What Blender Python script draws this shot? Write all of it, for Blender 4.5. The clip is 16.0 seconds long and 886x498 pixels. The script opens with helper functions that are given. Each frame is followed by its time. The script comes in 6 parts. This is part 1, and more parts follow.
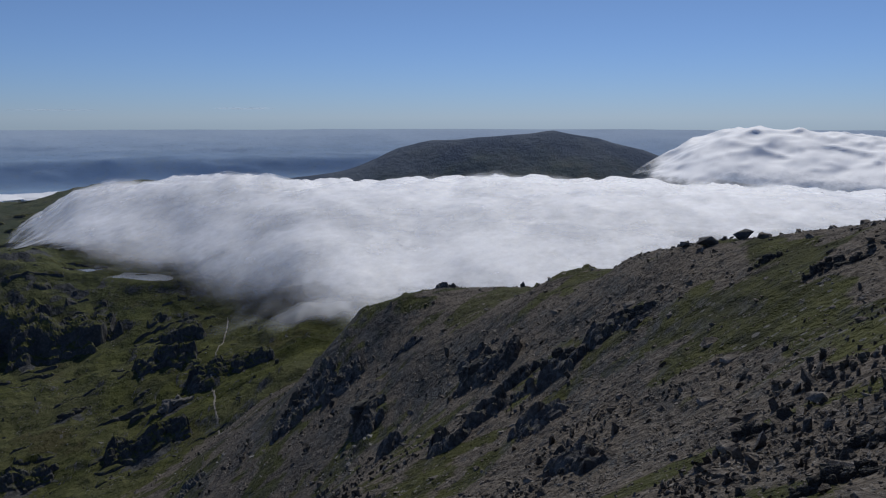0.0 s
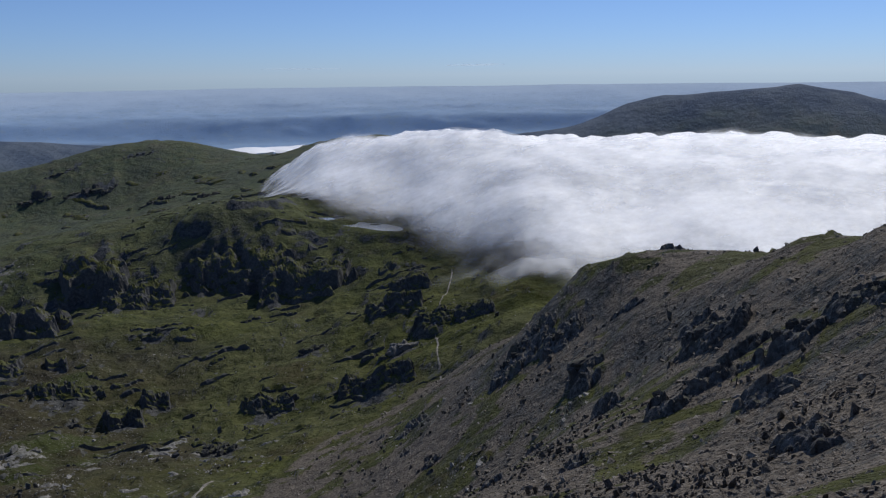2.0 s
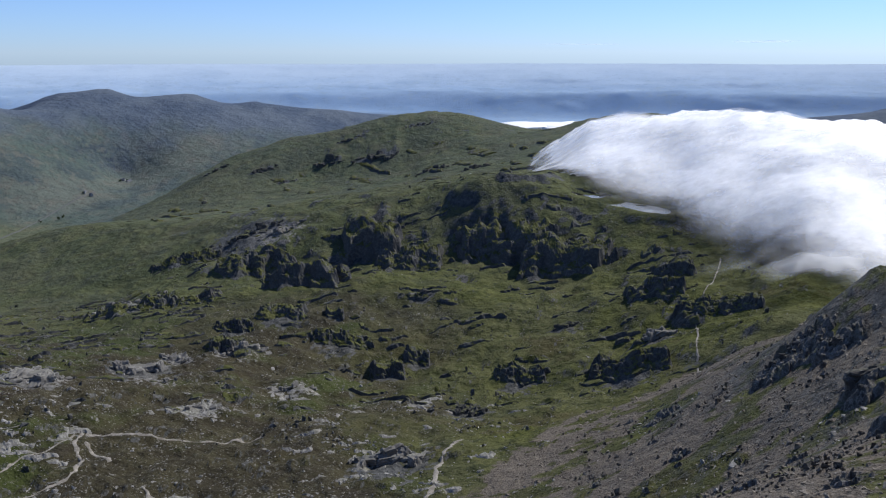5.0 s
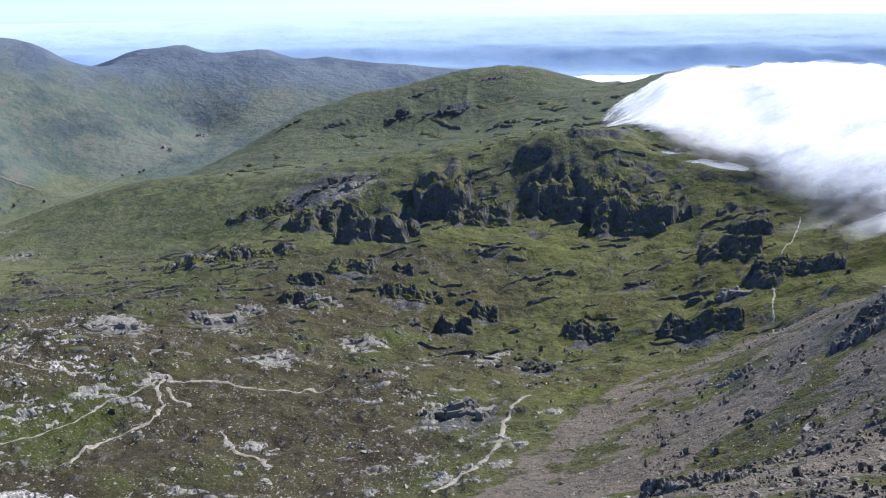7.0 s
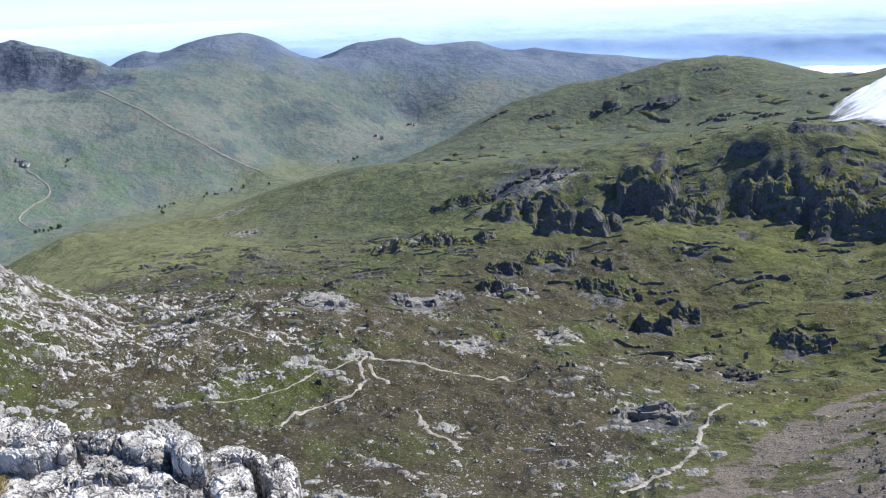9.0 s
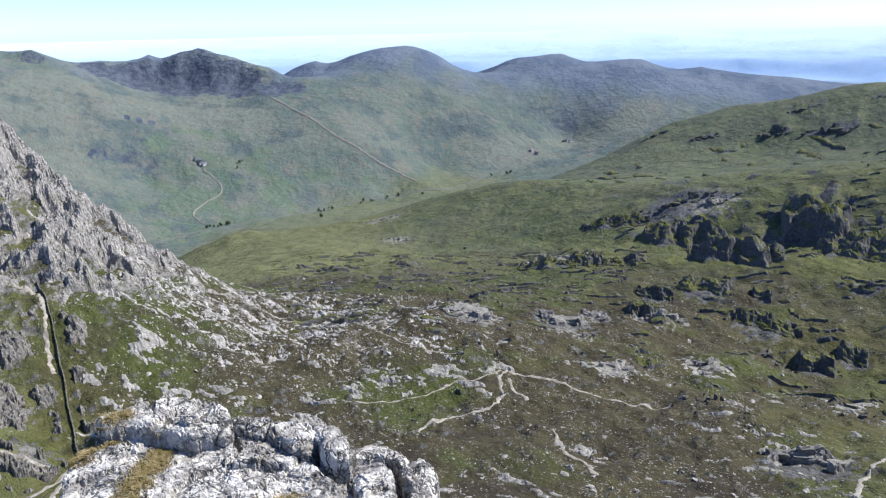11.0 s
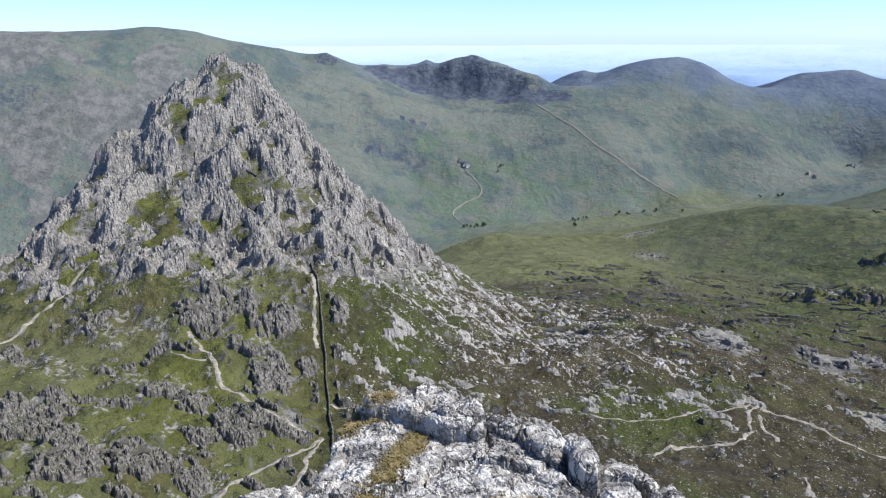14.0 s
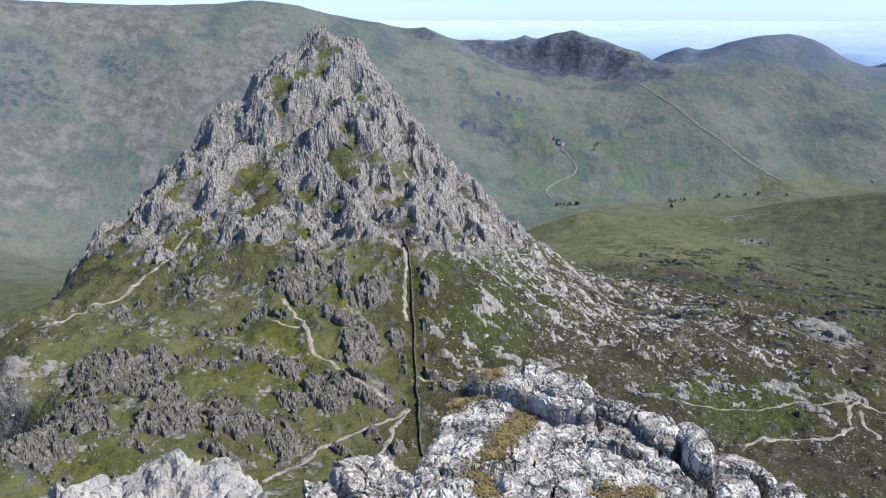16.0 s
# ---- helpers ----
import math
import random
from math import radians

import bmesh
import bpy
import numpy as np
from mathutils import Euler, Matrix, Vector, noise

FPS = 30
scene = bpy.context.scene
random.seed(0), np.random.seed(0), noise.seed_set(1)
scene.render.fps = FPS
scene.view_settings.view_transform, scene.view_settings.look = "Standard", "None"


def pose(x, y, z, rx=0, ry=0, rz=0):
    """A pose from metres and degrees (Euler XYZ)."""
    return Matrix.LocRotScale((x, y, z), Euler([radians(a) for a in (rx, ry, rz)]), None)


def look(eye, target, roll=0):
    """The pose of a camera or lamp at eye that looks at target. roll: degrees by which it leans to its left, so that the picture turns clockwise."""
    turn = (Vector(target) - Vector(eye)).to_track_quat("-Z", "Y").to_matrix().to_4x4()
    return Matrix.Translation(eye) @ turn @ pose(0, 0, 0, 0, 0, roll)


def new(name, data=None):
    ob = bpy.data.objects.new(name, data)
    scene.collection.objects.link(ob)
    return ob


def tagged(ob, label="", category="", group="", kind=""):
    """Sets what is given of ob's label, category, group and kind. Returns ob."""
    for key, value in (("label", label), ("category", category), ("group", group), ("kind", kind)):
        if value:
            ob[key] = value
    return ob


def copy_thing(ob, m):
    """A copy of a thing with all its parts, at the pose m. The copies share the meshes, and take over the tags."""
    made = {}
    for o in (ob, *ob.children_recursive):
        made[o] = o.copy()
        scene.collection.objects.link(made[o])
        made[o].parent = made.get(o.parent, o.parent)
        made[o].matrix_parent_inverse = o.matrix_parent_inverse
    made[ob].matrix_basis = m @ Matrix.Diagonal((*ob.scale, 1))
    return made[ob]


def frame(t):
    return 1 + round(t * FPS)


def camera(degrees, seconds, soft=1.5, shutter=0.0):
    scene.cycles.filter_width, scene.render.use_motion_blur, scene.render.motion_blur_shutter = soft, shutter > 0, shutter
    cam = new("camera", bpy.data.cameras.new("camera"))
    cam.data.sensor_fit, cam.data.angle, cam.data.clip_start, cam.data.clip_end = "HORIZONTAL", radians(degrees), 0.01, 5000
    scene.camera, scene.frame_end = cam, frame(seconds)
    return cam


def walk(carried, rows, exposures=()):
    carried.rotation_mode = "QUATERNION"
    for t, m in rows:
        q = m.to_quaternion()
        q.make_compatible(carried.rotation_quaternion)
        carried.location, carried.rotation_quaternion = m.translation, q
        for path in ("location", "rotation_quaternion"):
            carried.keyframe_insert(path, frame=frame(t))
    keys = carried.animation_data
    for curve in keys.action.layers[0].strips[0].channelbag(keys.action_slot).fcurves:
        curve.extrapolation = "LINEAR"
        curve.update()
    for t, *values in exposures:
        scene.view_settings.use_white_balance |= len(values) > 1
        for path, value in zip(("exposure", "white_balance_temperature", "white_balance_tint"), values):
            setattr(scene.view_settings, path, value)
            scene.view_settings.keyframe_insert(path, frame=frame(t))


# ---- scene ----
cam = camera(56.2, 16.0, soft=1.2)
# seconds, yaw, pitch, roll of the camera on the summit rocks
PATH = [
    (0.0, 0.00, -8.97, -0.02),
    (0.5, 5.31, -9.92, -0.10),
    (1.0, 9.66, -10.78, 0.31),
    (1.5, 12.70, -11.35, 0.60),
    (2.0, 15.37, -11.87, 0.71),
    (2.5, 17.55, -12.09, 0.43),
    (3.0, 20.08, -12.20, 0.48),
    (3.5, 22.88, -12.07, 0.67),
    (4.0, 25.65, -12.34, 0.46),
    (4.5, 28.84, -12.83, 0.21),
    (5.0, 33.90, -13.35, 0.07),
    (7.5, 40.76, -17.16, 1.25),
    (8.0, 44.76, -17.51, 1.83),
    (8.5, 48.86, -17.25, 2.01),
    (9.0, 52.62, -16.63, 1.92),
    (11.5, 65.79, -15.18, 1.08),
    (12.0, 68.33, -15.02, 1.07),
    (12.5, 71.44, -14.91, 0.88),
    (13.0, 75.79, -14.65, 0.50),
    (13.5, 78.99, -14.41, 0.47),
    (14.0, 81.43, -14.52, 0.30),
    (14.5, 83.64, -15.17, -0.13),
    (15.0, 84.26, -15.48, -0.51),
    (15.5, 85.54, -15.48, -0.52),
    (16.0, 88.00, -16.13, 0.07),
]
# the small sidestep to the left while turning: seconds, metres
STEP = [(0, 0), (8.5, 0), (9, 0.01), (11.5, 0.05), (12.5, 0.06), (13, 0.086), (13.5, 0.11), (14, 0.14), (14.5, 0.18), (15, 0.21), (15.5, 0.24), (16, 0.28)]


def spot(t):
    s = float(np.interp(t, [k[0] for k in STEP], [k[1] for k in STEP]))
    return -0.309 * s, -0.951 * s, 0.0


walk(cam, [(t, pose(*spot(t), 90 + p, r, w)) for t, w, p, r in PATH],
     [(0, -0.97, 6300, 10), (1.5, -0.73, 6300, 10), (3.5, -0.24, 6300, 10), (5, 0.08, 6300, 10), (7.5, 1.02, 6300, 10), (9, 1.1, 6300, 10), (12.5, 0.9, 6300, 10), (16, 0.75, 6300, 10)])

# ------------------------------------------------------------ light
SUN_YAW, SUN_UP = -17.0, 47.0
world = bpy.data.worlds.new("sky")
scene.world = world
world.use_nodes = True
wn = world.node_tree
wn.nodes.clear()
sky = wn.nodes.new("ShaderNodeTexSky")
sky.sky_type = "NISHITA"
sky.sun_disc = False
sky.sun_elevation = radians(SUN_UP)
sky.sun_rotation = radians(-SUN_YAW)
sky.altitude = 900
sky.air_density, sky.dust_density, sky.ozone_density = 1.0, 0.1, 2.5
back = wn.nodes.new("ShaderNodeBackground")
back.inputs["Strength"].default_value = 0.092
wout = wn.nodes.new("ShaderNodeOutputWorld")
tint = wn.nodes.new("ShaderNodeMix")
tint.data_type, tint.blend_type = "RGBA", "MULTIPLY"
tint.inputs[0].default_value = 1.0
where = wn.nodes.new("ShaderNodeTexCoord")
split = wn.nodes.new("ShaderNodeSeparateXYZ")
wn.links.new(where.outputs["Generated"], split.inputs[0])
haze = wn.nodes.new("ShaderNodeMapRange")
haze.inputs["From Min"].default_value, haze.inputs["From Max"].default_value = 0.0, 0.22
haze.interpolation_type = "SMOOTHSTEP"
wn.links.new(split.outputs[2], haze.inputs["Value"])
hue = wn.nodes.new("ShaderNodeMix")
hue.data_type = "RGBA"
hue.inputs[6].default_value, hue.inputs[7].default_value = (0.65, 0.88, 1.48, 1), (0.82, 0.92, 1.17, 1)
wn.links.new(haze.outputs[0], hue.inputs[0])
wn.links.new(hue.outputs[2], tint.inputs[7])
wn.links.new(sky.outputs[0], tint.inputs[6])
wn.links.new(tint.outputs[2], back.inputs[0])
wn.links.new(back.outputs[0], wout.inputs[0])

sun = new("sun", bpy.data.lights.new("sun", "SUN"))
sun.data.energy, sun.data.angle, sun.data.color = 4.1, radians(0.53), (1.0, 0.96, 0.9)
to_sun = Vector((-math.sin(radians(SUN_YAW)) * math.cos(radians(SUN_UP)), math.cos(radians(SUN_YAW)) * math.cos(radians(SUN_UP)), math.sin(radians(SUN_UP))))
sun.matrix_world = look(to_sun * 100, (0, 0, 0))


# ------------------------------------------------------------ noise
PERM = np.random.RandomState(7).permutation(512)


def lattice(xi, yi, seed):
    return PERM[(PERM[(xi + seed * 37) & 511] + yi) & 511]


def gnoise(x, y, seed=0):
    """Gradient noise, about -1 to 1."""
    xi, yi = np.floor(x).astype(int), np.floor(y).astype(int)
    fx, fy = x - xi, y - yi
    u, v = fx * fx * fx * (fx * (fx * 6 - 15) + 10), fy * fy * fy * (fy * (fy * 6 - 15) + 10)
    out = 0
    for dx, dy in ((0, 0), (1, 0), (0, 1), (1, 1)):
        a = lattice(xi + dx, yi + dy, seed) * (2 * math.pi / 512)
        g = np.cos(a) * (fx - dx) + np.sin(a) * (fy - dy)
        out = out + g * (u if dx else 1 - u) * (v if dy else 1 - v)
    return out * 1.5


def smooth(lo, hi, v):
    k = np.clip((v - lo) / (hi - lo), 0, 1)
    return k * k * (3 - 2 * k)


# ------------------------------------------------------------ materials
def material(name):
    m = bpy.data.materials.new(name)
    m.use_nodes = True
    m.node_tree.nodes.clear()
    return m


class Nodes:
    def __init__(self, m):
        self.t = m.node_tree
        self.coord = self.add("ShaderNodeTexCoord").outputs["Object"]

    def add(self, kind, **inputs):
        n = self.t.nodes.new(kind)
        return n

    def put(self, socket, value):
        if isinstance(value, bpy.types.NodeSocket):
            self.t.links.new(value, socket)
        elif isinstance(value, (tuple, list)) and len(value) == 3 and socket.type == "RGBA":
            socket.default_value = (*value, 1)
        else:
            socket.default_value = value

    def noise(self, size, detail=4, rough=0.55, vector=None, squash=None, out="Fac"):
        n = self.add("ShaderNodeTexNoise")
        v = vector or self.coord
        if squash:
            mp = self.add("ShaderNodeMapping")
            mp.inputs["Scale"].default_value = squash
            self.put(mp.inputs["Vector"], v)
            v = mp.outputs[0]
        self.put(n.inputs["Vector"], v)
        n.inputs["Scale"].default_value = 1.0 / size
        n.inputs["Detail"].default_value = detail
        n.inputs["Roughness"].default_value = rough
        return n.outputs[out]

    def voronoi(self, size, feature="F1", out="Distance", vector=None):
        n = self.add("ShaderNodeTexVoronoi")
        n.feature = feature
        self.put(n.inputs["Vector"], vector or self.coord)
        n.inputs["Scale"].default_value = 1.0 / size
        return n.outputs[out]

    def band(self, value, lo, hi, a=0.0, b=1.0):
        n = self.add("ShaderNodeMapRange")
        n.interpolation_type = "SMOOTHSTEP"
        for k, v in zip(("Value", "From Min", "From Max", "To Min", "To Max"), (value, lo, hi, a, b)):
            self.put(n.inputs[k], v)
        return n.outputs[0]

    def mix(self, fac, a, b, blend="MIX"):
        n = self.add("ShaderNodeMix")
        n.data_type, n.blend_type = "RGBA", blend
        self.put(n.inputs[0], fac)
        self.put(n.inputs[6], a)
        self.put(n.inputs[7], b)
        return n.outputs[2]

    def math(self, op, a, b=0.0):
        n = self.add("ShaderNodeMath")
        n.operation = op
        self.put(n.inputs[0], a)
        self.put(n.inputs[1], b)
        return n.outputs[0]

    def attr(self, name):
        n = self.add("ShaderNodeAttribute")
        n.attribute_name = name
        return n.outputs["Fac"]

    def bump(self, height, strength, distance, normal=None):
        n = self.add("ShaderNodeBump")
        self.put(n.inputs["Height"], height)
        self.put(n.inputs["Strength"], strength)
        n.inputs["Distance"].default_value = distance
        if normal:
            self.put(n.inputs["Normal"], normal)
        return n.outputs[0]

    def surface(self, colour, rough=0.9, normal=None, specular=0.2):
        b = self.add("ShaderNodeBsdfPrincipled")
        self.put(b.inputs["Base Color"], colour)
        self.put(b.inputs["Roughness"], rough)
        b.inputs["Specular IOR Level"].default_value = specular
        if normal:
            self.put(b.inputs["Normal"], normal)
        o = self.add("ShaderNodeOutputMaterial")
        self.t.links.new(b.outputs[0], o.inputs[0])
        return b, o


def hill_material():
    m = material("hillside")
    n = Nodes(m)
    geo = n.add("ShaderNodeNewGeometry")
    sep = n.add("ShaderNodeSeparateXYZ")
    n.put(sep.inputs[0], geo.outputs["True Normal"])
    up = sep.outputs[2]
    big, mid, small, fine = n.noise(160, 5), n.noise(28, 6, 0.6), n.noise(5, 5, 0.65), n.noise(0.9, 4, 0.7)
    grass = n.mix(n.band(mid, 0.35, 0.65), (0.068, 0.075, 0.018), (0.11, 0.114, 0.034))
    grass = n.mix(n.band(big, 0.47, 0.64, 0, 0.8), grass, (0.1, 0.1, 0.044))
    grass = n.mix(n.band(small, 0.45, 0.7), grass, (0.05, 0.056, 0.015))
    grass = n.mix(n.band(n.noise(52, 6, 0.62), 0.52, 0.64, 0, 0.7), grass, (0.047, 0.051, 0.022))
    hummock = n.noise(17, 6, 0.68)
    grass = n.mix(n.band(hummock, 0.53, 0.63, 0, 0.8), grass, (0.031, 0.037, 0.015))
    moor = n.mix(n.band(mid, 0.35, 0.65), (0.038, 0.032, 0.019), (0.062, 0.054, 0.028))
    rock = n.mix(n.band(small, 0.3, 0.7), (0.1, 0.094, 0.085), (0.27, 0.255, 0.23))
    rock = n.mix(n.band(fine, 0.5, 0.75), rock, (0.33, 0.315, 0.285))
    scree = n.mix(n.band(fine, 0.35, 0.65), (0.082, 0.067, 0.051), (0.188, 0.161, 0.129))
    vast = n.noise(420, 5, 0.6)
    # Far grazing land, shifted to pale blue-green to stand in for haze.
    hazy_pasture = n.mix(n.band(vast, 0.4, 0.6), (0.09, 0.12, 0.103), (0.135, 0.153, 0.128))
    hazy_pasture = n.mix(n.band(mid, 0.45, 0.7), hazy_pasture, (0.125, 0.13, 0.108))
    hazy_pasture = n.mix(n.band(big, 0.5, 0.62), hazy_pasture, (0.08, 0.103, 0.1))
    hazy_pasture = n.mix(n.band(n.noise(95, 7, 0.7), 0.53, 0.62, 0, 0.6), hazy_pasture, (0.155, 0.147, 0.122))
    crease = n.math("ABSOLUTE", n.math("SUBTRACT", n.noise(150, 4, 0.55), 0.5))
    hazy_pasture = n.mix(n.band(crease, 0.01, 0.003, 0, 0.3), hazy_pasture, (0.05, 0.065, 0.05))
    hazy_pasture = n.mix(n.band(n.noise(11, 5, 0.75), 0.58, 0.68, 0, 0.55), hazy_pasture, (0.06, 0.078, 0.06))
    hazy_pasture = n.mix(n.band(n.attr("fields_and_haze"), 0.1, 0.9, 0, 0.4), hazy_pasture, (0.09, 0.14, 0.075))
    # Distance haze is put into the low country's colour, paling towards the horizon.
    hazy_lowland = n.mix(n.band(n.attr("fields_and_haze"), -1.5, 1.5), (0.25, 0.37, 0.54), (0.5, 0.6, 0.7))
    hazy_lowland = n.mix(n.band(n.attr("fields_and_haze"), 0.9, 1.6, 0, 0.4), hazy_lowland, (0.45, 0.56, 0.66))
    clear_air = n.band(n.attr("fields_and_haze"), 1.3, -0.6, 0.12, 1.0)
    hazy_lowland = n.mix(n.math("MULTIPLY", n.band(n.noise(240, 6, 0.65), 0.46, 0.6, 0, 0.3), clear_air), hazy_lowland, (0.24, 0.33, 0.44))
    hazy_lowland = n.mix(n.math("MULTIPLY", n.band(n.noise(46, 5, 0.7), 0.54, 0.62, 0, 0.35), clear_air), hazy_lowland, (0.34, 0.42, 0.47))
    hazy_lowland = n.mix(n.math("MULTIPLY", n.band(n.noise(32, 5, 0.7, squash=(1, 1, 3)), 0.56, 0.64, 0, 0.4), clear_air), hazy_lowland, (0.24, 0.32, 0.42))
    tuft = n.band(n.noise(3.2, 5, 0.7), 0.56, 0.66, 0, 0.7)
    moor = n.mix(n.band(n.noise(110, 6, 0.6), 0.48, 0.6, 0, 0.85), moor, (0.048, 0.06, 0.015))
    moor = n.mix(tuft, moor, (0.095, 0.09, 0.05))
    moor = n.mix(n.band(n.noise(1.9, 4, 0.75), 0.62, 0.67, 0, 0.9), moor, (0.3, 0.28, 0.25))
    peat = n.band(n.noise(60, 6, 0.7), 0.52, 0.62, 0, 0.65)
    moor = n.mix(peat, moor, (0.04, 0.032, 0.024))
    moor = n.mix(n.band(n.noise(4.5, 5, 0.75), 0.6, 0.65, 0, 0.75), moor, (0.2, 0.185, 0.155))
    grass = n.mix(n.band(n.noise(75, 6, 0.7), 0.54, 0.66, 0, 0.65), grass, (0.075, 0.062, 0.028))
    grass = n.mix(n.band(n.noise(2.6, 5, 0.75), 0.66, 0.7, 0, 0.7), grass, (0.2, 0.19, 0.155))
    dots = n.voronoi(2.3)
    stony = n.band(n.noise(34, 5, 0.65), 0.42, 0.66, 0.02, 0.3)
    dotted = n.band(n.math("SUBTRACT", stony, dots), 0.0, 0.05)
    stone_grey = n.mix(fine, (0.11, 0.103, 0.09), (0.27, 0.255, 0.228))
    moor = n.mix(dotted, moor, stone_grey)
    grass = n.mix(n.math("MULTIPLY", dotted, 0.75), grass, stone_grey)
    # Blue haze over the farthest hills, put into their ground colour.
    hazy_heath = n.mix(n.band(n.noise(230, 6, 0.65), 0.4, 0.62), (0.08, 0.105, 0.145), (0.12, 0.145, 0.178))
    rock = n.mix(n.attr("hazy_pasture"), rock, n.mix(n.band(n.noise(48, 8, 0.72), 0.4, 0.62), (0.1, 0.106, 0.1), (0.168, 0.166, 0.155)))
    col = n.mix(n.attr("moor"), grass, moor)
    col = n.mix(n.attr("hazy_pasture"), col, n.mix(n.attr("hazy_heath"), hazy_pasture, hazy_heath))
    col = n.mix(n.attr("straw"), col, n.mix(n.band(mid, 0.4, 0.65), (0.104, 0.11, 0.05), (0.14, 0.141, 0.068)))
    col = n.mix(n.band(n.math("ADD", n.attr("scree"), n.math("MULTIPLY", n.math("SUBTRACT", small, 0.5), 1.2)), 0.4, 0.6), col, scree)
    steep = n.band(n.math("ADD", up, n.math("MULTIPLY", n.math("SUBTRACT", mid, 0.5), 0.3)), 0.82, 0.66)
    steep = n.math("MULTIPLY", steep, n.band(n.noise(16, 5, 0.6, squash=(0.6, 0.6, 1.8)), 0.36, 0.5, 0.2, 1.0))
    grainy = n.mix(n.attr("hazy_pasture"), small, n.noise(85, 9, 0.7))
    rocky = n.math("ADD", n.attr("rock"), n.math("MULTIPLY", n.math("SUBTRACT", grainy, 0.5), 1.6))
    # Near-black rock: the shade on crag faces is put into this colour.
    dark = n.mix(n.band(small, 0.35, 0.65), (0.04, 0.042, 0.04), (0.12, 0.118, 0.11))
    # Far crags turn bluer: haze mixed into the rock colour.
    dark = n.mix(n.attr("hazy_pasture"), dark, n.mix(n.band(mid, 0.4, 0.6), (0.05, 0.062, 0.085), (0.085, 0.1, 0.12)))
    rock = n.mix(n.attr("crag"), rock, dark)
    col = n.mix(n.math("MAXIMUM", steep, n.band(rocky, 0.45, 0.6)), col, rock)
    col = n.mix(n.attr("hazy_lowland"), col, hazy_lowland)
    nb = n.bump(n.noise(90, 7, 0.62), n.math("MULTIPLY", n.math("SUBTRACT", 1.0, n.attr("hazy_lowland")), 0.8), 22)
    nb = n.bump(n.noise(24, 7, 0.66), n.math("MULTIPLY", n.math("SUBTRACT", 1.0, n.attr("hazy_lowland")), 0.75), 7, nb)
    nb = n.bump(n.math("ADD", n.math("MULTIPLY", small, 2.0), fine), 0.7, 0.8, nb)
    n.surface(col, 0.95, nb, 0.1)
    return m


def cloud_material(name="cloud", through_share=0.3, ahead_share=0.76):
    m = material(name)
    n = Nodes(m)
    b, o = n.surface((0.97, 0.975, 0.98), 1.0, None, 0.0)
    through_light = n.add("ShaderNodeBsdfTranslucent")
    through_light.inputs["Color"].default_value = (0.95, 0.96, 0.97, 1)
    soft = n.add("ShaderNodeMixShader")
    soft.inputs[0].default_value = through_share
    n.t.links.new(b.outputs[0], soft.inputs[1])
    n.t.links.new(through_light.outputs[0], soft.inputs[2])
    ahead_lobe = n.add("ShaderNodeBsdfGlossy")
    ahead_lobe.inputs["Color"].default_value = (0.98, 0.98, 0.98, 1)
    ahead_lobe.inputs["Roughness"].default_value = 0.85
    scatter = n.add("ShaderNodeMixShader")
    scatter.inputs[0].default_value = ahead_share
    n.t.links.new(soft.outputs[0], scatter.inputs[1])
    n.t.links.new(ahead_lobe.outputs[0], scatter.inputs[2])
    clear = n.add("ShaderNodeBsdfTransparent")
    mixer = n.add("ShaderNodeMixShader")
    puff = n.math("ADD", n.math("MULTIPLY", n.noise(120, 7, 0.62, squash=(1, 1, 1.6)), 0.7), n.math("MULTIPLY", n.noise(28, 6, 0.65), 0.3))
    dens = n.math("ADD", n.attr("thickness"), n.math("MULTIPLY", n.math("MULTIPLY", n.math("SUBTRACT", puff, 0.5), n.attr("ragged")), 2.2))
    n.put(mixer.inputs[0], n.band(dens, 0.02, 1.0))
    n.t.links.new(clear.outputs[0], mixer.inputs[1])
    n.t.links.new(scatter.outputs[0], mixer.inputs[2])
    n.t.links.new(mixer.outputs[0], o.inputs[0])
    return m


def rock_material(name, dark, light, pale, moss=0.5, scale=1.0, ledges=0.0, grain=1.0, turf=(0.8, 0.93)):
    m = material(name)
    n = Nodes(m)
    isl = n.add("ShaderNodeNewGeometry").outputs["Random Per Island"]
    patch, small, fine = n.noise(12 * scale, 4), n.noise(1.6 * scale, 5, 0.65), n.noise(0.25 * scale, 4, 0.7)
    tone = n.math("ADD", n.math("MULTIPLY", isl, 0.5), n.math("MULTIPLY", n.band(n.noise(4.5 * scale, 5, 0.7), 0.36, 0.64), 0.5))
    col = n.mix(tone, dark, light)
    col = n.mix(n.band(small, 0.45, 0.62, 0, grain), col, pale)
    col = n.mix(n.band(fine, 0.5, 0.7, 0, 0.8 * grain), col, dark)
    col = n.mix(n.band(patch, 0.58, 0.7, 0, moss), col, (0.085, 0.085, 0.04))
    geo = n.add("ShaderNodeNewGeometry")
    sep = n.add("ShaderNodeSeparateXYZ")
    n.put(sep.inputs[0], geo.outputs["True Normal"])
    flat = n.math("MULTIPLY", n.band(sep.outputs[2], *turf), n.band(n.noise(5 * scale, 4), 0.36, 0.52))
    green = n.mix(n.band(n.noise(9 * scale, 5), 0.4, 0.62), (0.062, 0.066, 0.018), (0.098, 0.1, 0.034))
    col = n.mix(n.math("MULTIPLY", flat, ledges), col, green)
    nb = n.bump(n.noise(3.5 * scale, 6, 0.65), 0.9 * grain, 1.0 * scale)
    nb = n.bump(n.math("ADD", n.math("MULTIPLY", small, 2.0), fine), 0.6 * grain, 0.4 * scale, nb)
    n.surface(col, 0.9, nb, 0.15)
    return m


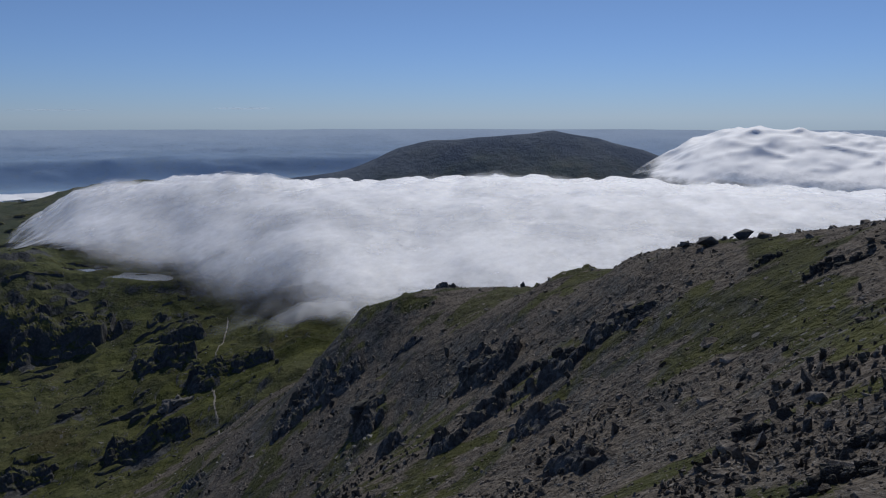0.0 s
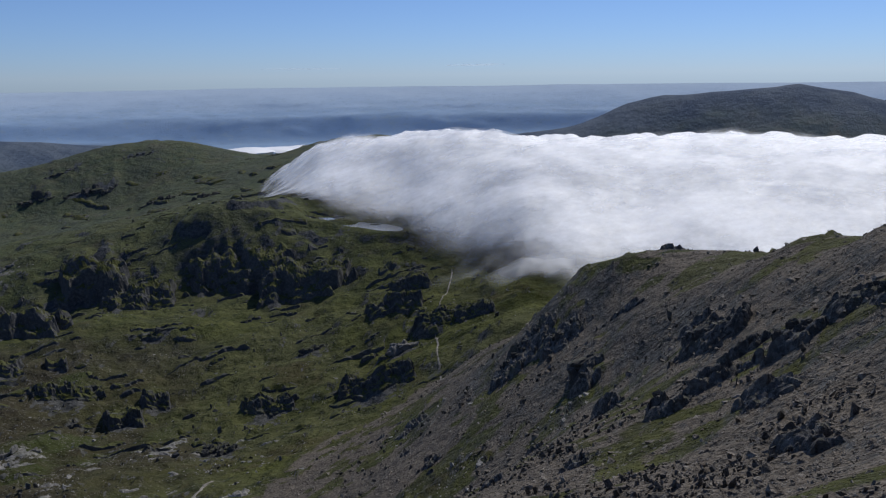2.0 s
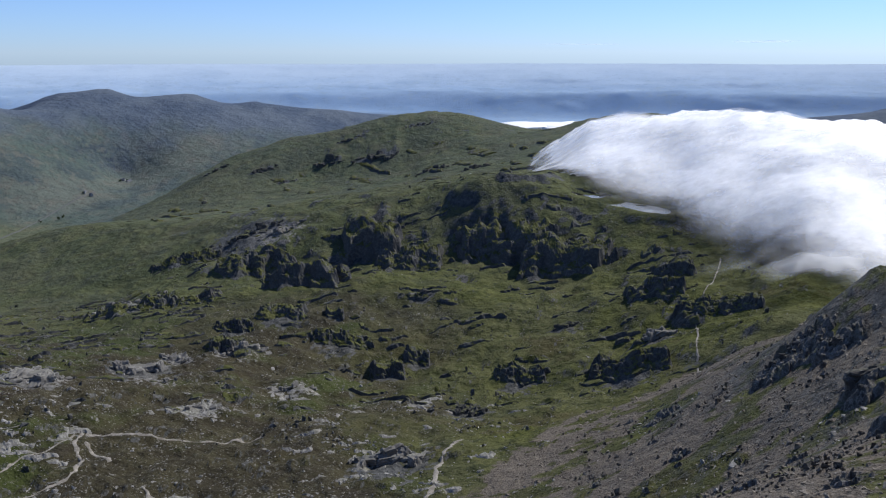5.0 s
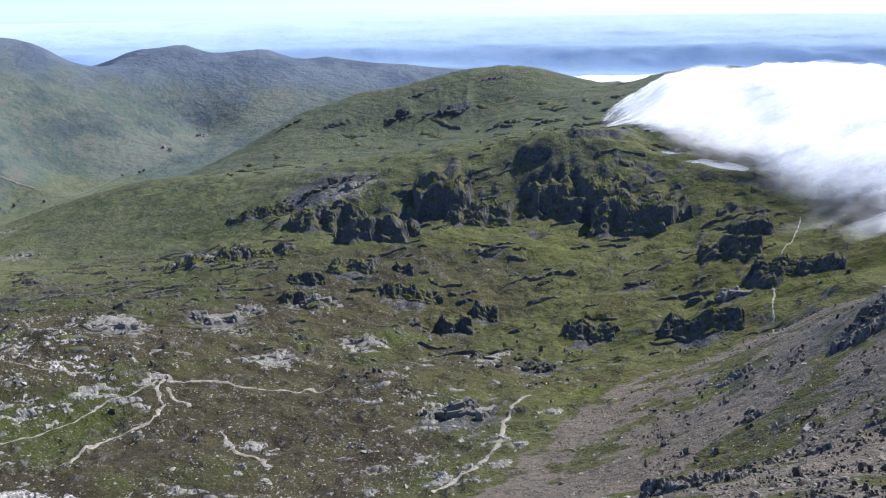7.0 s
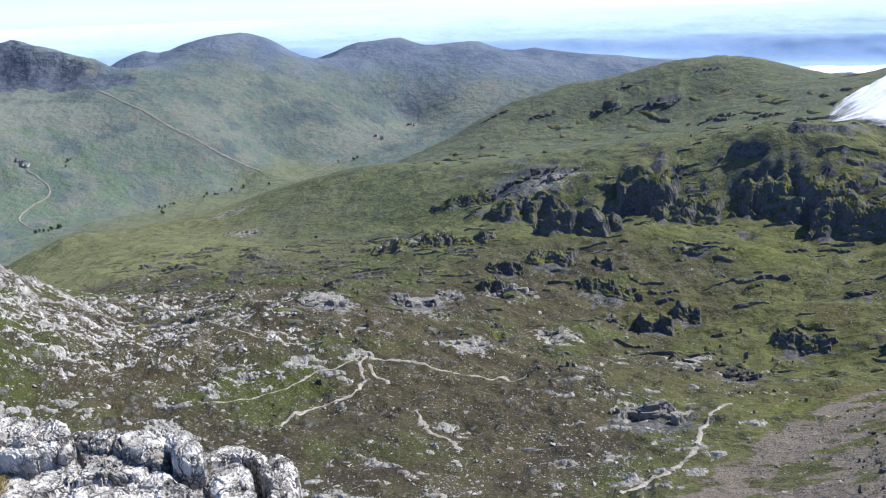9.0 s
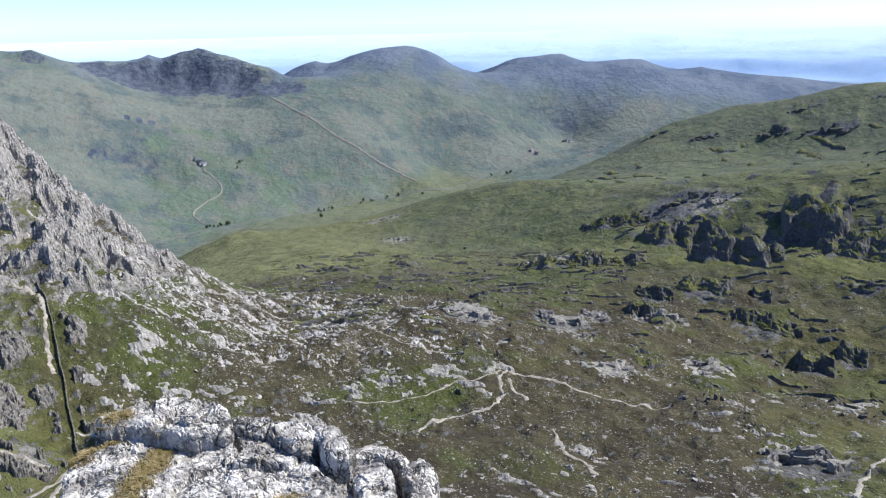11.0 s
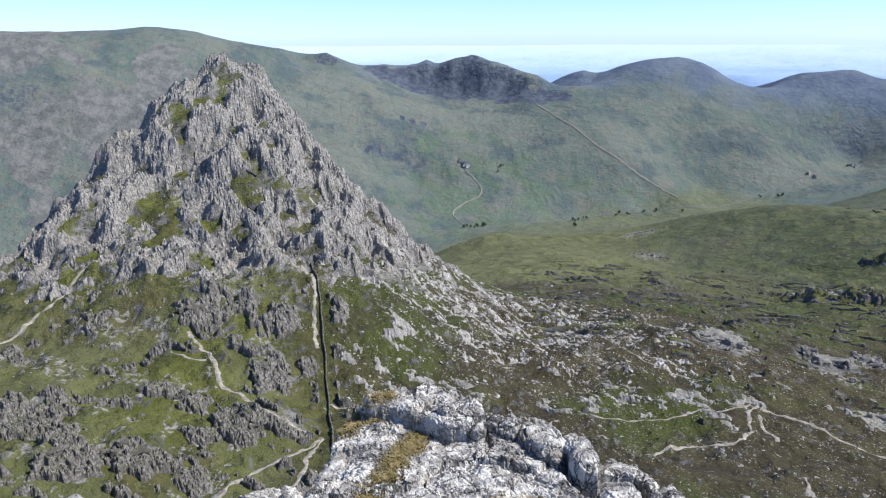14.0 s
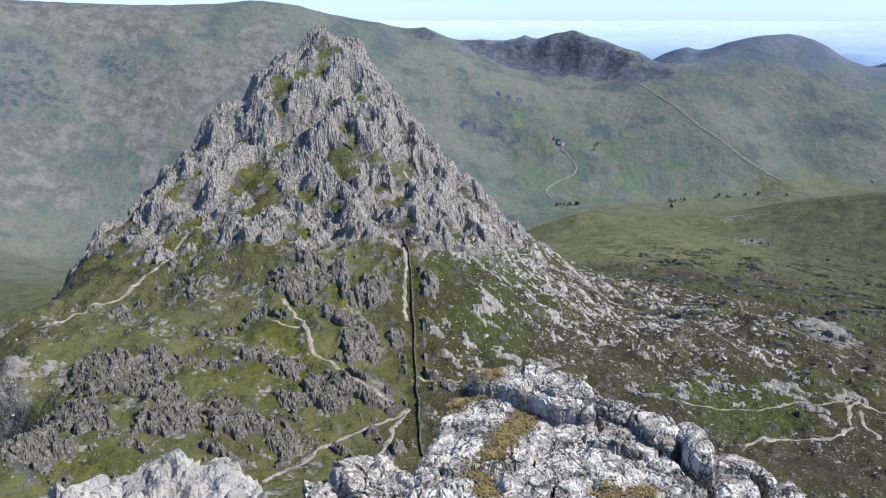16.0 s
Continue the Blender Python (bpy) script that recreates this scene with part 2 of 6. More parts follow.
def lichen_rock():
    """Close grey rock, blotched with pale lichen."""
    m = material("lichen_rock")
    n = Nodes(m)
    a, b, c, d = n.noise(0.5, 5, 0.6), n.noise(0.13, 5, 0.65), n.noise(0.035, 4, 0.7), n.noise(0.008, 3, 0.7)
    col = n.mix(n.band(b, 0.35, 0.65), (0.26, 0.242, 0.216), (0.43, 0.405, 0.362))
    col = n.mix(n.band(n.noise(0.13, 6, 0.68), 0.47, 0.56, 0, 0.85), col, (0.59, 0.555, 0.495))
    col = n.mix(n.band(c, 0.58, 0.68, 0, 0.6), col, (0.2, 0.19, 0.172))
    col = n.mix(n.band(a, 0.6, 0.72, 0, 0.6), col, (0.22, 0.2, 0.13))
    bent = n.add("ShaderNodeVectorMath")
    bent.operation = "ADD"
    wob = n.add("ShaderNodeVectorMath")
    wob.operation = "SCALE"
    wob.inputs["Scale"].default_value = 0.2
    n.put(wob.inputs[0], n.noise(0.12, 4, 0.6, out="Color"))
    n.put(bent.inputs[0], n.coord)
    n.put(bent.inputs[1], wob.outputs[0])
    seam = n.math("MINIMUM", n.voronoi(0.24, "DISTANCE_TO_EDGE", vector=bent.outputs[0]), n.math("MULTIPLY", n.voronoi(0.1, "DISTANCE_TO_EDGE", vector=bent.outputs[0]), 0.9))
    col = n.mix(n.math("MULTIPLY", n.band(seam, 0.05, 0.01), n.band(n.noise(0.25, 4), 0.42, 0.52)), col, (0.09, 0.085, 0.078))
    c = n.math("ADD", c, n.math("MULTIPLY", n.band(seam, 0.0, 0.1), 0.8))
    h = n.math("ADD", n.math("MULTIPLY", b, 3.0), n.math("ADD", c, n.math("MULTIPLY", d, 0.4)))
    n.surface(col, 0.9, n.bump(h, 0.6, 0.025), 0.2)
    return m


def plain_material(name, a, b, size, rough=0.9, relief_m=0.05):
    m = material(name)
    n = Nodes(m)
    k = n.noise(size, 5, 0.65)
    n.surface(n.mix(n.band(k, 0.35, 0.65), a, b), rough, n.bump(n.noise(size * 0.3, 4, 0.7), 0.5, relief_m), 0.15)
    return m


def wisp_material():
    m = material("thin_cloud")
    n = Nodes(m)
    o = n.add("ShaderNodeOutputMaterial")
    t = n.add("ShaderNodeBsdfTranslucent")
    t.inputs["Color"].default_value = (0.95, 0.96, 0.97, 1)
    clear, mixer = n.add("ShaderNodeBsdfTransparent"), n.add("ShaderNodeMixShader")
    n.put(mixer.inputs[0], n.math("MULTIPLY", n.attr("thickness"), n.band(n.noise(60, 5, 0.6), 0.3, 0.7)))
    n.t.links.new(clear.outputs[0], mixer.inputs[1])
    n.t.links.new(t.outputs[0], mixer.inputs[2])
    n.t.links.new(mixer.outputs[0], o.inputs[0])
    return m


def water_material():
    m = material("lake_water")
    n = Nodes(m)
    s, _ = n.surface((0.8, 0.83, 0.86), 0.2, n.bump(n.noise(1.5, 3), 0.2, 0.05), 0.5)
    s.inputs["Metallic"].default_value = 0.75
    return m


HILL, CLOUD, WATER, WISP = hill_material(), cloud_material(), water_material(), wisp_material()
VEIL = cloud_material("cloud_veil", 0.5, 0.35)
PEAK = rock_material("peak_rock", (0.1, 0.093, 0.083), (0.245, 0.229, 0.205), (0.38, 0.358, 0.325), 0.35, 1.2, 0.8, 0.8, (0.84, 0.95))
# Same rock as the peak; the backlit slope's shade is put into its colour.
DARK = rock_material("shaded_slope_rock", (0.05, 0.047, 0.043), (0.13, 0.121, 0.11), (0.19, 0.18, 0.165), 0.4, 1.0, 0.3)
SCREE = rock_material("scree_rock", (0.083, 0.069, 0.054), (0.205, 0.176, 0.143), (0.29, 0.258, 0.216), 0.2)
# Crag and rim rock are darkened so their colour carries the faces' shade.
CRAG = rock_material("shaded_crag_rock", (0.06, 0.06, 0.058), (0.125, 0.12, 0.112), (0.17, 0.163, 0.15), 0.5, 3.0, 0.95)
SHADED_RIM_ROCK = rock_material("shaded_rim_rock", (0.043, 0.044, 0.045), (0.096, 0.095, 0.092), (0.138, 0.135, 0.128), 0.3, 2.0, 1.0, 0.7, (0.52, 0.66))
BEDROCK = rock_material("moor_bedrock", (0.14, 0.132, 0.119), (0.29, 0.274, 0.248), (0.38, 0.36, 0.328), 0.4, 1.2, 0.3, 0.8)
SADDLE_ROCK = rock_material("saddle_rock", (0.065, 0.06, 0.053), (0.15, 0.139, 0.123), (0.25, 0.234, 0.209), 0.4, 1.0, 0.7, 0.75)
SKIRT = rock_material("skirt_rock", (0.18, 0.169, 0.15), (0.36, 0.343, 0.312), (0.46, 0.44, 0.4), 0.3, 1.5, 0.0, 0.8)
PALE = rock_material("moor_rock", (0.15, 0.142, 0.127), (0.32, 0.305, 0.278), (0.4, 0.382, 0.35), 0.3)
LICHEN = lichen_rock()
GRIT = plain_material("path_grit", (0.17, 0.15, 0.12), (0.33, 0.3, 0.255), 3.0)
LANE = plain_material("lane_grit", (0.15, 0.14, 0.115), (0.22, 0.205, 0.175), 8.0)
TARMAC = plain_material("road_surface", (0.1, 0.105, 0.1), (0.15, 0.15, 0.145), 4.0)
STRAW = plain_material("dry_grass", (0.13, 0.1, 0.03), (0.3, 0.235, 0.115), 0.05, 0.8, 0.005)
# The leaf green is lightened to stand in for haze over the valley.
LEAF = plain_material("leaves", (0.035, 0.052, 0.024), (0.065, 0.088, 0.042), 3.0)
BARK = plain_material("bark", (0.07, 0.055, 0.04), (0.12, 0.1, 0.075), 0.4)
LIME = plain_material("limewashed_wall", (0.3, 0.3, 0.285), (0.42, 0.415, 0.395), 1.0)
SLATE = plain_material("roof_slate", (0.1, 0.105, 0.12), (0.16, 0.165, 0.18), 0.6)
PANE = plain_material("window_pane", (0.02, 0.024, 0.03), (0.04, 0.045, 0.05), 1.0, 0.15)


# ------------------------------------------------------------ mesh helpers
def grid_mesh(name, x, y, z, wrap=False, attrs=(), mat=None, flip=False):
    """A sheet of quads from 2D arrays of places; the first index runs outwards, the second round."""
    rows, cols = x.shape
    me = bpy.data.meshes.new(name)
    idx = np.arange(rows * cols).reshape(rows, cols)
    nxt = np.roll(idx, -1, axis=1)
    if not wrap:
        idx, nxt = idx[:, :-1], nxt[:, :-1]
    quads = np.stack([idx[:-1], idx[1:], nxt[1:], nxt[:-1]], -1).reshape(-1, 4)
    if flip:
        quads = quads[:, ::-1]
    me.vertices.add(rows * cols)
    me.vertices.foreach_set("co", np.stack([x, y, z], -1).astype(np.float32).ravel())
    me.loops.add(quads.size)
    me.loops.foreach_set("vertex_index", quads.astype(np.int32).ravel())
    me.polygons.add(len(quads))
    me.polygons.foreach_set("loop_start", np.arange(0, quads.size, 4, dtype=np.int32))
    me.polygons.foreach_set("use_smooth", np.ones(len(quads), dtype=bool))
    me.update(calc_edges=True)
    for key, values in attrs:
        a = me.attributes.new(key, "FLOAT", "POINT")
        a.data.foreach_set("value", np.asarray(values, dtype=np.float32).ravel())
    if mat:
        me.materials.append(mat)
    return new(name, me)


# ------------------------------------------------------------ the land
# Ridges, slopes and valley lines of the mountain land: x, y, z in metres from the eye.
LAND = {
    "glyder_shoulder_crest": [(-40.0, 398, -92.1), (-19.0, 370, -79.7), (17.5, 330, -70.3), (40.0, 267, -48.5), (49.8, 214, -35.4), (52.6, 188, -29.5), (58.9, 159, -23.9), (64.6, 141, -20.1), (66.4, 123, -15.6), (91.9, 91.9, -8.0), (141, 51.3, 0.0)],
    "glyder_slope_upper": [(40.8, 74.6, -17.5), (28.2, 50.7, -17.4), (13.8, 24.3, -11.7), (17.5, 46.8, -22.5), (32.7, 89.2, -30.7), (44.1, 122, -28.7), (13.6, 86.9, -41.8), (22.8, 148, -51.0), (29.3, 193, -52.2)],
    "glyder_slope_lower": [(0.0, 130, -62.5), (0.0, 200, -77.7), (0.0, 290, -78.5), (-35.1, 207, -99.6), (-51.1, 306, -119), (-63.9, 405, -121), (-112, 321, -154), (-114, 415, -174), (-113, 508, -175)],
    "scree_foot": [(-158, 568, -226), (-159, 568, -225), (-206, 499, -245), (-217, 428, -244), (-126, 337, -203), (-39.2, 247, -131), (-54.5, 325, -142), (-89.5, 271, -166), (-158, 296, -206), (-224, 262, -232)],
    "shoulder_brow": [(75, 175, -25.5), (90, 160, -21), (100, 200, -30), (80, 240, -44), (70, 300, -64), (120, 140, -16)],
    "shoulder_back": [(-129, 606, -190), (-34.0, 649, -190), (83.5, 594, -170), (171, 470, -150)],
    "summit": [(-0.0, 0.0, -1.6), (-0.0, 1.5, -1.7), (-1.5, 0.0, -1.8), (-0.0, -2.0, -1.6), (2.0, 0.0, -1.6), (-1.1, 1.1, -1.7), (1.1, 1.1, -1.6), (-1.1, -1.1, -1.7), (-0.0, -8.0, -1.6), (8.0, 0.0, -1.8)],
    "summit_edge": [(-0.0, 4.5, -3.2), (-2.2, 3.9, -3.2), (-3.9, 2.3, -3.2), (-4.5, 0.0, -3.2), (-3.9, -2.2, -3.2), (6.4, 6.4, -4.3), (4.5, 7.8, -5.0), (2.3, 8.7, -5.6), (-0.0, 9.0, -6.0), (-3.1, 8.5, -6.5), (-5.8, 6.9, -7.0), (-7.8, 4.5, -7.5), (-8.9, 1.6, -7.5), (-8.9, -1.6, -7.0), (-7.8, -4.5, -6.0), (12.7, 12.7, -7.0), (9.5, 15.3, -9.3), (6.7, 16.7, -10.2), (3.1, 17.7, -11.5), (-1.6, 17.9, -13.0), (13.0, 22.5, -12.9), (11.6, 31.9, -17.5), (8.7, 49.2, -26.0), (-17.4, 98.5, -58.0), (-47.9, 132, -84.0)],
    "summit_cliff": [(-0.0, 50.0, -30.0), (-20.0, 34.6, -32.0), (-34.6, 20.0, -36.0), (-40.0, 0.0, -36.0), (-36.3, -16.9, -32.0), (-44.5, 122, -80.0), (-106, 106, -118), (-141, 51.3, -125), (-149, -13.1, -122), (-136, -63.4, -112), (-84.9, -84.9, -70.0), (43.3, 25.0, -3.0), (-0.0, -60.0, 0.0), (-0.0, -400, -10.0), (346, -200, 0.0), (-150, -260, -120), (-167, 199, -182), (-225, 130, -190), (-256, 45.1, -190), (-256, -45.1, -180), (-236, -110, -175)],
    "bwlch_wall_line": [(-640, -13.5, -172), (-595, -4.7, -191), (-560, -2.8, -209), (-515, -1.1, -225), (-460, 0.5, -227), (-400, 1.6, -224)],
    "cwm_bochlwyd_side": [(-350, -193, -197), (-459, -245, -199), (-567, -297, -210), (-409, -163, -204), (-513, -199, -207), (-437, -109, -212), (-546, -124, -205), (-573, -179, -206), (-541, -235, -210), (-379, -69.1, -226), (-328, -160, -205), (-433, -250, -270), (-655, -459, -420)],
    "tryfan_south_ridge": [(-678, -51.6, -167), (-739, -34.6, -130), (-798, -57.6, -97.1), (-886, -85.6, -57.6), (-940, -95.8, -30.9), (-947, -77.9, -28.6), (-937, -120, -35.7)],
    "tryfan_west_skyline": [(-915, -135, -45.5), (-891, -156, -70.3), (-866, -182, -91.0), (-840, -206, -116), (-809, -227, -139), (-782, -247, -155), (-745, -262, -176), (-708, -275, -192), (-667, -285, -209), (-626, -291, -221)],
    "tryfan_east_skyline": [(-938, -56.2, -40.2), (-909, -34.4, -74.3), (-875, -10.3, -104), (-835, 12.4, -130), (-809, 28.6, -143), (-778, 59.9, -168), (-740, 88.8, -192), (-711, 117, -211), (-685, 143, -230), (-659, 168, -242), (-644, 184, -245)],
    "tryfan_face": [(-777, -141, -136), (-718, -181, -165), (-663, -191, -181), (-639, -120, -175), (-606, -72.4, -180), (-606, -220, -204), (-700, 14.8, -163), (-617, 57.0, -199), (-592, 98.5, -223), (-524, 33.5, -217), (-740, -9.6, -146), (-692, -104, -160), (-764, -97.2, -124)],
    "tryfan_behind": [(-1149, -40.1, -330), (-999, 52.3, -360), (-943, 116, -360), (-847, 149, -320), (-1141, -140, -250), (-1076, -229, -340), (-961, -276, -360), (-834, -337, -370), (-1485, -209, -480), (-1499, 52.3, -480)],
    "bwlch_moor": [(-483, 283, -248), (-413, 315, -247), (-442, 188, -246), (-542, 142, -237), (-579, 222, -239), (-664, 145, -239), (-598, 280, -234), (-802, 212, -268), (-782, 332, -264), (-564, 172, -234), (-290, 370, -237), (-326, 280, -243), (-389, 205, -239), (-616, 463, -277), (-486, 489, -278), (-792, 308, -274), (-872, 224, -259)],
    "cwm_tryfan_floor": [(-1036, 170, -284), (-1256, 335, -334), (-1664, 347, -403), (-1655, 570, -414), (-1258, 329, -340), (-1176, 423, -336), (-847, 431, -305)],
    "cwm_slope": [(-529, 666, -277), (-453, 585, -296), (-400, 716, -265), (-316, 568, -280), (-229, 683, -237), (-619, 611, -277), (-638, 483, -288), (-368, 854, -243), (-510, 778, -261), (-621, 758, -259), (-734, 679, -279), (-801, 565, -297), (-202, 774, -212), (-137, 748, -196)],
    "cwm_rim": [(-226, 902, -207), (-363, 975, -196), (-328, 976, -191), (-428, 1002, -187), (-490, 962, -182), (-567, 977, -164), (-602, 945, -182), (-646, 927, -215), (-721, 896, -226), (-840, 885, -233), (-1005, 902, -253), (-1218, 875, -290), (-1405, 865, -311), (-1509, 886, -335), (-1603, 773, -371), (-1592, 652, -395), (-1526, 543, -407), (-1275, 791, -331)],
    "cwm_rim_foot": [(-666, 825, -269), (-821, 761, -289), (-726, 759, -290), (-535, 880, -258), (-405, 859, -256), (-882, 624, -312), (-624, 819, -273), (-988, 645, -339), (-1220, 578, -370)],
    "lake_shelf": [(-436, 1021, -185), (-318, 990, -197), (-278, 1116, -205), (-100, 1146, -200), (191, 1083, -190), (-0.0, 1600, -230), (-440, 1642, -230), (308, 846, -170), (750, 1299, -230)],
    "gallt_ridge": [(-2113, 1599, -439), (-2032, 1654, -370), (-1947, 1723, -310), (-1798, 1822, -251), (-1647, 1907, -219), (-1547, 1964, -184), (-1484, 2012, -173), (-1395, 2075, -170), (-1303, 2074, -180), (-1201, 2078, -200), (-1102, 2076, -221), (-1048, 2047, -211), (-919, 2054, -171), (-752, 2067, -150), (-382, 2167, -190)],
    "gallt_foot": [(-1707, 1307, -404), (-1476, 1494, -361), (-1143, 1517, -304), (-879, 1337, -245), (-1238, 1090, -332), (-1667, 1104, -376), (-1526, 1653, -335), (-1325, 1756, -308)],
    "gallt_back": [(-1721, 2457, -420), (-2147, 2147, -478), (-1268, 2719, -400), (-2392, 1869, -498)],
    "ogwen_valley": [(-2601, 507, -601), (-2618, 841, -601), (-2624, 1113, -585), (-2577, 1330, -573), (-2662, 1604, -546), (-2840, 1991, -487), (-2036, 513, -538), (-2515, 836, -595), (-2385, 560, -582), (-2564, 1459, -561), (-2794, 1362, -533), (-2472, 375, -608), (-2462, -434, -640), (-2175, -1014, -640)],
    "carneddau_lower": [(-2957, 504, -464), (-3282, 871, -272), (-2860, 1121, -427), (-3067, 969, -335), (-2638, 1205, -544), (-2948, 1613, -377), (-3122, 372, -353), (-3390, 199, -198), (-3034, 105, -370), (-2524, -1091, -500), (-2557, -1258, -383), (-2862, -1014, -298), (-2939, -1215, -152), (-3040, -803, -159), (-3206, 254, -276), (-2931, 337, -512), (-2770, 2145, -386), (-3083, 1950, -289)],
    "carneddau_skyline": [(-3041, -1428, 10.7), (-3126, -1231, -0.9), (-3243, -1009, -9.3), (-3397, -859, 11.2), (-3520, -628, 35.4), (-3543, -485, 20.1), (-3527, -302, -35.5), (-3574, -119, -56.6), (-3612, 45.2, -71.3), (-3681, 143, -115), (-3780, 297, -128), (-3728, 454, -127), (-3693, 448, -124), (-3688, 486, -84.5), (-3609, 739, -93.4), (-3496, 908, -144), (-3389, 1024, -215), (-3576, 46.4, -72.2), (-3610, 131, -108), (-3674, 269, -132), (-3700, 389, -127), (-3656, 602, -84.1), (-3637, 671, -87.7), (-3554, 825, -113), (-2967, -1577, 57.6), (-2121, -2121, 0.0)],
    "helgi_hill": [(-3875, 1158, -190), (-3848, 1244, -160), (-3821, 1325, -188), (-3659, 1241, -212), (-3692, 1364, -140), (-3678, 1499, -113), (-3621, 1631, -99.2), (-3539, 1722, -133), (-3405, 1827, -219)],
    "creigiau_hills": [(-3570, 1975, -231), (-3493, 2109, -172), (-3452, 2175, -172), (-3369, 2301, -150), (-3266, 2384, -197), (-3194, 2481, -187), (-3120, 2573, -177), (-3000, 2658, -233), (-2910, 2756, -218), (-2776, 2841, -245), (-2953, 2656, -231), (-2867, 2749, -233), (-2734, 2831, -271), (-2604, 2999, -263)],
    "siabod": [(-645, 3883, -268), (-440, 3948, -240), (-227, 4002, -141), (-65.0, 4007, -97.7), (152, 4005, -89.5), (313, 3996, -81.2), (512, 3975, -51.4), (718, 3935, -86), (914, 3894, -137), (1057, 3858, -190), (1196, 3817, -250), (1350, 3760, -310)],
    "cliff_foot": [(-3658, 497, -224), (-3593, 630, -248), (-3499, 806, -249), (-3395, 976, -249), (-3626, 398, -218), (-3638, 264, -156), (-3561, 44.1, -132), (-3561, -73.0, -97.3)],
    "cliff_back": [(-3854, 272, -264), (-3860, 446, -271), (-3828, 621, -238), (-3780, 767, -253), (-3723, 858, -278), (-3651, 969, -315), (-3531, 1927, -293)],
    "hills_back": [(2150, 3724, -313), (1471, 4041, -313), (894, 4206, -313), (449, 4276, -313), (-0.0, 4300, -313), (-449, 4276, -313), (-894, 4206, -313), (-1471, 4041, -313), (-2019, 3797, -313), (-2527, 3479, -313), (-2987, 3093, -313), (-3294, 2764, -313), (-3565, 2405, -313), (-3797, 2019, -313), (-3987, 1611, -313), (-4133, 1185, -313)],
}
RIM = [(-4900 * math.sin(radians(a)), 4900 * math.cos(radians(a)), -450) for a in range(-180, 180, 12)]
RIM += [(-r * math.sin(radians(a)), r * math.cos(radians(a)), z) for a, r, z in (
    (15, 3400, -400), (0, 3400, -400), (-15, 3400, -400), (-30, 3400, -400), (30, 3500, -450), (38, 3500, -440),
    (-60, 3000, -300), (-100, 3000, -300), (-140, 3000, -300), (180, 3000, -250), (-90, 1200, -120), (180, 1200, -100), (-140, 1200, -100))]


# crags: x, y, width, height
RIM_CRAGS = [(-670, 825, 56.1, 59.8), (-799, 745, 77.1, 46.2), (-672, 702, 61.9, 48.2), (-654, 728, 34.6, 34.6), (-594, 814, 63.9, 42.6), (-525, 864, 42.7, 42.7), (-470, 867, 55.5, 45.1), (-406, 838, 65.8, 52.7), (-382, 871, 40.1, 33.4), (-808, 586, 106.5, 24.9), (-952, 754, 68.2, 21.3), (-259, 745, 39.2, 30.8), (-264, 817, 30.3, 24.2), (-186, 686, 45.7, 25.4), (-160, 682, 24.9, 19.9)]
CWM_CRAGS = [(-600, 510, 17.1, 22.8), (-638, 559, 24.4, 18.3), (-441, 568, 23.8, 22.2), (-437, 607, 19.2, 19.2), (-219, 584, 38.9, 25.2), (-221, 657, 22.5, 20.0), (-569, 640, 12.3, 15.3), (-326, 696, 22.1, 11.1), (-519, 733, 25.6, 12.8), (-524, 593, 40.2, 17.2), (-320, 594, 29.9, 17.4), (-614, 605, 37.0, 24.7), (-591, 318, 34.1, 21.9), (-588, 410, 46.9, 20.8), (-609, 461, 22.2, 16.6), (-284, 364, 46.1, 21.3), (-315, 504, 31.2, 13.4), (-904, 831, 102.7, 21.4)]
SLOPE_CRAGS = [(-42.4, 344, 14.9, 13.7), (-27.0, 284, 8.3, 15.5), (-25.1, 272, 8.0, 8.0), (9.7, 224, 9.6, 12.8), (14.6, 215, 10.8, 9.2), (17.7, 184, 6.6, 7.9), (23.9, 164, 7.1, 9.5), (-65, 355, 18.3, 11.8), (-59.2, 365, 15.9, 10.6), (0.7, 165, 6.1, 4.3), (10.4, 169, 7.4, 5.5), (16.9, 138, 7.1, 6.1), (23.1, 58.1, 5.0, 2.7), (17.9, 35.5, 3.8, 2.6), (22.6, 42.1, 3.1, 2.1), (34.3, 165, 7.1, 5.9), (38.1, 158, 5.7, 4.5), (55.3, 139, 6.2, 3.1), (54.0, 117, 5.3, 2.7), (56.5, 114, 7.0, 3.1), (-14.9, 221, 6.5, 4.9), (16.5, 101, 4.6, 2.7)]
GALLT_CRAGS = [(-1409, 1769, 124.3, 54.4), (-1535, 1708, 94.8, 47.4), (-1692, 1623, 96.8, 35.5), (-1578, 1597, 61.9, 18.6), (-1139, 1660, 97.0, 34.6), (-986, 1603, 77.7, 32.4), (-1871, 1610, 84.9, 25.5), (-1542, 1822, 81.8, 29.4), (-1378, 1946, 97.9, 19.6)]
SADDLE_CRAGS = [(-406, -192, 47.3, 18.6), (-399, -130, 28.7, 16.0), (-408, -100, 28.9, 17.6), (-445, -50.8, 23.8, 13.6), (-577, -89, 29.3, 18.9), (-591, -57.2, 17.0, 10.6), (-572, -31.2, 24.8, 12.4), (-492, -103, 18.5, 13.0), (-511, -36.4, 26.6, 13.3), (-460, -180, 43.7, 12.7), (-358, -182, 30.7, 10.7), (-530, -14.3, 15.6, 9.8)]
MOOR_CRAGS = [(-598, 328, 29.6, 17.3), (-555, 396, 29.9, 12.5), (-599, 460, 21.9, 12.1), (-581, 517, 33.8, 25.4), (-464, 466, 29.1, 14.6), (-462, 370, 26.4, 13.2), (-900, 608, 77.1, 23.1), (-846, 845, 50.0, 20.8), (-1296, 550, 49.6, 14.9), (-1557, 635, 58.8, 14.1)]
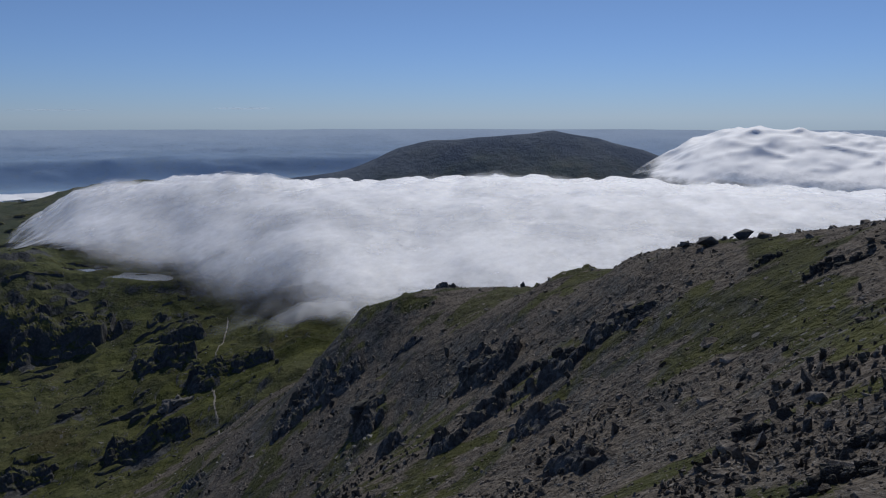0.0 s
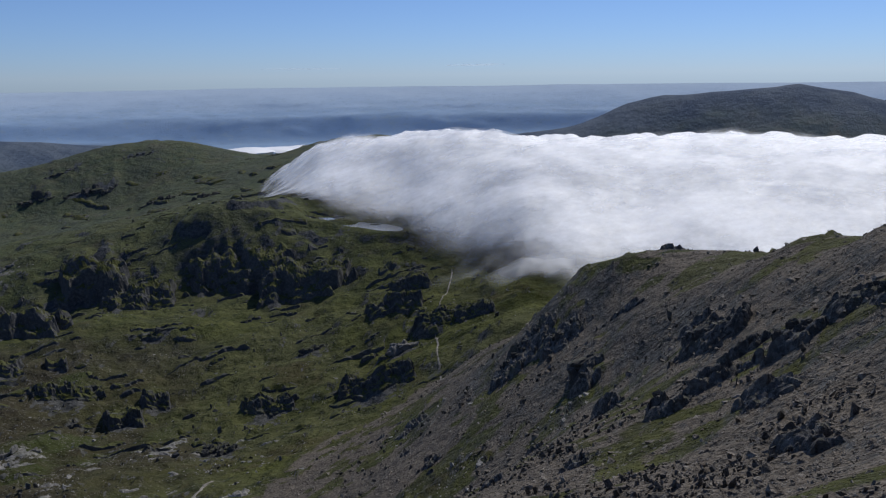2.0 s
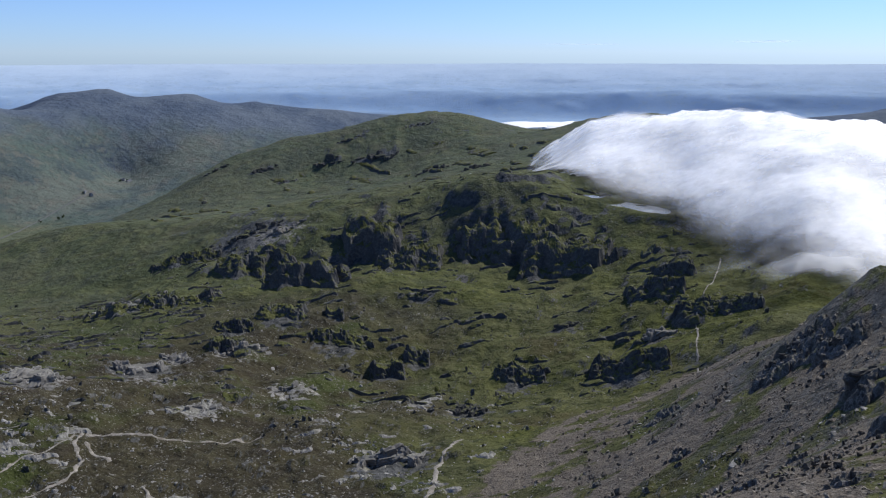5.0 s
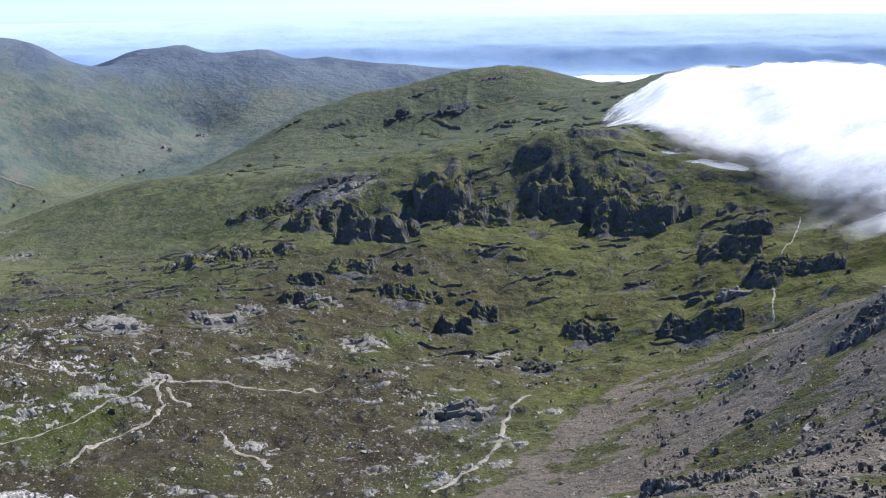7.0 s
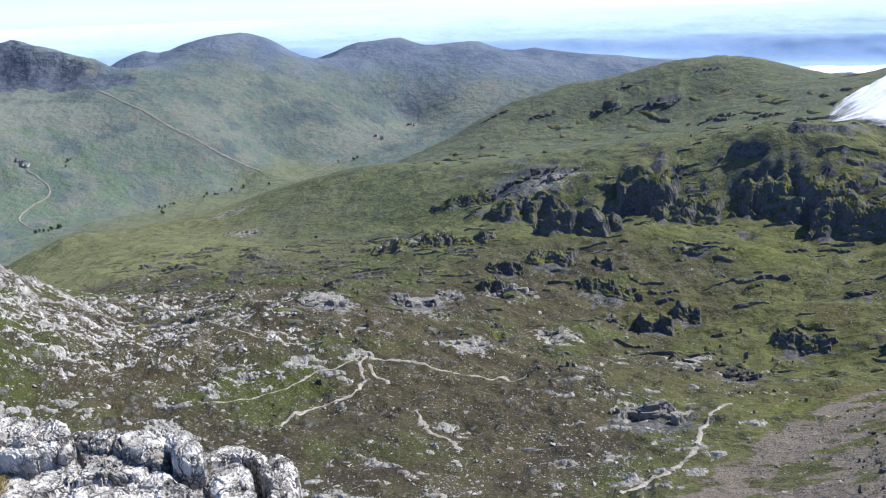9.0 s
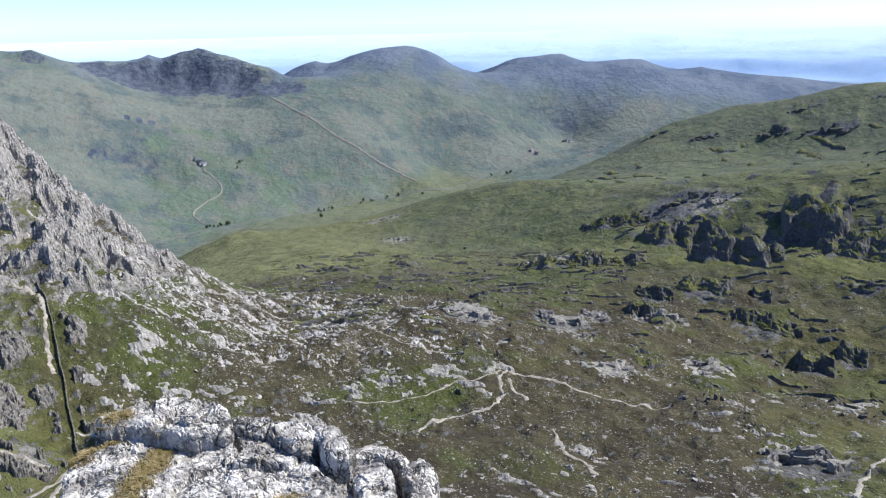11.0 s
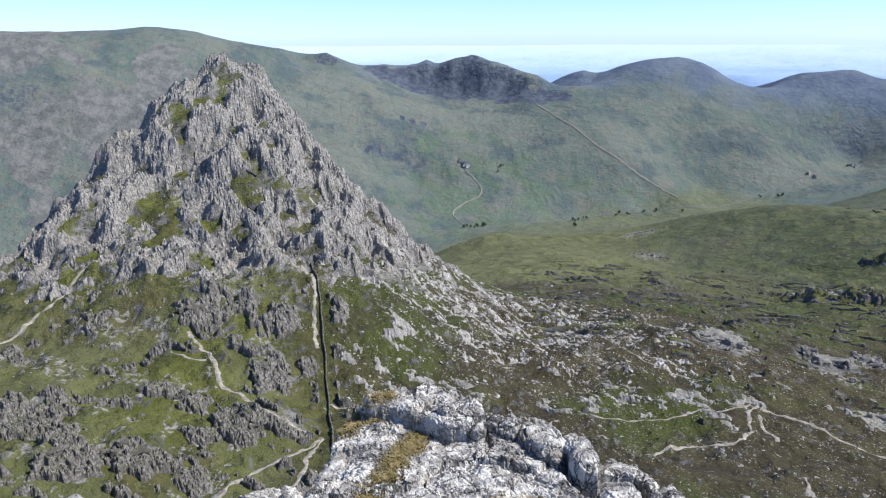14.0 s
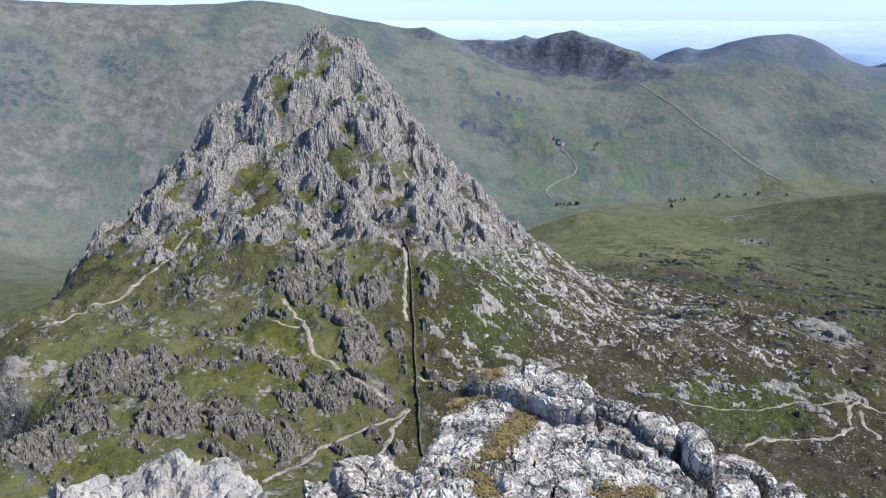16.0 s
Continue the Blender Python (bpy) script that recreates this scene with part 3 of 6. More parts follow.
CLIFF_CRAGS = [(-3604, 488, 173.9, 94.4), (-3548, 622, 196.9, 110.8), (-3466, 750, 193.9, 109.1), (-3372, 872, 166.7, 83.3), (-3333, 970, 118.6, 47.4), (-3626, 285, 223.4, 44.7), (-3171, 359, 131.2, 39.4), (-3009, 253, 145.5, 33.3), (-2999, 194, 103.4, 24.8)]
PATHS = {
    "caseg": [(-138, 494), (-166, 585), (-176, 611), (-187, 653), (-200, 688), (-212, 740), (-213, 769), (-217, 806), (-232, 873)],
    "miner": [(-224, 265), (-226, 285), (-226, 303), (-229, 322), (-234, 338), (-249, 363), (-259, 384), (-268, 409), (-268, 425)],
    "y": [(-413, 178), (-427, 197), (-432, 219), (-432, 239), (-432, 249), (-447, 264), (-467, 273), (-479, 281), (-486, 291)],
    "y2": [(-486, 286), (-478, 268), (-479, 246), (-473, 226), (-469, 212), (-469, 183), (-477, 163)],
    "y3": [(-483, 289), (-469, 304), (-443, 314), (-423, 327), (-408, 338), (-393, 365)],
    "y4": [(-471, 282), (-454, 277), (-430, 275)],
    "bog": [(-387, 264), (-371, 258), (-356, 251), (-341, 256), (-319, 247)],
    "far": [(-597, 229), (-564, 230), (-546, 237), (-536, 251), (-508, 270)],
    "left": [(-566, -96), (-545, -86), (-532, -75), (-512, -70), (-500, -66), (-490, -52.8), (-465, -38.5), (-454, -24.6), (-449, -11.3)],
    "left2": [(-540, -104), (-531, -90), (-531, -77)],
    "left3": [(-352, -76), (-373, -69), (-380, -57.1), (-395, -51.6), (-411, -35.1), (-424, -20.3), (-446, -4.6)],
    "left4": [(-446, -4.6), (-424, -12.4), (-399, -14.9), (-380, -21.5)],
    "left5": [(-488, -1.2), (-481, 9.5), (-488, 31.4)],
    "up": [(-533, -250), (-562, -244), (-581, -232), (-597, -216), (-615, -209), (-631, -199), (-651, -193), (-675, -185), (-682, -159)],
    "ridge": [(-681, -66), (-658, -45.7), (-631, -30.9), (-634, -13.5), (-609, -6.7), (-592, -8.0), (-570, -8.8), (-546, -6.7)],
}
WALL_LINES = {
    "saddle": [(-651, -13.8), (-626, -6.8), (-598, -3.8), (-573, -3.1), (-545, -2.0), (-521, -1.4), (-488, -0.5), (-449, 0.4), (-411, 1.4), (-380, 2.0)],
    "peak": [(-764, -87), (-764, -76), (-760, -66), (-752, -55.3)],
}
ROADS = {
    "valley_road": [(-2448, 269), (-2511, 346), (-2527, 420), (-2538, 531), (-2553, 646), (-2579, 769), (-2612, 900), (-2607, 1022), (-2600, 1145), (-2556, 1254), (-2608, 1412), (-2644, 1489), (-2692, 1598), (-2724, 1713), (-2740, 1796)],
    "hill_track": [(-3275, 869), (-3168, 909), (-3047, 962), (-2966, 1003), (-2868, 1057), (-2784, 1113), (-2719, 1175), (-2633, 1214)],
    "farm_lane": [(-2980, 513), (-2934, 520), (-2872, 547), (-2823, 562), (-2781, 543), (-2760, 493), (-2711, 441), (-2670, 431), (-2587, 458)],
}
LAKE = [(-440, 1031), (-421, 1033), (-389, 1023), (-356, 1016), (-329, 997), (-327, 975), (-355, 974), (-387, 990), (-416, 995)]
POOL = [(-459, 1017), (-444, 1021), (-423, 1019), (-435, 1001)]
TREES = [(-2548, 459), (-2550, 482), (-2559, 505), (-2568, 522), (-2485, 782), (-2570, 829), (-2599, 855), (-2920, 662), (-2910, 638), (-2624, 1559), (-2618, 1590), (-2637, 1508), (-2966, 506), (-2799, 1937), (-2794, 1973), (-2736, 1744), (-2597, 1017), (-2601, 1124), (-2553, 1188), (-2586, 972), (-2608, 1063)]
FARMS = [(-2810, 1957), (-2970, 523), (-2746, 1750), (-2980, 509)]
SKYLINE_ROCKS = [(59, 181), (66, 181), (55, 186), (63, 184)]


class Land:
    """A smooth surface through the lines of LAND."""

    def __init__(self):
        pts = [p for line in LAND.values() for p in line] + RIM
        self.c = np.array(pts, dtype=float)
        n = len(self.c)
        d = np.hypot(self.c[:, None, 0] - self.c[None, :, 0], self.c[:, None, 1] - self.c[None, :, 1])
        a = np.zeros((n + 1, n + 1))
        a[:n, :n] = d - 0.5 * np.eye(n)
        a[:n, n] = a[n, :n] = 1
        self.w = np.linalg.solve(a, np.append(self.c[:, 2], 0))

    def height(self, x, y):
        out = np.full(x.shape, self.w[-1])
        for (cx, cy, _), w in zip(self.c, self.w):
            out += w * np.hypot(x - cx, y - cy)
        return out


land = Land()


def near_line(x, y, line):
    """The distance in plan from a polyline."""
    best = np.full(x.shape, 1e9)
    for (ax, ay, *_), (bx, by, *_) in zip(line, line[1:]):
        dx, dy = bx - ax, by - ay
        k = np.clip(((x - ax) * dx + (y - ay) * dy) / (dx * dx + dy * dy + 1e-9), 0, 1)
        best = np.minimum(best, np.hypot(x - ax - k * dx, y - ay - k * dy))
    return best


LAKE_Z, POOL_Z = -192.0, -186.5


def inside(x, y, ring):
    """Which places lie inside a ring in plan."""
    out = np.zeros(x.shape, dtype=bool)
    for (ax, ay), (bx, by) in zip(ring, ring[1:] + ring[:1]):
        hit = ((ay > y) != (by > y)) & (x < (bx - ax) * (y - ay) / ((by - ay) or 1e-9) + ax)
        out ^= hit
    return out


# turf that breaks the rock of the peak: x, y, radius
PEAK_TURF = [(-742, -70, 15), (-722, -62, 13), (-704, -92, 10), (-690, -122, 12), (-640, -262, 42), (-590, -252, 46), (-540, -245, 50), (-625, -214, 12), (-655, -196, 10), (-606, -226, 14), (-684, -188, 9), (-700, 62, 16), (-742, 52, 14)]


def regions(x, y):
    """How rocky, stony, moorish or grazed the ground is, and how much haze its colour holds, each 0 to 1."""
    r = np.hypot(x, y)
    yaw = np.degrees(np.arctan2(-x, y))
    wob = 60 * gnoise(x / 140, y / 140, 3) + 25 * gnoise(x / 45, y / 45, 4)
    tryfan = LAND["tryfan_south_ridge"][:5]
    sky_w, sky_e = LAND["tryfan_west_skyline"], LAND["tryfan_east_skyline"]
    dt = np.minimum(near_line(x, y, tryfan), np.minimum(near_line(x, y, sky_w[:8]), near_line(x, y, sky_e[:5])))
    rock = smooth(150, 45, dt + wob * 0.5) * (0.25 + 0.75 * smooth(-0.45, -0.1, gnoise(x / 38, y / 38, 8) + 0.5 * gnoise(x / 15, y / 15, 9)))
    for px, py, rad in PEAK_TURF:
        rock = np.minimum(rock, smooth(0.75, 1.15, np.hypot(x - px, y - py) / rad + 0.5 * gnoise(x / 12, y / 12, 37)))
    rock = rock * (0.2 + 0.8 * smooth(-612, -662, x + 16 * gnoise(x / 25, y / 25, 40)))
    solid = rock
    saddle = smooth(91, 95, yaw) * smooth(300, 340, r) * smooth(680, 600, r)
    rock = np.maximum(rock, 0.46 * saddle * smooth(-0.12, 0.28, gnoise(x / 40, y / 26, 21) + 0.6 * gnoise(x / 14, y / 14, 22)))
    skirt = smooth(170, 40, near_line(x, y, sky_e[5:])) * smooth(93, 86, yaw)
    along, across = 0.5 * x + 0.85 * y, 0.85 * x - 0.5 * y
    rock = np.maximum(rock, 0.56 * skirt * smooth(-0.05, 0.35, gnoise(along / 70, across / 14, 23) + 0.5 * gnoise(along / 16, across / 7, 24)))
    for px, py, wide, high in MOOR_CRAGS:
        rock = np.maximum(rock, 0.5 * smooth(1.2 * wide, 0.4 * wide, np.hypot(x - px, y - py) + 0.4 * wide * gnoise(x / 12, y / 12, 28)))
    reach = np.interp(yaw, [-40, 5, 16, 22, 27, 34, 41, 50, 58], [600, 600, 610, 560, 495, 410, 345, 280, 0])
    scree = smooth(0, 60, reach - r + wob * 0.6)
    scree = scree + (0.55 - scree) * smooth(40, 15, r)
    moor = smooth(0, 150, np.interp(yaw, [30, 55, 66, 90], [1000, 1000, 1180, 1150]) - r - wob) * smooth(30, 42, yaw + wob * 0.1) * smooth(95, 86, yaw + wob * 0.05)
    hazy_pasture = np.where(yaw < 56, 0.45 * smooth(1400, 2000, r) + 0.55 * smooth(2660, 2760, r), smooth(1750, 2100, r + wob))
    # from 680 m on a share is mixed in as haze over any ground
    hazy_pasture = np.maximum(hazy_pasture * (1 - 0.35 * smooth(90, 98, yaw) * smooth(2500, 2200, r)), 0.27 * smooth(680, 1350, r))
    cwm_floor = smooth(420, 120, near_line(x, y, LAND["cwm_tryfan_floor"][:4]) + 2 * wob) * smooth(64, 70, yaw) * smooth(930, 1050, r + wob)
    straw = np.maximum(np.maximum(0.85 * cwm_floor, 0.5 * saddle * smooth(-0.3, 0.3, gnoise(x / 60, y / 60, 29))), smooth(260, 90, near_line(x, y, [(-2040, 480), (-2330, 600), (-2440, 880), (-2450, 1120), (-2560, 1330)]) + wob) * 0.6)
    hazy_lowland = np.maximum(smooth(4160, 4260, r), smooth(3300, 3700, r) * smooth(38, 34, yaw) * smooth(11, 14, yaw))
    moor = np.maximum(moor, 0.35 * scree)
    scree = scree * (0.25 + 0.75 * smooth(-0.4, 0.15, gnoise(x / 30, y / 60, 6) + 0.6 * gnoise(x / 11, y / 11, 7)))
    rock = np.maximum(rock, 0.8 * smooth(92, 101, yaw) * smooth(2450, 2700, r) * smooth(-0.45, 0.25, gnoise(x / 420, y / 420, 15) + 0.6 * gnoise(x / 170, y / 170, 16)))
    # share of the blue haze tint, rising with range and on the far tops
    hazy_heath = np.maximum(smooth(3450, 3850, r + 2 * wob), smooth(420, 200, near_line(x, y, LAND["creigiau_hills"]) + wob))
    return rock, scree, moor, hazy_pasture, hazy_lowland, hazy_heath, straw, solid


# where low bands of rock break the slopes: x, y, radius, strength
CRAGS = [(-760, 870, 190, 1.0), (-520, 950, 170, 1.0), (-880, 760, 170, 0.8), (-330, 900, 160, 0.8), (-250, 700, 110, 0.9), (-620, 700, 130, 0.35), (-1050, 980, 220, 0.8),
         (-1350, 900, 260, 0.5), (-1450, 1900, 420, 0.8), (-1000, 2150, 300, 0.9), (-1800, 1850, 300, 0.6), (-3650, 900, 320, 1.0), (-3500, 400, 400, 0.7), (-3000, -1100, 600, 0.8),
         (-2900, 300, 300, 0.5), (-600, 300, 90, 0.35), (-330, 330, 90, 0.5), (-500, -130, 160, 0.8), (-380, -150, 90, 0.8)]


def crag_mask(x, y):
    out = np.zeros_like(x)
    wob = gnoise(x / 70, y / 70, 5)
    for cx, cy, rad, k in CRAGS:
        out = np.maximum(out, k * smooth(1.15, 0.55, np.hypot(x - cx, y - cy) / rad + 0.25 * wob))
    return out


def crag_steps(x, y):
    """Cliffs: the ground jumps up along each crag's foot and falls back to the slope behind it. Returns the lift and
    where it is bare, which is coloured dark as shade.
    """
    lift, face = np.zeros_like(x), np.zeros_like(x)
    groups = ((RIM_CRAGS, 0.24), (SLOPE_CRAGS, 0.1), (GALLT_CRAGS, 0.2), (CLIFF_CRAGS, 0.05), (SADDLE_CRAGS, 0.2))
    for k, (px, py, wide, high, part_of) in enumerate([(*c, f) for g, f in groups for c in g]):
        reach = wide + 4 * high
        at = np.nonzero((np.abs(x - px) < reach) & (np.abs(y - py) < reach))
        if not len(at[0]):
            continue
        r = math.hypot(px, py)
        dx, dy = x[at] - px, y[at] - py
        d, l = (dx * px + dy * py) / r, (dx * -py + dy * px) / r
        zag = 0.35 * high * gnoise(l / (0.5 * high) + k * 7.3, l * 0 + k, 46) + 0.16 * high * gnoise(l / (0.22 * high) + k * 3.1, d / (0.3 * high), 47)
        front = smooth(0, 0.42 * high, d + zag)
        back = 1 - smooth(0.6 * high, 3.6 * high, d)
        side = smooth(0.66 * wide, 0.36 * wide, np.abs(l) + 0.12 * wide * gnoise(d / (0.6 * high) + k, l / (0.6 * high), 48))
        top = 0.85 + 0.3 * gnoise(l / (0.4 * high) + 5 * k, d / (0.8 * high), 49)
        notch = np.abs(gnoise(l / (0.36 * high) + 2 * k, d / (0.3 * high), 44)) * 0.5
        clump = smooth(-0.35, 0.15, gnoise(x[at] / (0.55 * high), y[at] / (0.55 * high), 36 + k % 5))
        side = side * (0.3 + 0.7 * clump)
        up = part_of * high * front * back * side * (top - notch * front)
        lift[at] = np.maximum(lift[at], up)
        face[at] = np.maximum(face[at], side * (0.35 if part_of == 0.1 else 1.0) * smooth(-0.1 * high, 0.05 * high, d + zag) * smooth(0.5 * high, 0.34 * high, d + zag))
    for px, py, wide, high in CWM_CRAGS:
        face = np.maximum(face, 0.8 * smooth(0.9 * wide, 0.3 * wide, np.hypot(x - px, y - py) + 0.4 * wide * gnoise(x / 9, y / 9, 37)))
    # A dark band painted along the far cliff stands in for its shadowed face.
    brow = near_line(x, y, sorted([c[:2] for c in CLIFF_CRAGS[:6]], key=lambda c: math.atan2(-c[0], c[1])))
    face = np.maximum(face, smooth(95, 45, brow + 30 * gnoise(x / 40, y / 40, 38)) * (0.75 + 0.45 * smooth(-0.2, 0.3, gnoise(x / 45, y / 45, 39))))
    return lift, face


def relief(x, y, base, rock, scree, moor):
    """Bumps, outcrops and bands of crag on the smooth land; returns the heights and how bare the ground is."""
    r = np.hypot(x, y)
    step = r * 0.0058
    out = np.zeros_like(base)
    near = smooth(15, 120, r)
    hilly = 0.35 + 0.65 * smooth(4900, 2500, r)
    for k, (size, amp) in enumerate(((600, 5 * smooth(2300, 3000, r)), (260, 6 - 3.5 * smooth(2600, 3100, r)), (120, 5), (55, 3.2), (26, 2.0), (12, 1.1), (6, 0.6), (3, 0.3), (1.5, 0.16))):
        keep = smooth(1.2, 3.0, size / step)
        nz = gnoise(x / size, y / size, 10 + k)
        ridged = 0.55 - 2 * np.abs(gnoise(x / size + 31, y / size, 30 + k))
        tame = smooth(0, 9 * size, r) if size > 20 else 1
        lumpy = 1 + 1.5 * smooth(380, 600, r) * smooth(1500, 1100, r) if 8 < size < 80 else 1
        if size > 10:
            lumpy = lumpy * (1 - 0.75 * smooth(0, 0.3, scree))
        out += keep * amp * near * hilly * tame * lumpy * (nz * 0.5 + ridged * (0.2 + (1.5 if 10 < size < 80 else 0.8) * rock + 0.2 * scree))
    mask = crag_mask(x, y)
    mask = mask * smooth(-0.1, 0.35, gnoise(x / 62, y / 62, 43) + 0.5 * gnoise(x / 24, y / 24, 44)) * smooth(2900, 2500, r)
    high = 26.0
    k = (base + out + 16 * gnoise(x / 110, y / 110, 41) + 9 * gnoise(x / 45, y / 45, 42)) / high
    fr = k - np.floor(k)
    out += mask * high * (np.floor(k) + smooth(0.36, 0.64, fr) - k) * 0.35
    bare = mask * smooth(0.36, 0.44, fr) * smooth(0.68, 0.6, fr)
    lift, face = crag_steps(x, y)
    out += lift
    bare = np.maximum(bare, 1.3 * face)
    # small knolls of bare rock in the grass
    lump = 0.6 * gnoise(x / 50, y / 50, 54) + gnoise(x / 19, y / 19, 50) + 0.9 * gnoise(x / 7, y / 7, 51) - 0.4 + 0.1 * moor
    knoll = smooth(0.12, 0.5, lump) * smooth(120, 300, r) * smooth(2600, 1500, r) * (1 - rock) * (1 - scree)
    out += knoll * (0.6 + 1.4 * smooth(0.2, 0.6, lump) + 1.2 * gnoise(x / 5, y / 5, 53))
    edge = np.maximum(bare, 0.6 * knoll * smooth(0.36, 0.7, lump + 0.5 * gnoise(x / 5, y / 5, 52)))
    return out, edge


def make_ground():
    fine = np.arange(-33, 122, 0.18)
    coarse = np.arange(122, 327, 4.0)
    yaw = np.radians(np.concatenate([fine, coarse]))
    steps = [np.arange(math.log(a), math.log(c), s) for a, c, s in ((4, 60, 0.028), (60, 420, 0.009), (420, 1350, 0.0048), (1350, 4150, 0.0088), (4150, 4890, 0.0022))]
    rad = np.exp(np.concatenate(steps))
    rad = np.concatenate([[0.05, 0.6, 1.2, 1.8, 2.4, 3.0, 3.5], rad, [4900]])
    cr = np.concatenate([[0.05, 0.6, 1.2, 1.8, 2.4, 3.0, 3.5], np.exp(np.linspace(math.log(4), math.log(4900), 640))])
    cy = np.radians(np.concatenate([np.arange(-33, 122, 0.75), np.arange(122, 328, 4.0)]))
    gx, gy = -cr[:, None] * np.sin(cy)[None], cr[:, None] * np.cos(cy)[None]
    ch = land.height(gx, gy)
    cr2, cy2 = np.meshgrid(cr, np.degrees(cy), indexing="ij")
    outer = np.interp(cy2, [2, 8, 14, 22], [300, 385, 480, 600])
    even = smooth(120, 170, cr2) * smooth(1.0, 0.82, cr2 / outer) * smooth(2, 6, cy2) * smooth(52, 44, cy2)
    even = np.maximum(even, smooth(775, 830, cr2) * smooth(1400, 1200, cr2) * smooth(66, 70, cy2) * smooth(87, 83, cy2))
    for _ in range(34):
        soft = ch.copy()
        soft[2:-2] = (ch[:-4] + ch[1:-3] + ch[2:-2] + ch[3:-1] + ch[4:]) / 5
        soft[:, 2:-2] = (soft[:, :-4] + soft[:, 1:-3] + soft[:, 2:-2] + soft[:, 3:-1] + soft[:, 4:]) / 5
        ch = ch + (soft - ch) * even
    half = np.stack([np.interp(np.log(rad), np.log(cr), ch[:, k]) for k in range(ch.shape[1])], 1)
    base = np.stack([np.interp(yaw, cy, half[k]) for k in range(half.shape[0])], 0)
    x, y = -rad[:, None] * np.sin(yaw)[None], rad[:, None] * np.cos(yaw)[None]
    rock, scree, moor, hazy_pasture, hazy_lowland, hazy_heath, straw, solid = regions(x, y)
    # beyond the last hills the low country is tilted up in low ridges to fit the camera's horizon
    waves = 7 * gnoise(x / 700, y / 700, 70) + 3 * gnoise(x / 260, y / 260, 71)
    rise = np.clip((rad - 4200) / 700, 0, 1)[:, None]
    round_about, outward = np.degrees(yaw)[None] + 0 * x, rad[:, None] + 0 * x
    ridges = 7 * smooth(-0.1, 0.6, gnoise(round_about / 5, outward / 95, 73) + 0.4 * gnoise(round_about / 1.3, outward / 50, 74)) * smooth(0.6, 0.1, rise)
    plain = -265 + 201 * rise ** 0.9 + waves * (1 - 0.6 * rise) + ridges
    base = base + (plain - base) * smooth(4180, 4400, rad)[:, None]
    bumps, bare = relief(x, y, base, solid + 0.25 * (rock - solid), scree, moor)
    ang = np.degrees(yaw)[None] + 0 * x
    # past 4100 m this carries the haze tint, paler with distance
    fields_and_haze = gnoise(ang / 4, rad[:, None] / 90 + 0 * x, 75) * 0.25 + 0.12 * gnoise(ang / 1.1, rad[:, None] / 26 + 0 * x, 76) + 0.1 * gnoise(ang / 0.5, rad[:, None] / 14 + 0 * x, 77) + 1.15 * (rad[:, None] - 4550) / 350
    turn_x, turn_y = 0.8 * x + 0.6 * y + 12 * gnoise(x / 60, y / 60, 78), 0.8 * y - 0.6 * x + 12 * gnoise(x / 60, y / 60, 79)
    plot = lattice(np.floor(turn_x / 75).astype(int), np.floor(turn_y / 48).astype(int), 5) / 512
    near_farm = smooth(300, 120, near_line(x, y, ROADS["farm_lane"] + [(-2620, 900)]) + 60 * gnoise(x / 80, y / 80, 80))
    fields_and_haze = np.where(rad[:, None] < 4100, near_farm * smooth(0.35, 0.75, plot), fields_and_haze)
    z = base + bumps
    for shore, level in ((LAKE, LAKE_Z), (POOL, POOL_Z)):
        far_from = np.where(inside(x, y, shore), 0, near_line(x, y, shore + shore[:1]))
        k = smooth(30, 6, far_from)
        z = z + (level + 0.2 + np.where(far_from > 0, 0.05 * far_from, -2.5) - z) * k
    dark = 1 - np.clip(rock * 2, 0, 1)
    rock = np.maximum(rock, 0.75 * bare)
    ob = grid_mesh("ground", x, y, z, True, (("rock", rock), ("scree", scree), ("moor", moor), ("hazy_pasture", hazy_pasture), ("hazy_lowland", hazy_lowland), ("crag", dark), ("hazy_heath", hazy_heath), ("straw", straw), ("fields_and_haze", fields_and_haze)), HILL, True)
    tagged(ob, "mountain land of grass, moor, scree and grey rock", "ground", kind="structure")
    return ob, (np.log(rad[7:]), yaw, z[7:])


ground, GRID = make_ground()


def ground_z(x, y):
    """The ground's height at places in the part of the land that is in view."""
    lr, yw, z = GRID
    r, a = np.log(np.maximum(4.0, np.hypot(x, y))), np.arctan2(-np.asarray(x), y)
    i = np.clip(np.searchsorted(lr, r) - 1, 0, len(lr) - 2)
    fj = (a - yw[0]) / radians(0.18)
    j = np.clip(fj.astype(int), 0, int(155 / 0.18) - 1)
    u, v = np.clip((r - lr[i]) / (lr[i + 1] - lr[i]), 0, 1), np.clip(fj - j, 0, 1)
    return (z[i, j] * (1 - u) + z[i + 1, j] * u) * (1 - v) + (z[i, j + 1] * (1 - u) + z[i + 1, j + 1] * u) * v


# ------------------------------------------------------------ stones
def hull(points):
    bm = bmesh.new()
    for p in points:
        bm.verts.new(p)
    got = bmesh.ops.convex_hull(bm, input=bm.verts)
    bmesh.ops.delete(bm, geom=list({e for e in got["geom_interior"] + got["geom_unused"] if isinstance(e, bmesh.types.BMVert)}), context="VERTS")
    bmesh.ops.triangulate(bm, faces=bm.faces)
    bm.verts.index_update()
    v = np.array([q.co for q in bm.verts])
    f = np.array([[q.index for q in p.verts] for p in bm.faces])
    bm.free()
    return v, f


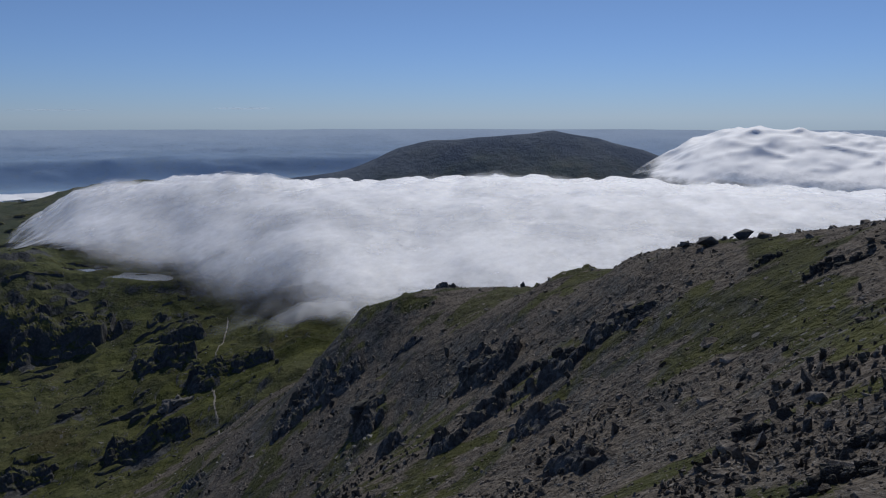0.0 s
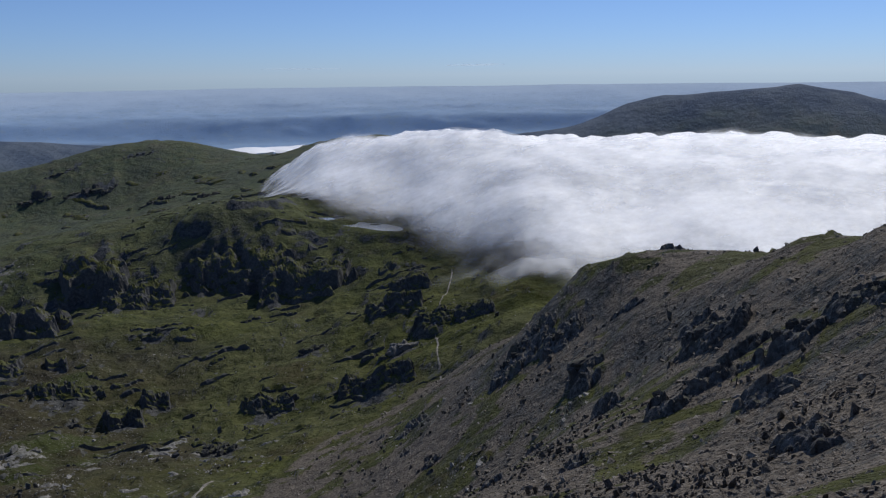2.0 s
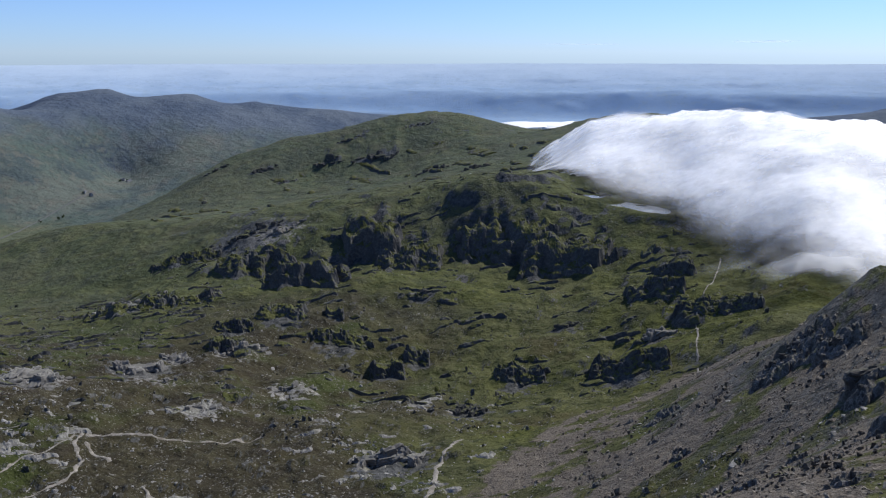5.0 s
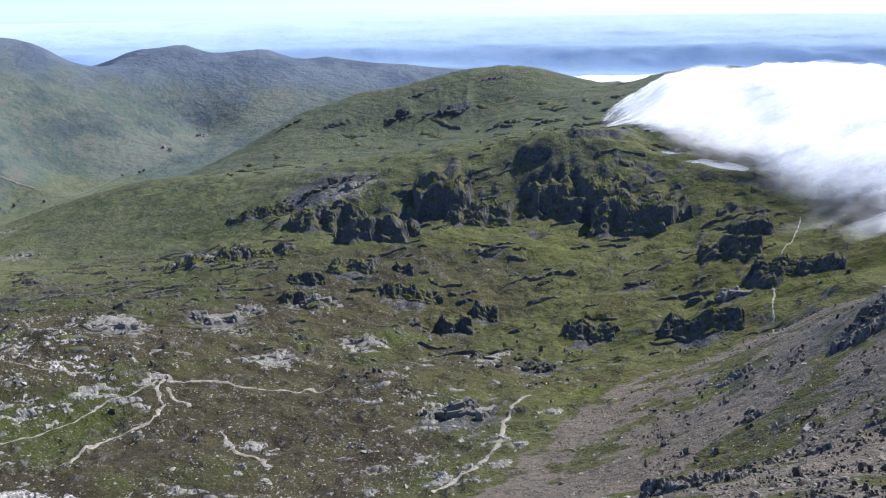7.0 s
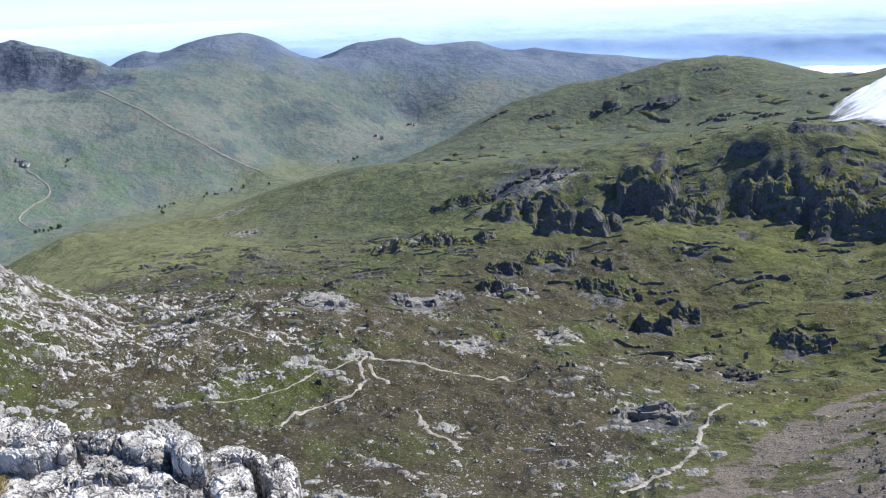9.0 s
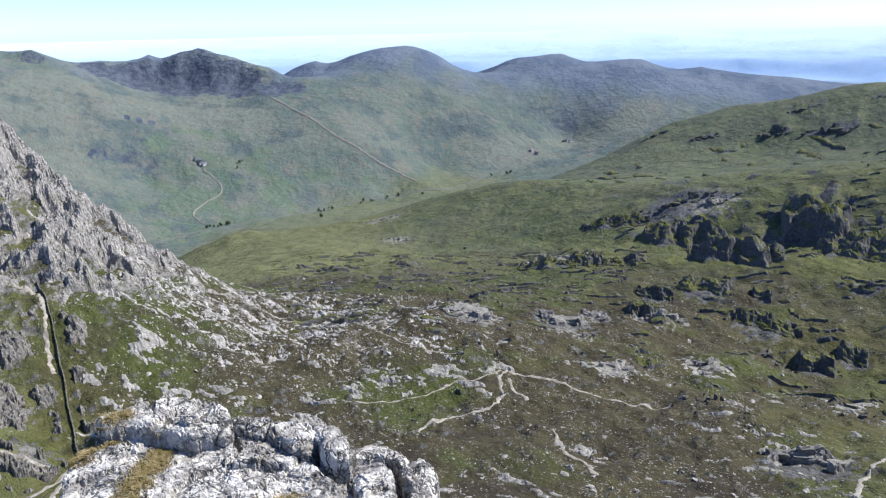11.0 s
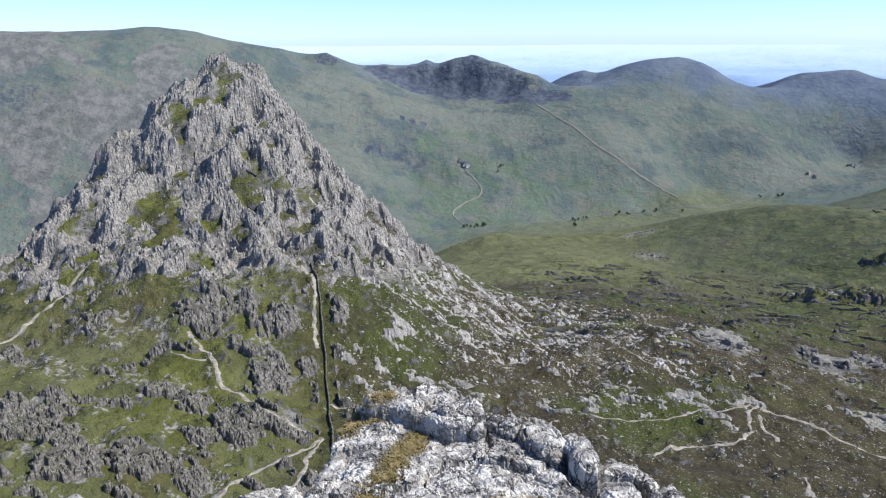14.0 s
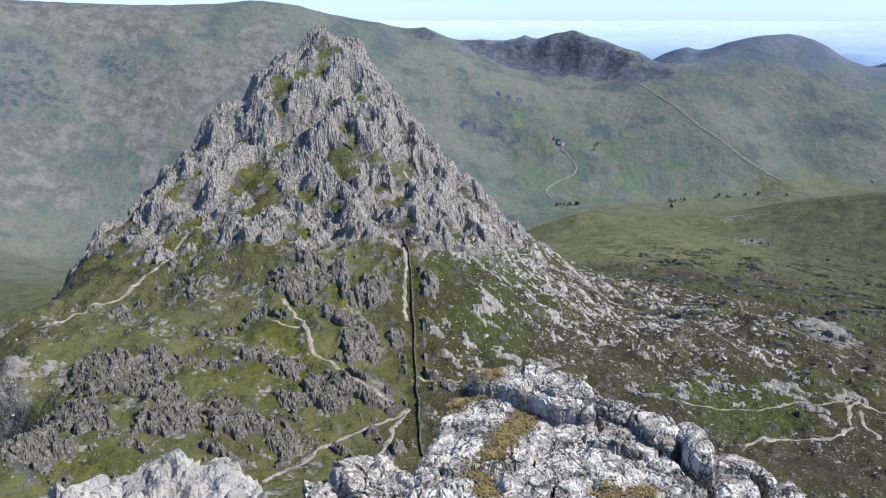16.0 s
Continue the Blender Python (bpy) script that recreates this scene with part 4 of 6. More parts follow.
def stone_shapes(count, sx, sy, sz, seed, n=13):
    """Angular stones, about a metre across before scaling, with their middle a little under half their height."""
    rs = np.random.RandomState(seed)
    shapes = []
    for _ in range(count):
        p = rs.uniform(-1, 1, (n, 3))
        p /= np.maximum(np.abs(p).max(1), 1e-3)[:, None] ** 0.75
        shapes.append(hull([tuple(q) for q in p * (0.5 * sx, 0.5 * sy, 0.5 * sz)]))
    return shapes


BLOCKS = stone_shapes(14, 1.2, 0.9, 0.75, 1)
SLABS = stone_shapes(14, 0.9, 0.5, 1.5, 2)
FLATS = stone_shapes(10, 1.3, 0.9, 0.4, 3)
SLIM = stone_shapes(14, 0.95, 0.55, 1.35, 6, 8)
CHIPS = stone_shapes(8, 1.2, 0.9, 0.7, 4, 8) + stone_shapes(8, 1.3, 0.9, 0.4, 5, 8)


def heap(name, shapes, x, y, size, mat, seed, turn=None, jitter=25, lean=(0, 0), sink=0.2, kind="stuff"):
    """Many stones joined into one mesh, set into the ground."""
    rs = np.random.RandomState(seed)
    z = ground_z(x, y)
    vs, fs, base = [], [], 0
    pick = rs.randint(0, len(shapes), len(x))
    for s, (sv, sf) in enumerate(shapes):
        k = np.nonzero(pick == s)[0]
        if not len(k):
            continue
        a = np.radians((rs.uniform(0, 360, len(k)) if turn is None else turn + rs.normal(0, jitter, len(k))))
        tx, ty = np.radians(lean[0] + rs.normal(0, 14, len(k))), np.radians(lean[1] + rs.normal(0, 14, len(k)))
        sc = size[k][:, None] * rs.uniform(0.75, 1.3, (len(k), 3))
        p = sv[None] * sc[:, None]
        p = np.stack([p[..., 0], p[..., 1] * np.cos(tx)[:, None] - p[..., 2] * np.sin(tx)[:, None], p[..., 1] * np.sin(tx)[:, None] + p[..., 2] * np.cos(tx)[:, None]], -1)
        p = np.stack([p[..., 0] * np.cos(ty)[:, None] + p[..., 2] * np.sin(ty)[:, None], p[..., 1], p[..., 2] * np.cos(ty)[:, None] - p[..., 0] * np.sin(ty)[:, None]], -1)
        p = np.stack([p[..., 0] * np.cos(a)[:, None] - p[..., 1] * np.sin(a)[:, None], p[..., 0] * np.sin(a)[:, None] + p[..., 1] * np.cos(a)[:, None], p[..., 2]], -1)
        low = p[..., 2].min(1)
        p = p + np.stack([x[k], y[k], z[k] - low - (sink + 0.12) * size[k]], -1)[:, None]
        vs.append(p.reshape(-1, 3))
        fs.append((sf[None] + (np.arange(len(k)) * len(sv))[:, None, None] + base).reshape(-1, 3))
        base += len(k) * len(sv)
    v, f = np.concatenate(vs), np.concatenate(fs)
    me = bpy.data.meshes.new(name)
    me.vertices.add(len(v))
    me.vertices.foreach_set("co", v.astype(np.float32).ravel())
    me.loops.add(f.size)
    me.loops.foreach_set("vertex_index", f.astype(np.int32).ravel())
    me.polygons.add(len(f))
    me.polygons.foreach_set("loop_start", np.arange(0, f.size, 3, dtype=np.int32))
    me.polygons.foreach_set("use_smooth", np.zeros(len(f), dtype=bool))
    me.update(calc_edges=True)
    me.materials.append(mat)
    ob = new(name, me)
    if kind:
        ob["kind"] = kind
    return ob


def strewn(n, yaws, radii, seed, accept):
    """Places spread over a stretch of the plan, thinning with the distance, where accept(x, y) lets them."""
    rs = np.random.RandomState(seed)
    a = np.radians(rs.uniform(*yaws, n))
    r = np.exp(rs.uniform(math.log(radii[0]), math.log(radii[1]), n))
    x, y = -r * np.sin(a), r * np.cos(a)
    ok = rs.rand(n) < accept(x, y)
    return x[ok], y[ok]


def sizes(n, lo, hi, seed, power=2.2):
    u = np.random.RandomState(seed).rand(n)
    return lo * (1 - u * (1 - (lo / hi) ** power)) ** (-1 / power)


def part(name, bm, mat, parent, label=""):
    me = bpy.data.meshes.new(name)
    bm.to_mesh(me)
    bm.free()
    me.materials.append(mat)
    ob = new(name, me)
    ob.parent = parent
    if label:
        ob["label"] = label
    return ob


def stone_mesh(shape, mat, name):
    me = bpy.data.meshes.new(name)
    me.from_pydata([tuple(v) for v in shape[0]], [], [tuple(int(i) for i in f) for f in shape[1]])
    me.polygons.foreach_set("use_smooth", np.zeros(len(me.polygons), dtype=bool))
    me.materials.append(mat)
    return me


# the stony slope under the shoulder
def stone_zone(x, y):
    return regions(x, y)[1] * (0.35 + 0.65 * smooth(-0.3, 0.5, gnoise(x / 25, y / 25, 81) + 0.5 * gnoise(x / 9, y / 9, 82)))


x, y = strewn(84000, (-33, 30), (20, 560), 1, stone_zone)
tagged(heap("scree_stones", CHIPS, x, y, sizes(len(x), 0.3, 1.9, 5, 2.6) * (0.4 + np.hypot(x, y) / 240), SCREE, 11, 20, 40), "loose angular brown-grey stones covering the slope", "stones")


def rib_zone(x, y):
    return regions(x, y)[1] * smooth(-0.15, 0.4, gnoise(x / 40 + 9, y / 40, 83) + 0.4 * gnoise(x / 14, y / 14, 84)) * smooth(30, 70, np.hypot(x, y)) * smooth(20, 55, near_line(x, y, LAND["glyder_shoulder_crest"]))


x, y = strewn(16000, (-33, 24), (25, 460), 2, rib_zone)
tagged(heap("slope_slabs", SLIM, x, y, sizes(len(x), 0.5, 2.2, 6) * (0.35 + np.hypot(x, y) / 260), DARK, 12, 25, 25, (8, -12)), "dark upright slabs of rock breaking the slope", "crags")


STONE_MESHES = {}


def piece_mesh(kind, shapes, k, mat):
    key = (kind, k, mat.name)
    if key not in STONE_MESHES:
        STONE_MESHES[key] = stone_mesh(shapes[k], mat, kind)
    return STONE_MESHES[key]


def boulders(parent, name, shapes, x, y, size, mat, seed, turn, jitter, lean=(0, 0), sink=0.25):
    """Single stones as parts of a thing, or as things of their own."""
    rs = random.Random(seed)
    z = ground_z(x, y)
    made = []
    o = parent.location if parent else Vector((0, 0, 0))
    for px, py, pz, s in zip(x, y, z, size):
        k = rs.randrange(len(shapes))
        ob = new(name, piece_mesh(name, shapes, k, mat))
        low = float(shapes[k][0][:, 2].min())
        ob.location = (px - o.x, py - o.y, pz - o.z - low * s * 0.95 - sink * s)
        ob.rotation_euler = (radians(rs.gauss(lean[0], 12)), radians(rs.gauss(lean[1], 12)), radians(rs.gauss(turn, jitter)))
        ob.scale = (s * rs.uniform(0.8, 1.3), s * rs.uniform(0.8, 1.3), s * rs.uniform(0.8, 1.3))
        if parent:
            ob.parent = parent
        made.append(ob)
    return made


# ------------------------------------------------------------ bare rock breaking through the turf
def slabs_2d(u, v, seed):
    """Irregular cells in the plane: the distance to the next cell's wall, a number for each cell, and the place within it."""
    iu, iv = np.floor(u).astype(int), np.floor(v).astype(int)
    best, second, tag = np.full(u.shape, 9.0), np.full(u.shape, 9.0), np.zeros(u.shape)
    pu, pv = np.zeros(u.shape), np.zeros(u.shape)
    for dx in (-1, 0, 1):
        for dy in (-1, 0, 1):
            h = lattice(iu + dx, iv + dy, seed)
            ou, ov = u - iu - dx - (h * 0.618) % 1, v - iv - dy - (h * 0.7548) % 1
            d = np.hypot(ou, ov)
            closer = d < best
            second = np.where(closer, best, np.minimum(second, d))
            tag, pu, pv = np.where(closer, (h * 0.381) % 1, tag), np.where(closer, ou, pu), np.where(closer, ov, pv)
            best = np.minimum(best, d)
    return second - best, tag, pu, pv


def broken(u, v, levels, seed, lean=1.0):
    """Slabby relief: cells at several sizes, each a tilted slab with a broken edge. levels: across, along, height."""
    out = np.zeros(u.shape)
    for k, (across, along, high) in enumerate(levels):
        wu, wv = u + 0.35 * across * gnoise(u / across, v / along, seed + k), v + 0.35 * along * gnoise(u / across + 9, v / along, seed + k + 3)
        wall, tag, pu, pv = slabs_2d(wu / across, wv / along, seed + k)
        out += high * (tag - 0.5 + lean * (0.9 * (tag * 7.3 % 1) - 0.95) * pu + 0.5 * ((tag * 13.7) % 1 - 0.5) * pv - 0.35 * np.clip(1 - wall / 0.14, 0, 1))
    return out


def rock_sheet(name, yaws, radii, fine, shape, mat, sink=3.0):
    """Bare rock as a broken skin that comes out of the ground where shape(x, y) says so. shape gives a cover from 0 to 1 and a height over the ground."""
    yaw = np.radians(np.arange(yaws[0], yaws[1], fine[0]))
    r = np.exp(np.arange(math.log(radii[0]), math.log(radii[1]), fine[1]))
    wig = 0.35 * fine[0] * np.random.RandomState(len(name)).uniform(-1, 1, (len(r), len(yaw)))
    a, R = yaw[None] + np.radians(wig), r[:, None] * (1 + 0 * yaw[None])
    x, y = -R * np.sin(a), R * np.cos(a)
    cover, high = shape(x, y)
    z = ground_z(x, y) - sink * (1 - cover) + high * cover
    rows, cols = x.shape
    idx = np.arange(rows * cols).reshape(rows, cols)
    quads = np.stack([idx[:-1, :-1], idx[:-1, 1:], idx[1:, 1:], idx[1:, :-1]], -1).reshape(-1, 4)
    quads = quads[(cover.ravel()[quads] > 0.08).any(1)]
    used, quads = np.unique(quads, return_inverse=True)
    quads = quads.reshape(-1, 4)
    me = bpy.data.meshes.new(name)
    me.vertices.add(len(used))
    me.vertices.foreach_set("co", np.stack([x.ravel()[used], y.ravel()[used], z.ravel()[used]], -1).astype(np.float32).ravel())
    me.loops.add(quads.size)
    me.loops.foreach_set("vertex_index", quads.astype(np.int32).ravel())
    me.polygons.add(len(quads))
    me.polygons.foreach_set("loop_start", np.arange(0, quads.size, 4, dtype=np.int32))
    me.polygons.foreach_set("use_smooth", np.zeros(len(quads), dtype=bool))
    me.update(calc_edges=True)
    me.materials.append(mat)
    return new(name, me)


def peak_shape(x, y):
    solid = regions(x, y)[7]
    dx, dy = x + 945, y + 90
    rho, th = np.hypot(dx, dy), np.arctan2(dy, dx)
    u, v = th * 330, rho
    u = u + 9 * gnoise(x / 60, y / 60, 31) + 3 * gnoise(x / 17, y / 17, 32)
    u, v = u - 0.45 * v, v + 0.35 * u
    ribs = 8 * (0.4 - np.abs(gnoise(th * 5.5, v / 260, 33))) + 4 * (0.4 - np.abs(gnoise(th * 14 + 0.2 * gnoise(x / 30, y / 30, 38), v / 90, 34)))
    high = ribs * smooth(20, 120, rho) + broken(u, v, ((18, 15, 1.7), (8.5, 7, 1.5), (4.4, 3.6, 1.5), (2.6, 2.1, 1.15)), 35)
    cover = smooth(0.3, 0.52, solid + 0.18 * gnoise(x / 11, y / 11, 36))
    return cover, high + 1.5


peak = new("rocky_peak", None)
peak.location = (-900, -90, -30)
tagged(peak, "steep grey pyramid peak of broken rock ribs", "mountain peak")
ob = rock_sheet("rock_face", (72, 119), (560, 1010), (0.06, 0.0021), peak_shape, PEAK, 4.0)
ob.parent, ob.matrix_parent_inverse = peak, Matrix.Translation(peak.location).inverted()


def peak_zone(x, y):
    return regions(x, y)[0] * np.maximum(smooth(84, 88, np.degrees(np.arctan2(-x, y))), smooth(760, 800, np.hypot(x, y)))


x, y = strewn(3000, (72, 117), (580, 970), 3, peak_zone)
boulders(peak, "rib", SLABS, x[:290], y[:290], sizes(len(x[:290]), 1.5, 5.0, 7, 2.0), PEAK, 14, 20, 14, (0, 14), 0.8)
x, y = strewn(15000, (72, 119), (560, 960), 5, peak_zone)
ob = heap("rubble", CHIPS + SLIM, x, y, sizes(len(x), 0.7, 2.8, 7, 2.0), PEAK, 13, 20, 30, (0, 10), 0.3)
ob.parent, ob.matrix_parent_inverse = peak, Matrix.Translation(peak.location).inverted()


def saddle_shape(x, y):
    r, yaw = np.hypot(x, y), np.degrees(np.arctan2(-x, y))
    u, v = -0.6 * x + 0.8 * y, -0.8 * x - 0.6 * y
    clump = gnoise(u / 26, v / 48, 21) + 0.6 * gnoise(u / 11, v / 17, 22) + 0.45 * gnoise(x / 85, y / 85, 24)
    where = smooth(86, 90, yaw + 3 * gnoise(x / 30, y / 30, 25)) * smooth(330, 360, r) * smooth(690, 640, r)
    for px, py, wide, tall in SADDLE_CRAGS:
        clump = np.maximum(clump, 0.75 * smooth(0.75, 0.3, np.hypot(x - px, y - py) / wide + 0.2 * gnoise(x / 9, y / 9, 26)))
    clear = near_line(x, y, WALL_LINES["saddle"]) - 2
    for key in ("left", "left2", "left3", "left4", "left5", "up", "ridge"):
        clear = np.minimum(clear, near_line(x, y, PATHS[key]))
    clump = np.where((clear < 4) | ((x > -485) & (y < -222)), -1, clump)
    green = np.maximum(smooth(70, 40, np.hypot(x + 600, y + 265)), smooth(60, 35, np.hypot(x + 520, y + 240)))
    cover = smooth(0.28, 0.44, clump + 0.5 * gnoise(x / 6, y / 6, 27)) * where * (1 - 0.8 * green)
    return cover, 0.8 + 3.5 * smooth(0.1, 0.75, clump) + broken(u, v, ((7, 11, 1.5), (3.4, 5, 1.5), (1.8, 2.5, 1.1)), 45)


tagged(rock_sheet("saddle_rocks", (86, 121), (320, 700), (0.08, 0.0032), saddle_shape, SADDLE_ROCK, 2.0), "grey broken rock ribs across the grassy saddle", "crags", kind="stuff")


def skirt_shape(x, y):
    """Pale slabs and boulder streams that run down the side of the peak."""
    yaw = np.degrees(np.arctan2(-x, y))
    d = near_line(x, y, LAND["tryfan_east_skyline"][4:])
    along, across = 0.8 * x + 0.6 * y, 0.6 * x - 0.8 * y
    streak = 0.8 * gnoise(along / 50, across / 16, 88) + 0.6 * gnoise(along / 15, across / 7, 89) + 0.75 * gnoise(along / 6, across / 4, 90)
    near = smooth(215, 20, d + 30 * gnoise(x / 60, y / 60, 87)) * smooth(93, 88, yaw)
    cover = smooth(0.05, 0.3, streak + 0.95 * near - 0.7) * smooth(0.05, 0.2, near)
    return cover, 0.3 + broken(-across, along, ((5, 8, 1.3), (2.4, 4, 1.0), (1.4, 2, 0.7)), 55)


tagged(rock_sheet("skirt_slabs", (58, 93), (430, 880), (0.1, 0.0036), skirt_shape, SKIRT, 1.3), "pale slabs and boulder streams below the peak", "crags", kind="stuff")


def moor_shape(x, y):
    """Low pale bedrock that shows in patches through the moor."""
    r, yaw = np.hypot(x, y), np.degrees(np.arctan2(-x, y))
    u, v = -0.6 * x + 0.8 * y, -0.8 * x - 0.6 * y
    clump = gnoise(u / 16, v / 34, 61) + 0.7 * gnoise(u / 6, v / 11, 62) + 0.6 * gnoise(x / 90, y / 90, 63)
    where = smooth(24, 30, yaw) * smooth(92, 86, yaw) * smooth(240, 270, r) * smooth(720, 600, r) * (1 - regions(x, y)[1])
    for px, py, wide, tall in MOOR_CRAGS:
        clump = np.maximum(clump, 0.95 * smooth(1.2, 0.3, np.hypot(x - px, y - py) / wide + 0.35 * gnoise(x / 12, y / 12, 64)))
    cover = smooth(0.5, 0.68, clump + 0.5 * gnoise(x / 4, y / 4, 66)) * where
    return cover, 0.25 + 1.1 * smooth(0.6, 1.1, clump) + broken(u, v, ((6, 11, 0.9), (2.8, 5, 0.7), (1.5, 2.4, 0.45)), 65)


tagged(rock_sheet("moor_bedrock", (24, 92), (240, 720), (0.11, 0.0042), moor_shape, BEDROCK, 1.2), "pale bedrock showing through the brown moor", "crags", kind="stuff")


def cliff_shape(c, k, share):
    """One crag: a sheer broken face in a few steps, turned from the sun, with turf on its top."""
    px, py, wide, high = c
    r = math.hypot(px, py)

    def shape(x, y):
        dx, dy = x - px, y - py
        d, l = (dx * px + dy * py) / r, (dx * -py + dy * px) / r
        d = d - 0.36 * l + 0.26 * high * gnoise(l / (0.6 * high) + k * 7.3, d * 0 + k, 46) + 0.12 * high * gnoise(l / (0.2 * high) + k, d / (0.3 * high), 47)
        side = smooth(0.72, 0.56, np.abs(l) / wide + 0.24 * gnoise(d / (0.4 * high) + k, l / (0.4 * high), 48))
        tall = share * high * (0.9 + 0.35 * gnoise(l / (0.6 * high) + 3 * k, d / high, 45))
        steps = 4 if wide > 1.4 * high else 2 + k % 2
        face = sum(smooth(0.0, 0.09, d / high - 0.2 * q - 0.16 * gnoise(l / (0.4 * high), l * 0 + q + 5 * k, 43)) for q in range(steps)) / steps
        up = tall * face * side * (1 - smooth(0.5 * high, 2.4 * high, d))
        cover = smooth(0.02, 0.2, side) * smooth(-0.12 * high, 0.0, d) * smooth(1.4 * high, 0.9 * high, d)
        u, v = -0.5 * x + 0.86 * y, -0.86 * x - 0.5 * y
        big = min(1.0, high / 30)
        return cover, up + smooth(0.5, 6, up) * broken(u, v, ((13 * big, 15 * big, 1.8 * big), (6 * big, 7 * big, 1.5 * big), (3, 3.4, 0.9)), 75 + k, 0.5) - 0.6
    return shape


def cliff(c, k, share, label, group):
    yaw, r = math.degrees(math.atan2(-c[0], c[1])), math.hypot(c[0], c[1])
    spread = math.degrees((c[2] * 0.8 + 8) / r)
    ob = rock_sheet("crag", (yaw - spread, yaw + spread), (r - 0.9 * c[3] - 0.3 * c[2], r + 1.8 * c[3] + 0.3 * c[2]), (0.075, 0.0022), cliff_shape(c, k, share), SHADED_RIM_ROCK, 3.0)
    tagged(ob, label, "crag", group)


for k, c in enumerate(RIM_CRAGS):
    cliff(c, k, 0.42, "dark broken crag on the rim of the cwm", "crags on the rim")
for k, c in enumerate(CWM_CRAGS[:12]):
    if k not in (5, 7, 8):
        cliff((c[0], c[1], c[2] * 1.1, c[3] * 1.1), 40 + k, 0.5, "dark crag standing in the grass of the cwm", "crags in the cwm")


def rim_shape(x, y):
    """Low ledges of rock along the slopes of the cwm, with turf on their tops."""
    lift, cover = np.zeros_like(x), np.zeros_like(x)
    # low ledges along the slope and small outcrops in the grass
    r, yaw = np.hypot(x, y), np.degrees(np.arctan2(-x, y))
    bed = r + 16 * gnoise(x / 90, y / 90, 96) + 5 * gnoise(x / 25, y / 25, 97)
    place = (bed / 23) % 1
    ledge = smooth(0.0, 0.08, place) * smooth(0.75, 0.2, place)
    many = smooth(0.24, 0.5, gnoise(x / 55, y / 55, 98) + 0.7 * gnoise(x / 19, y / 19, 99) + 0.3 * smooth(46, 56, yaw) * smooth(760, 860, r))
    many = many * smooth(12, 17, yaw) * smooth(80, 72, yaw) * smooth(560, 620, r) * smooth(1300, 1150, r) * (1 - regions(x, y)[1])
    lift = np.maximum(lift, (3.0 + 2.5 * gnoise(x / 40, y / 40, 95)) * many * ledge)
    cover = np.maximum(cover, smooth(0.15, 0.5, many) * smooth(0.0, 0.05, place) * smooth(0.6, 0.4, place))
    u, v = -0.5 * x + 0.86 * y, -0.86 * x - 0.5 * y
    return cover, lift + smooth(0.5, 6, lift) * broken(u, v, ((13, 15, 2.0), (6, 7, 1.3), (3, 3.4, 0.8)), 75, 0.7) - 0.6


def slope_shape(x, y):
    """Dark fins of slab that break out of the scree under the shoulder."""
    r = np.hypot(x, y)
    u, v = 0.35 * x + 0.94 * y, -0.94 * x + 0.35 * y
    clump = gnoise(u / 16, v / 30, 121) + 0.7 * gnoise(u / 7, v / 12, 122) + 0.5 * gnoise(x / 60, y / 60, 123) - 0.35
    for px, py, wide, tall in SLOPE_CRAGS:
        clump = np.maximum(clump, 1.1 * smooth(1.1, 0.2, np.hypot(x - px, y - py) / wide + 0.35 * gnoise(x / 4, y / 4, 124)))
    k = smooth(0.3, 0.55, clump + 0.3 * gnoise(x / 3, y / 3, 125))
    cover = k * smooth(55, 90, r) * smooth(500, 420, r) * smooth(0.1, 0.3, regions(x, y)[1]) * smooth(9, 26, near_line(x, y, LAND["glyder_shoulder_crest"][1:]))
    return cover, (0.3 + 2.6 * smooth(0.3, 1.0, clump) + broken(u, v, ((4.5, 8, 2.4), (2.2, 3.6, 1.5), (1.1, 1.7, 0.8)), 125)) * (0.45 + 0.55 * smooth(60, 220, r))


tagged(rock_sheet("slope_ribs", (-33, 24), (55, 500), (0.11, 0.0042), slope_shape, DARK, 2.0), "dark fins of slab breaking out of the stony slope", "crags", kind="stuff")


def hill_shape(x, y):
    """Ledges of dark rock across the flank of the green hill."""
    r, yaw = np.hypot(x, y), np.degrees(np.arctan2(-x, y))
    bed = 0.5 * x + 0.87 * y + 40 * gnoise(x / 220, y / 220, 131) + 12 * gnoise(x / 60, y / 60, 132)
    place = (bed / 62) % 1
    many = smooth(0.0, 0.35, gnoise(x / 130, y / 130, 133) + 0.7 * gnoise(x / 45, y / 45, 134) - 0.12)
    many = many * smooth(24, 28, yaw) * smooth(57, 53, yaw) * smooth(1480, 1620, r) * smooth(2350, 2200, r)
    cover = smooth(0.15, 0.5, many) * smooth(0.0, 0.06, place) * smooth(0.6, 0.35, place)
    lift = many * (5.5 + 4 * gnoise(x / 70, y / 70, 135)) * smooth(0.0, 0.16, place) * smooth(0.7, 0.2, place)
    return cover, lift + smooth(1, 7, lift) * broken(x, y, ((18, 20, 2.0), (8, 9, 1.4)), 136, 0.6) - 0.6


tagged(rock_sheet("hill_ledges", (24, 58), (1480, 2350), (0.1, 0.003), hill_shape, SHADED_RIM_ROCK, 4.0), "dark rock ledges across the flank of the green hill", "crags", kind="stuff")
tagged(rock_sheet("slope_ledges", (11, 80), (555, 1300), (0.09, 0.003), rim_shape, SHADED_RIM_ROCK, 3.0), "low dark rock ledges with turf along the cwm slopes", "crags", kind="stuff")


def cwm_zone(x, y):
    a = np.degrees(np.arctan2(-x, y))
    return smooth(0.15, 0.55, gnoise(x / 60, y / 60, 25) + 0.6 * gnoise(x / 21, y / 21, 26)) * smooth(8, 14, a) * smooth(72, 60, a) * (1 - regions(x, y)[1])


x, y = strewn(7000, (6, 72), (480, 1350), 27, cwm_zone)
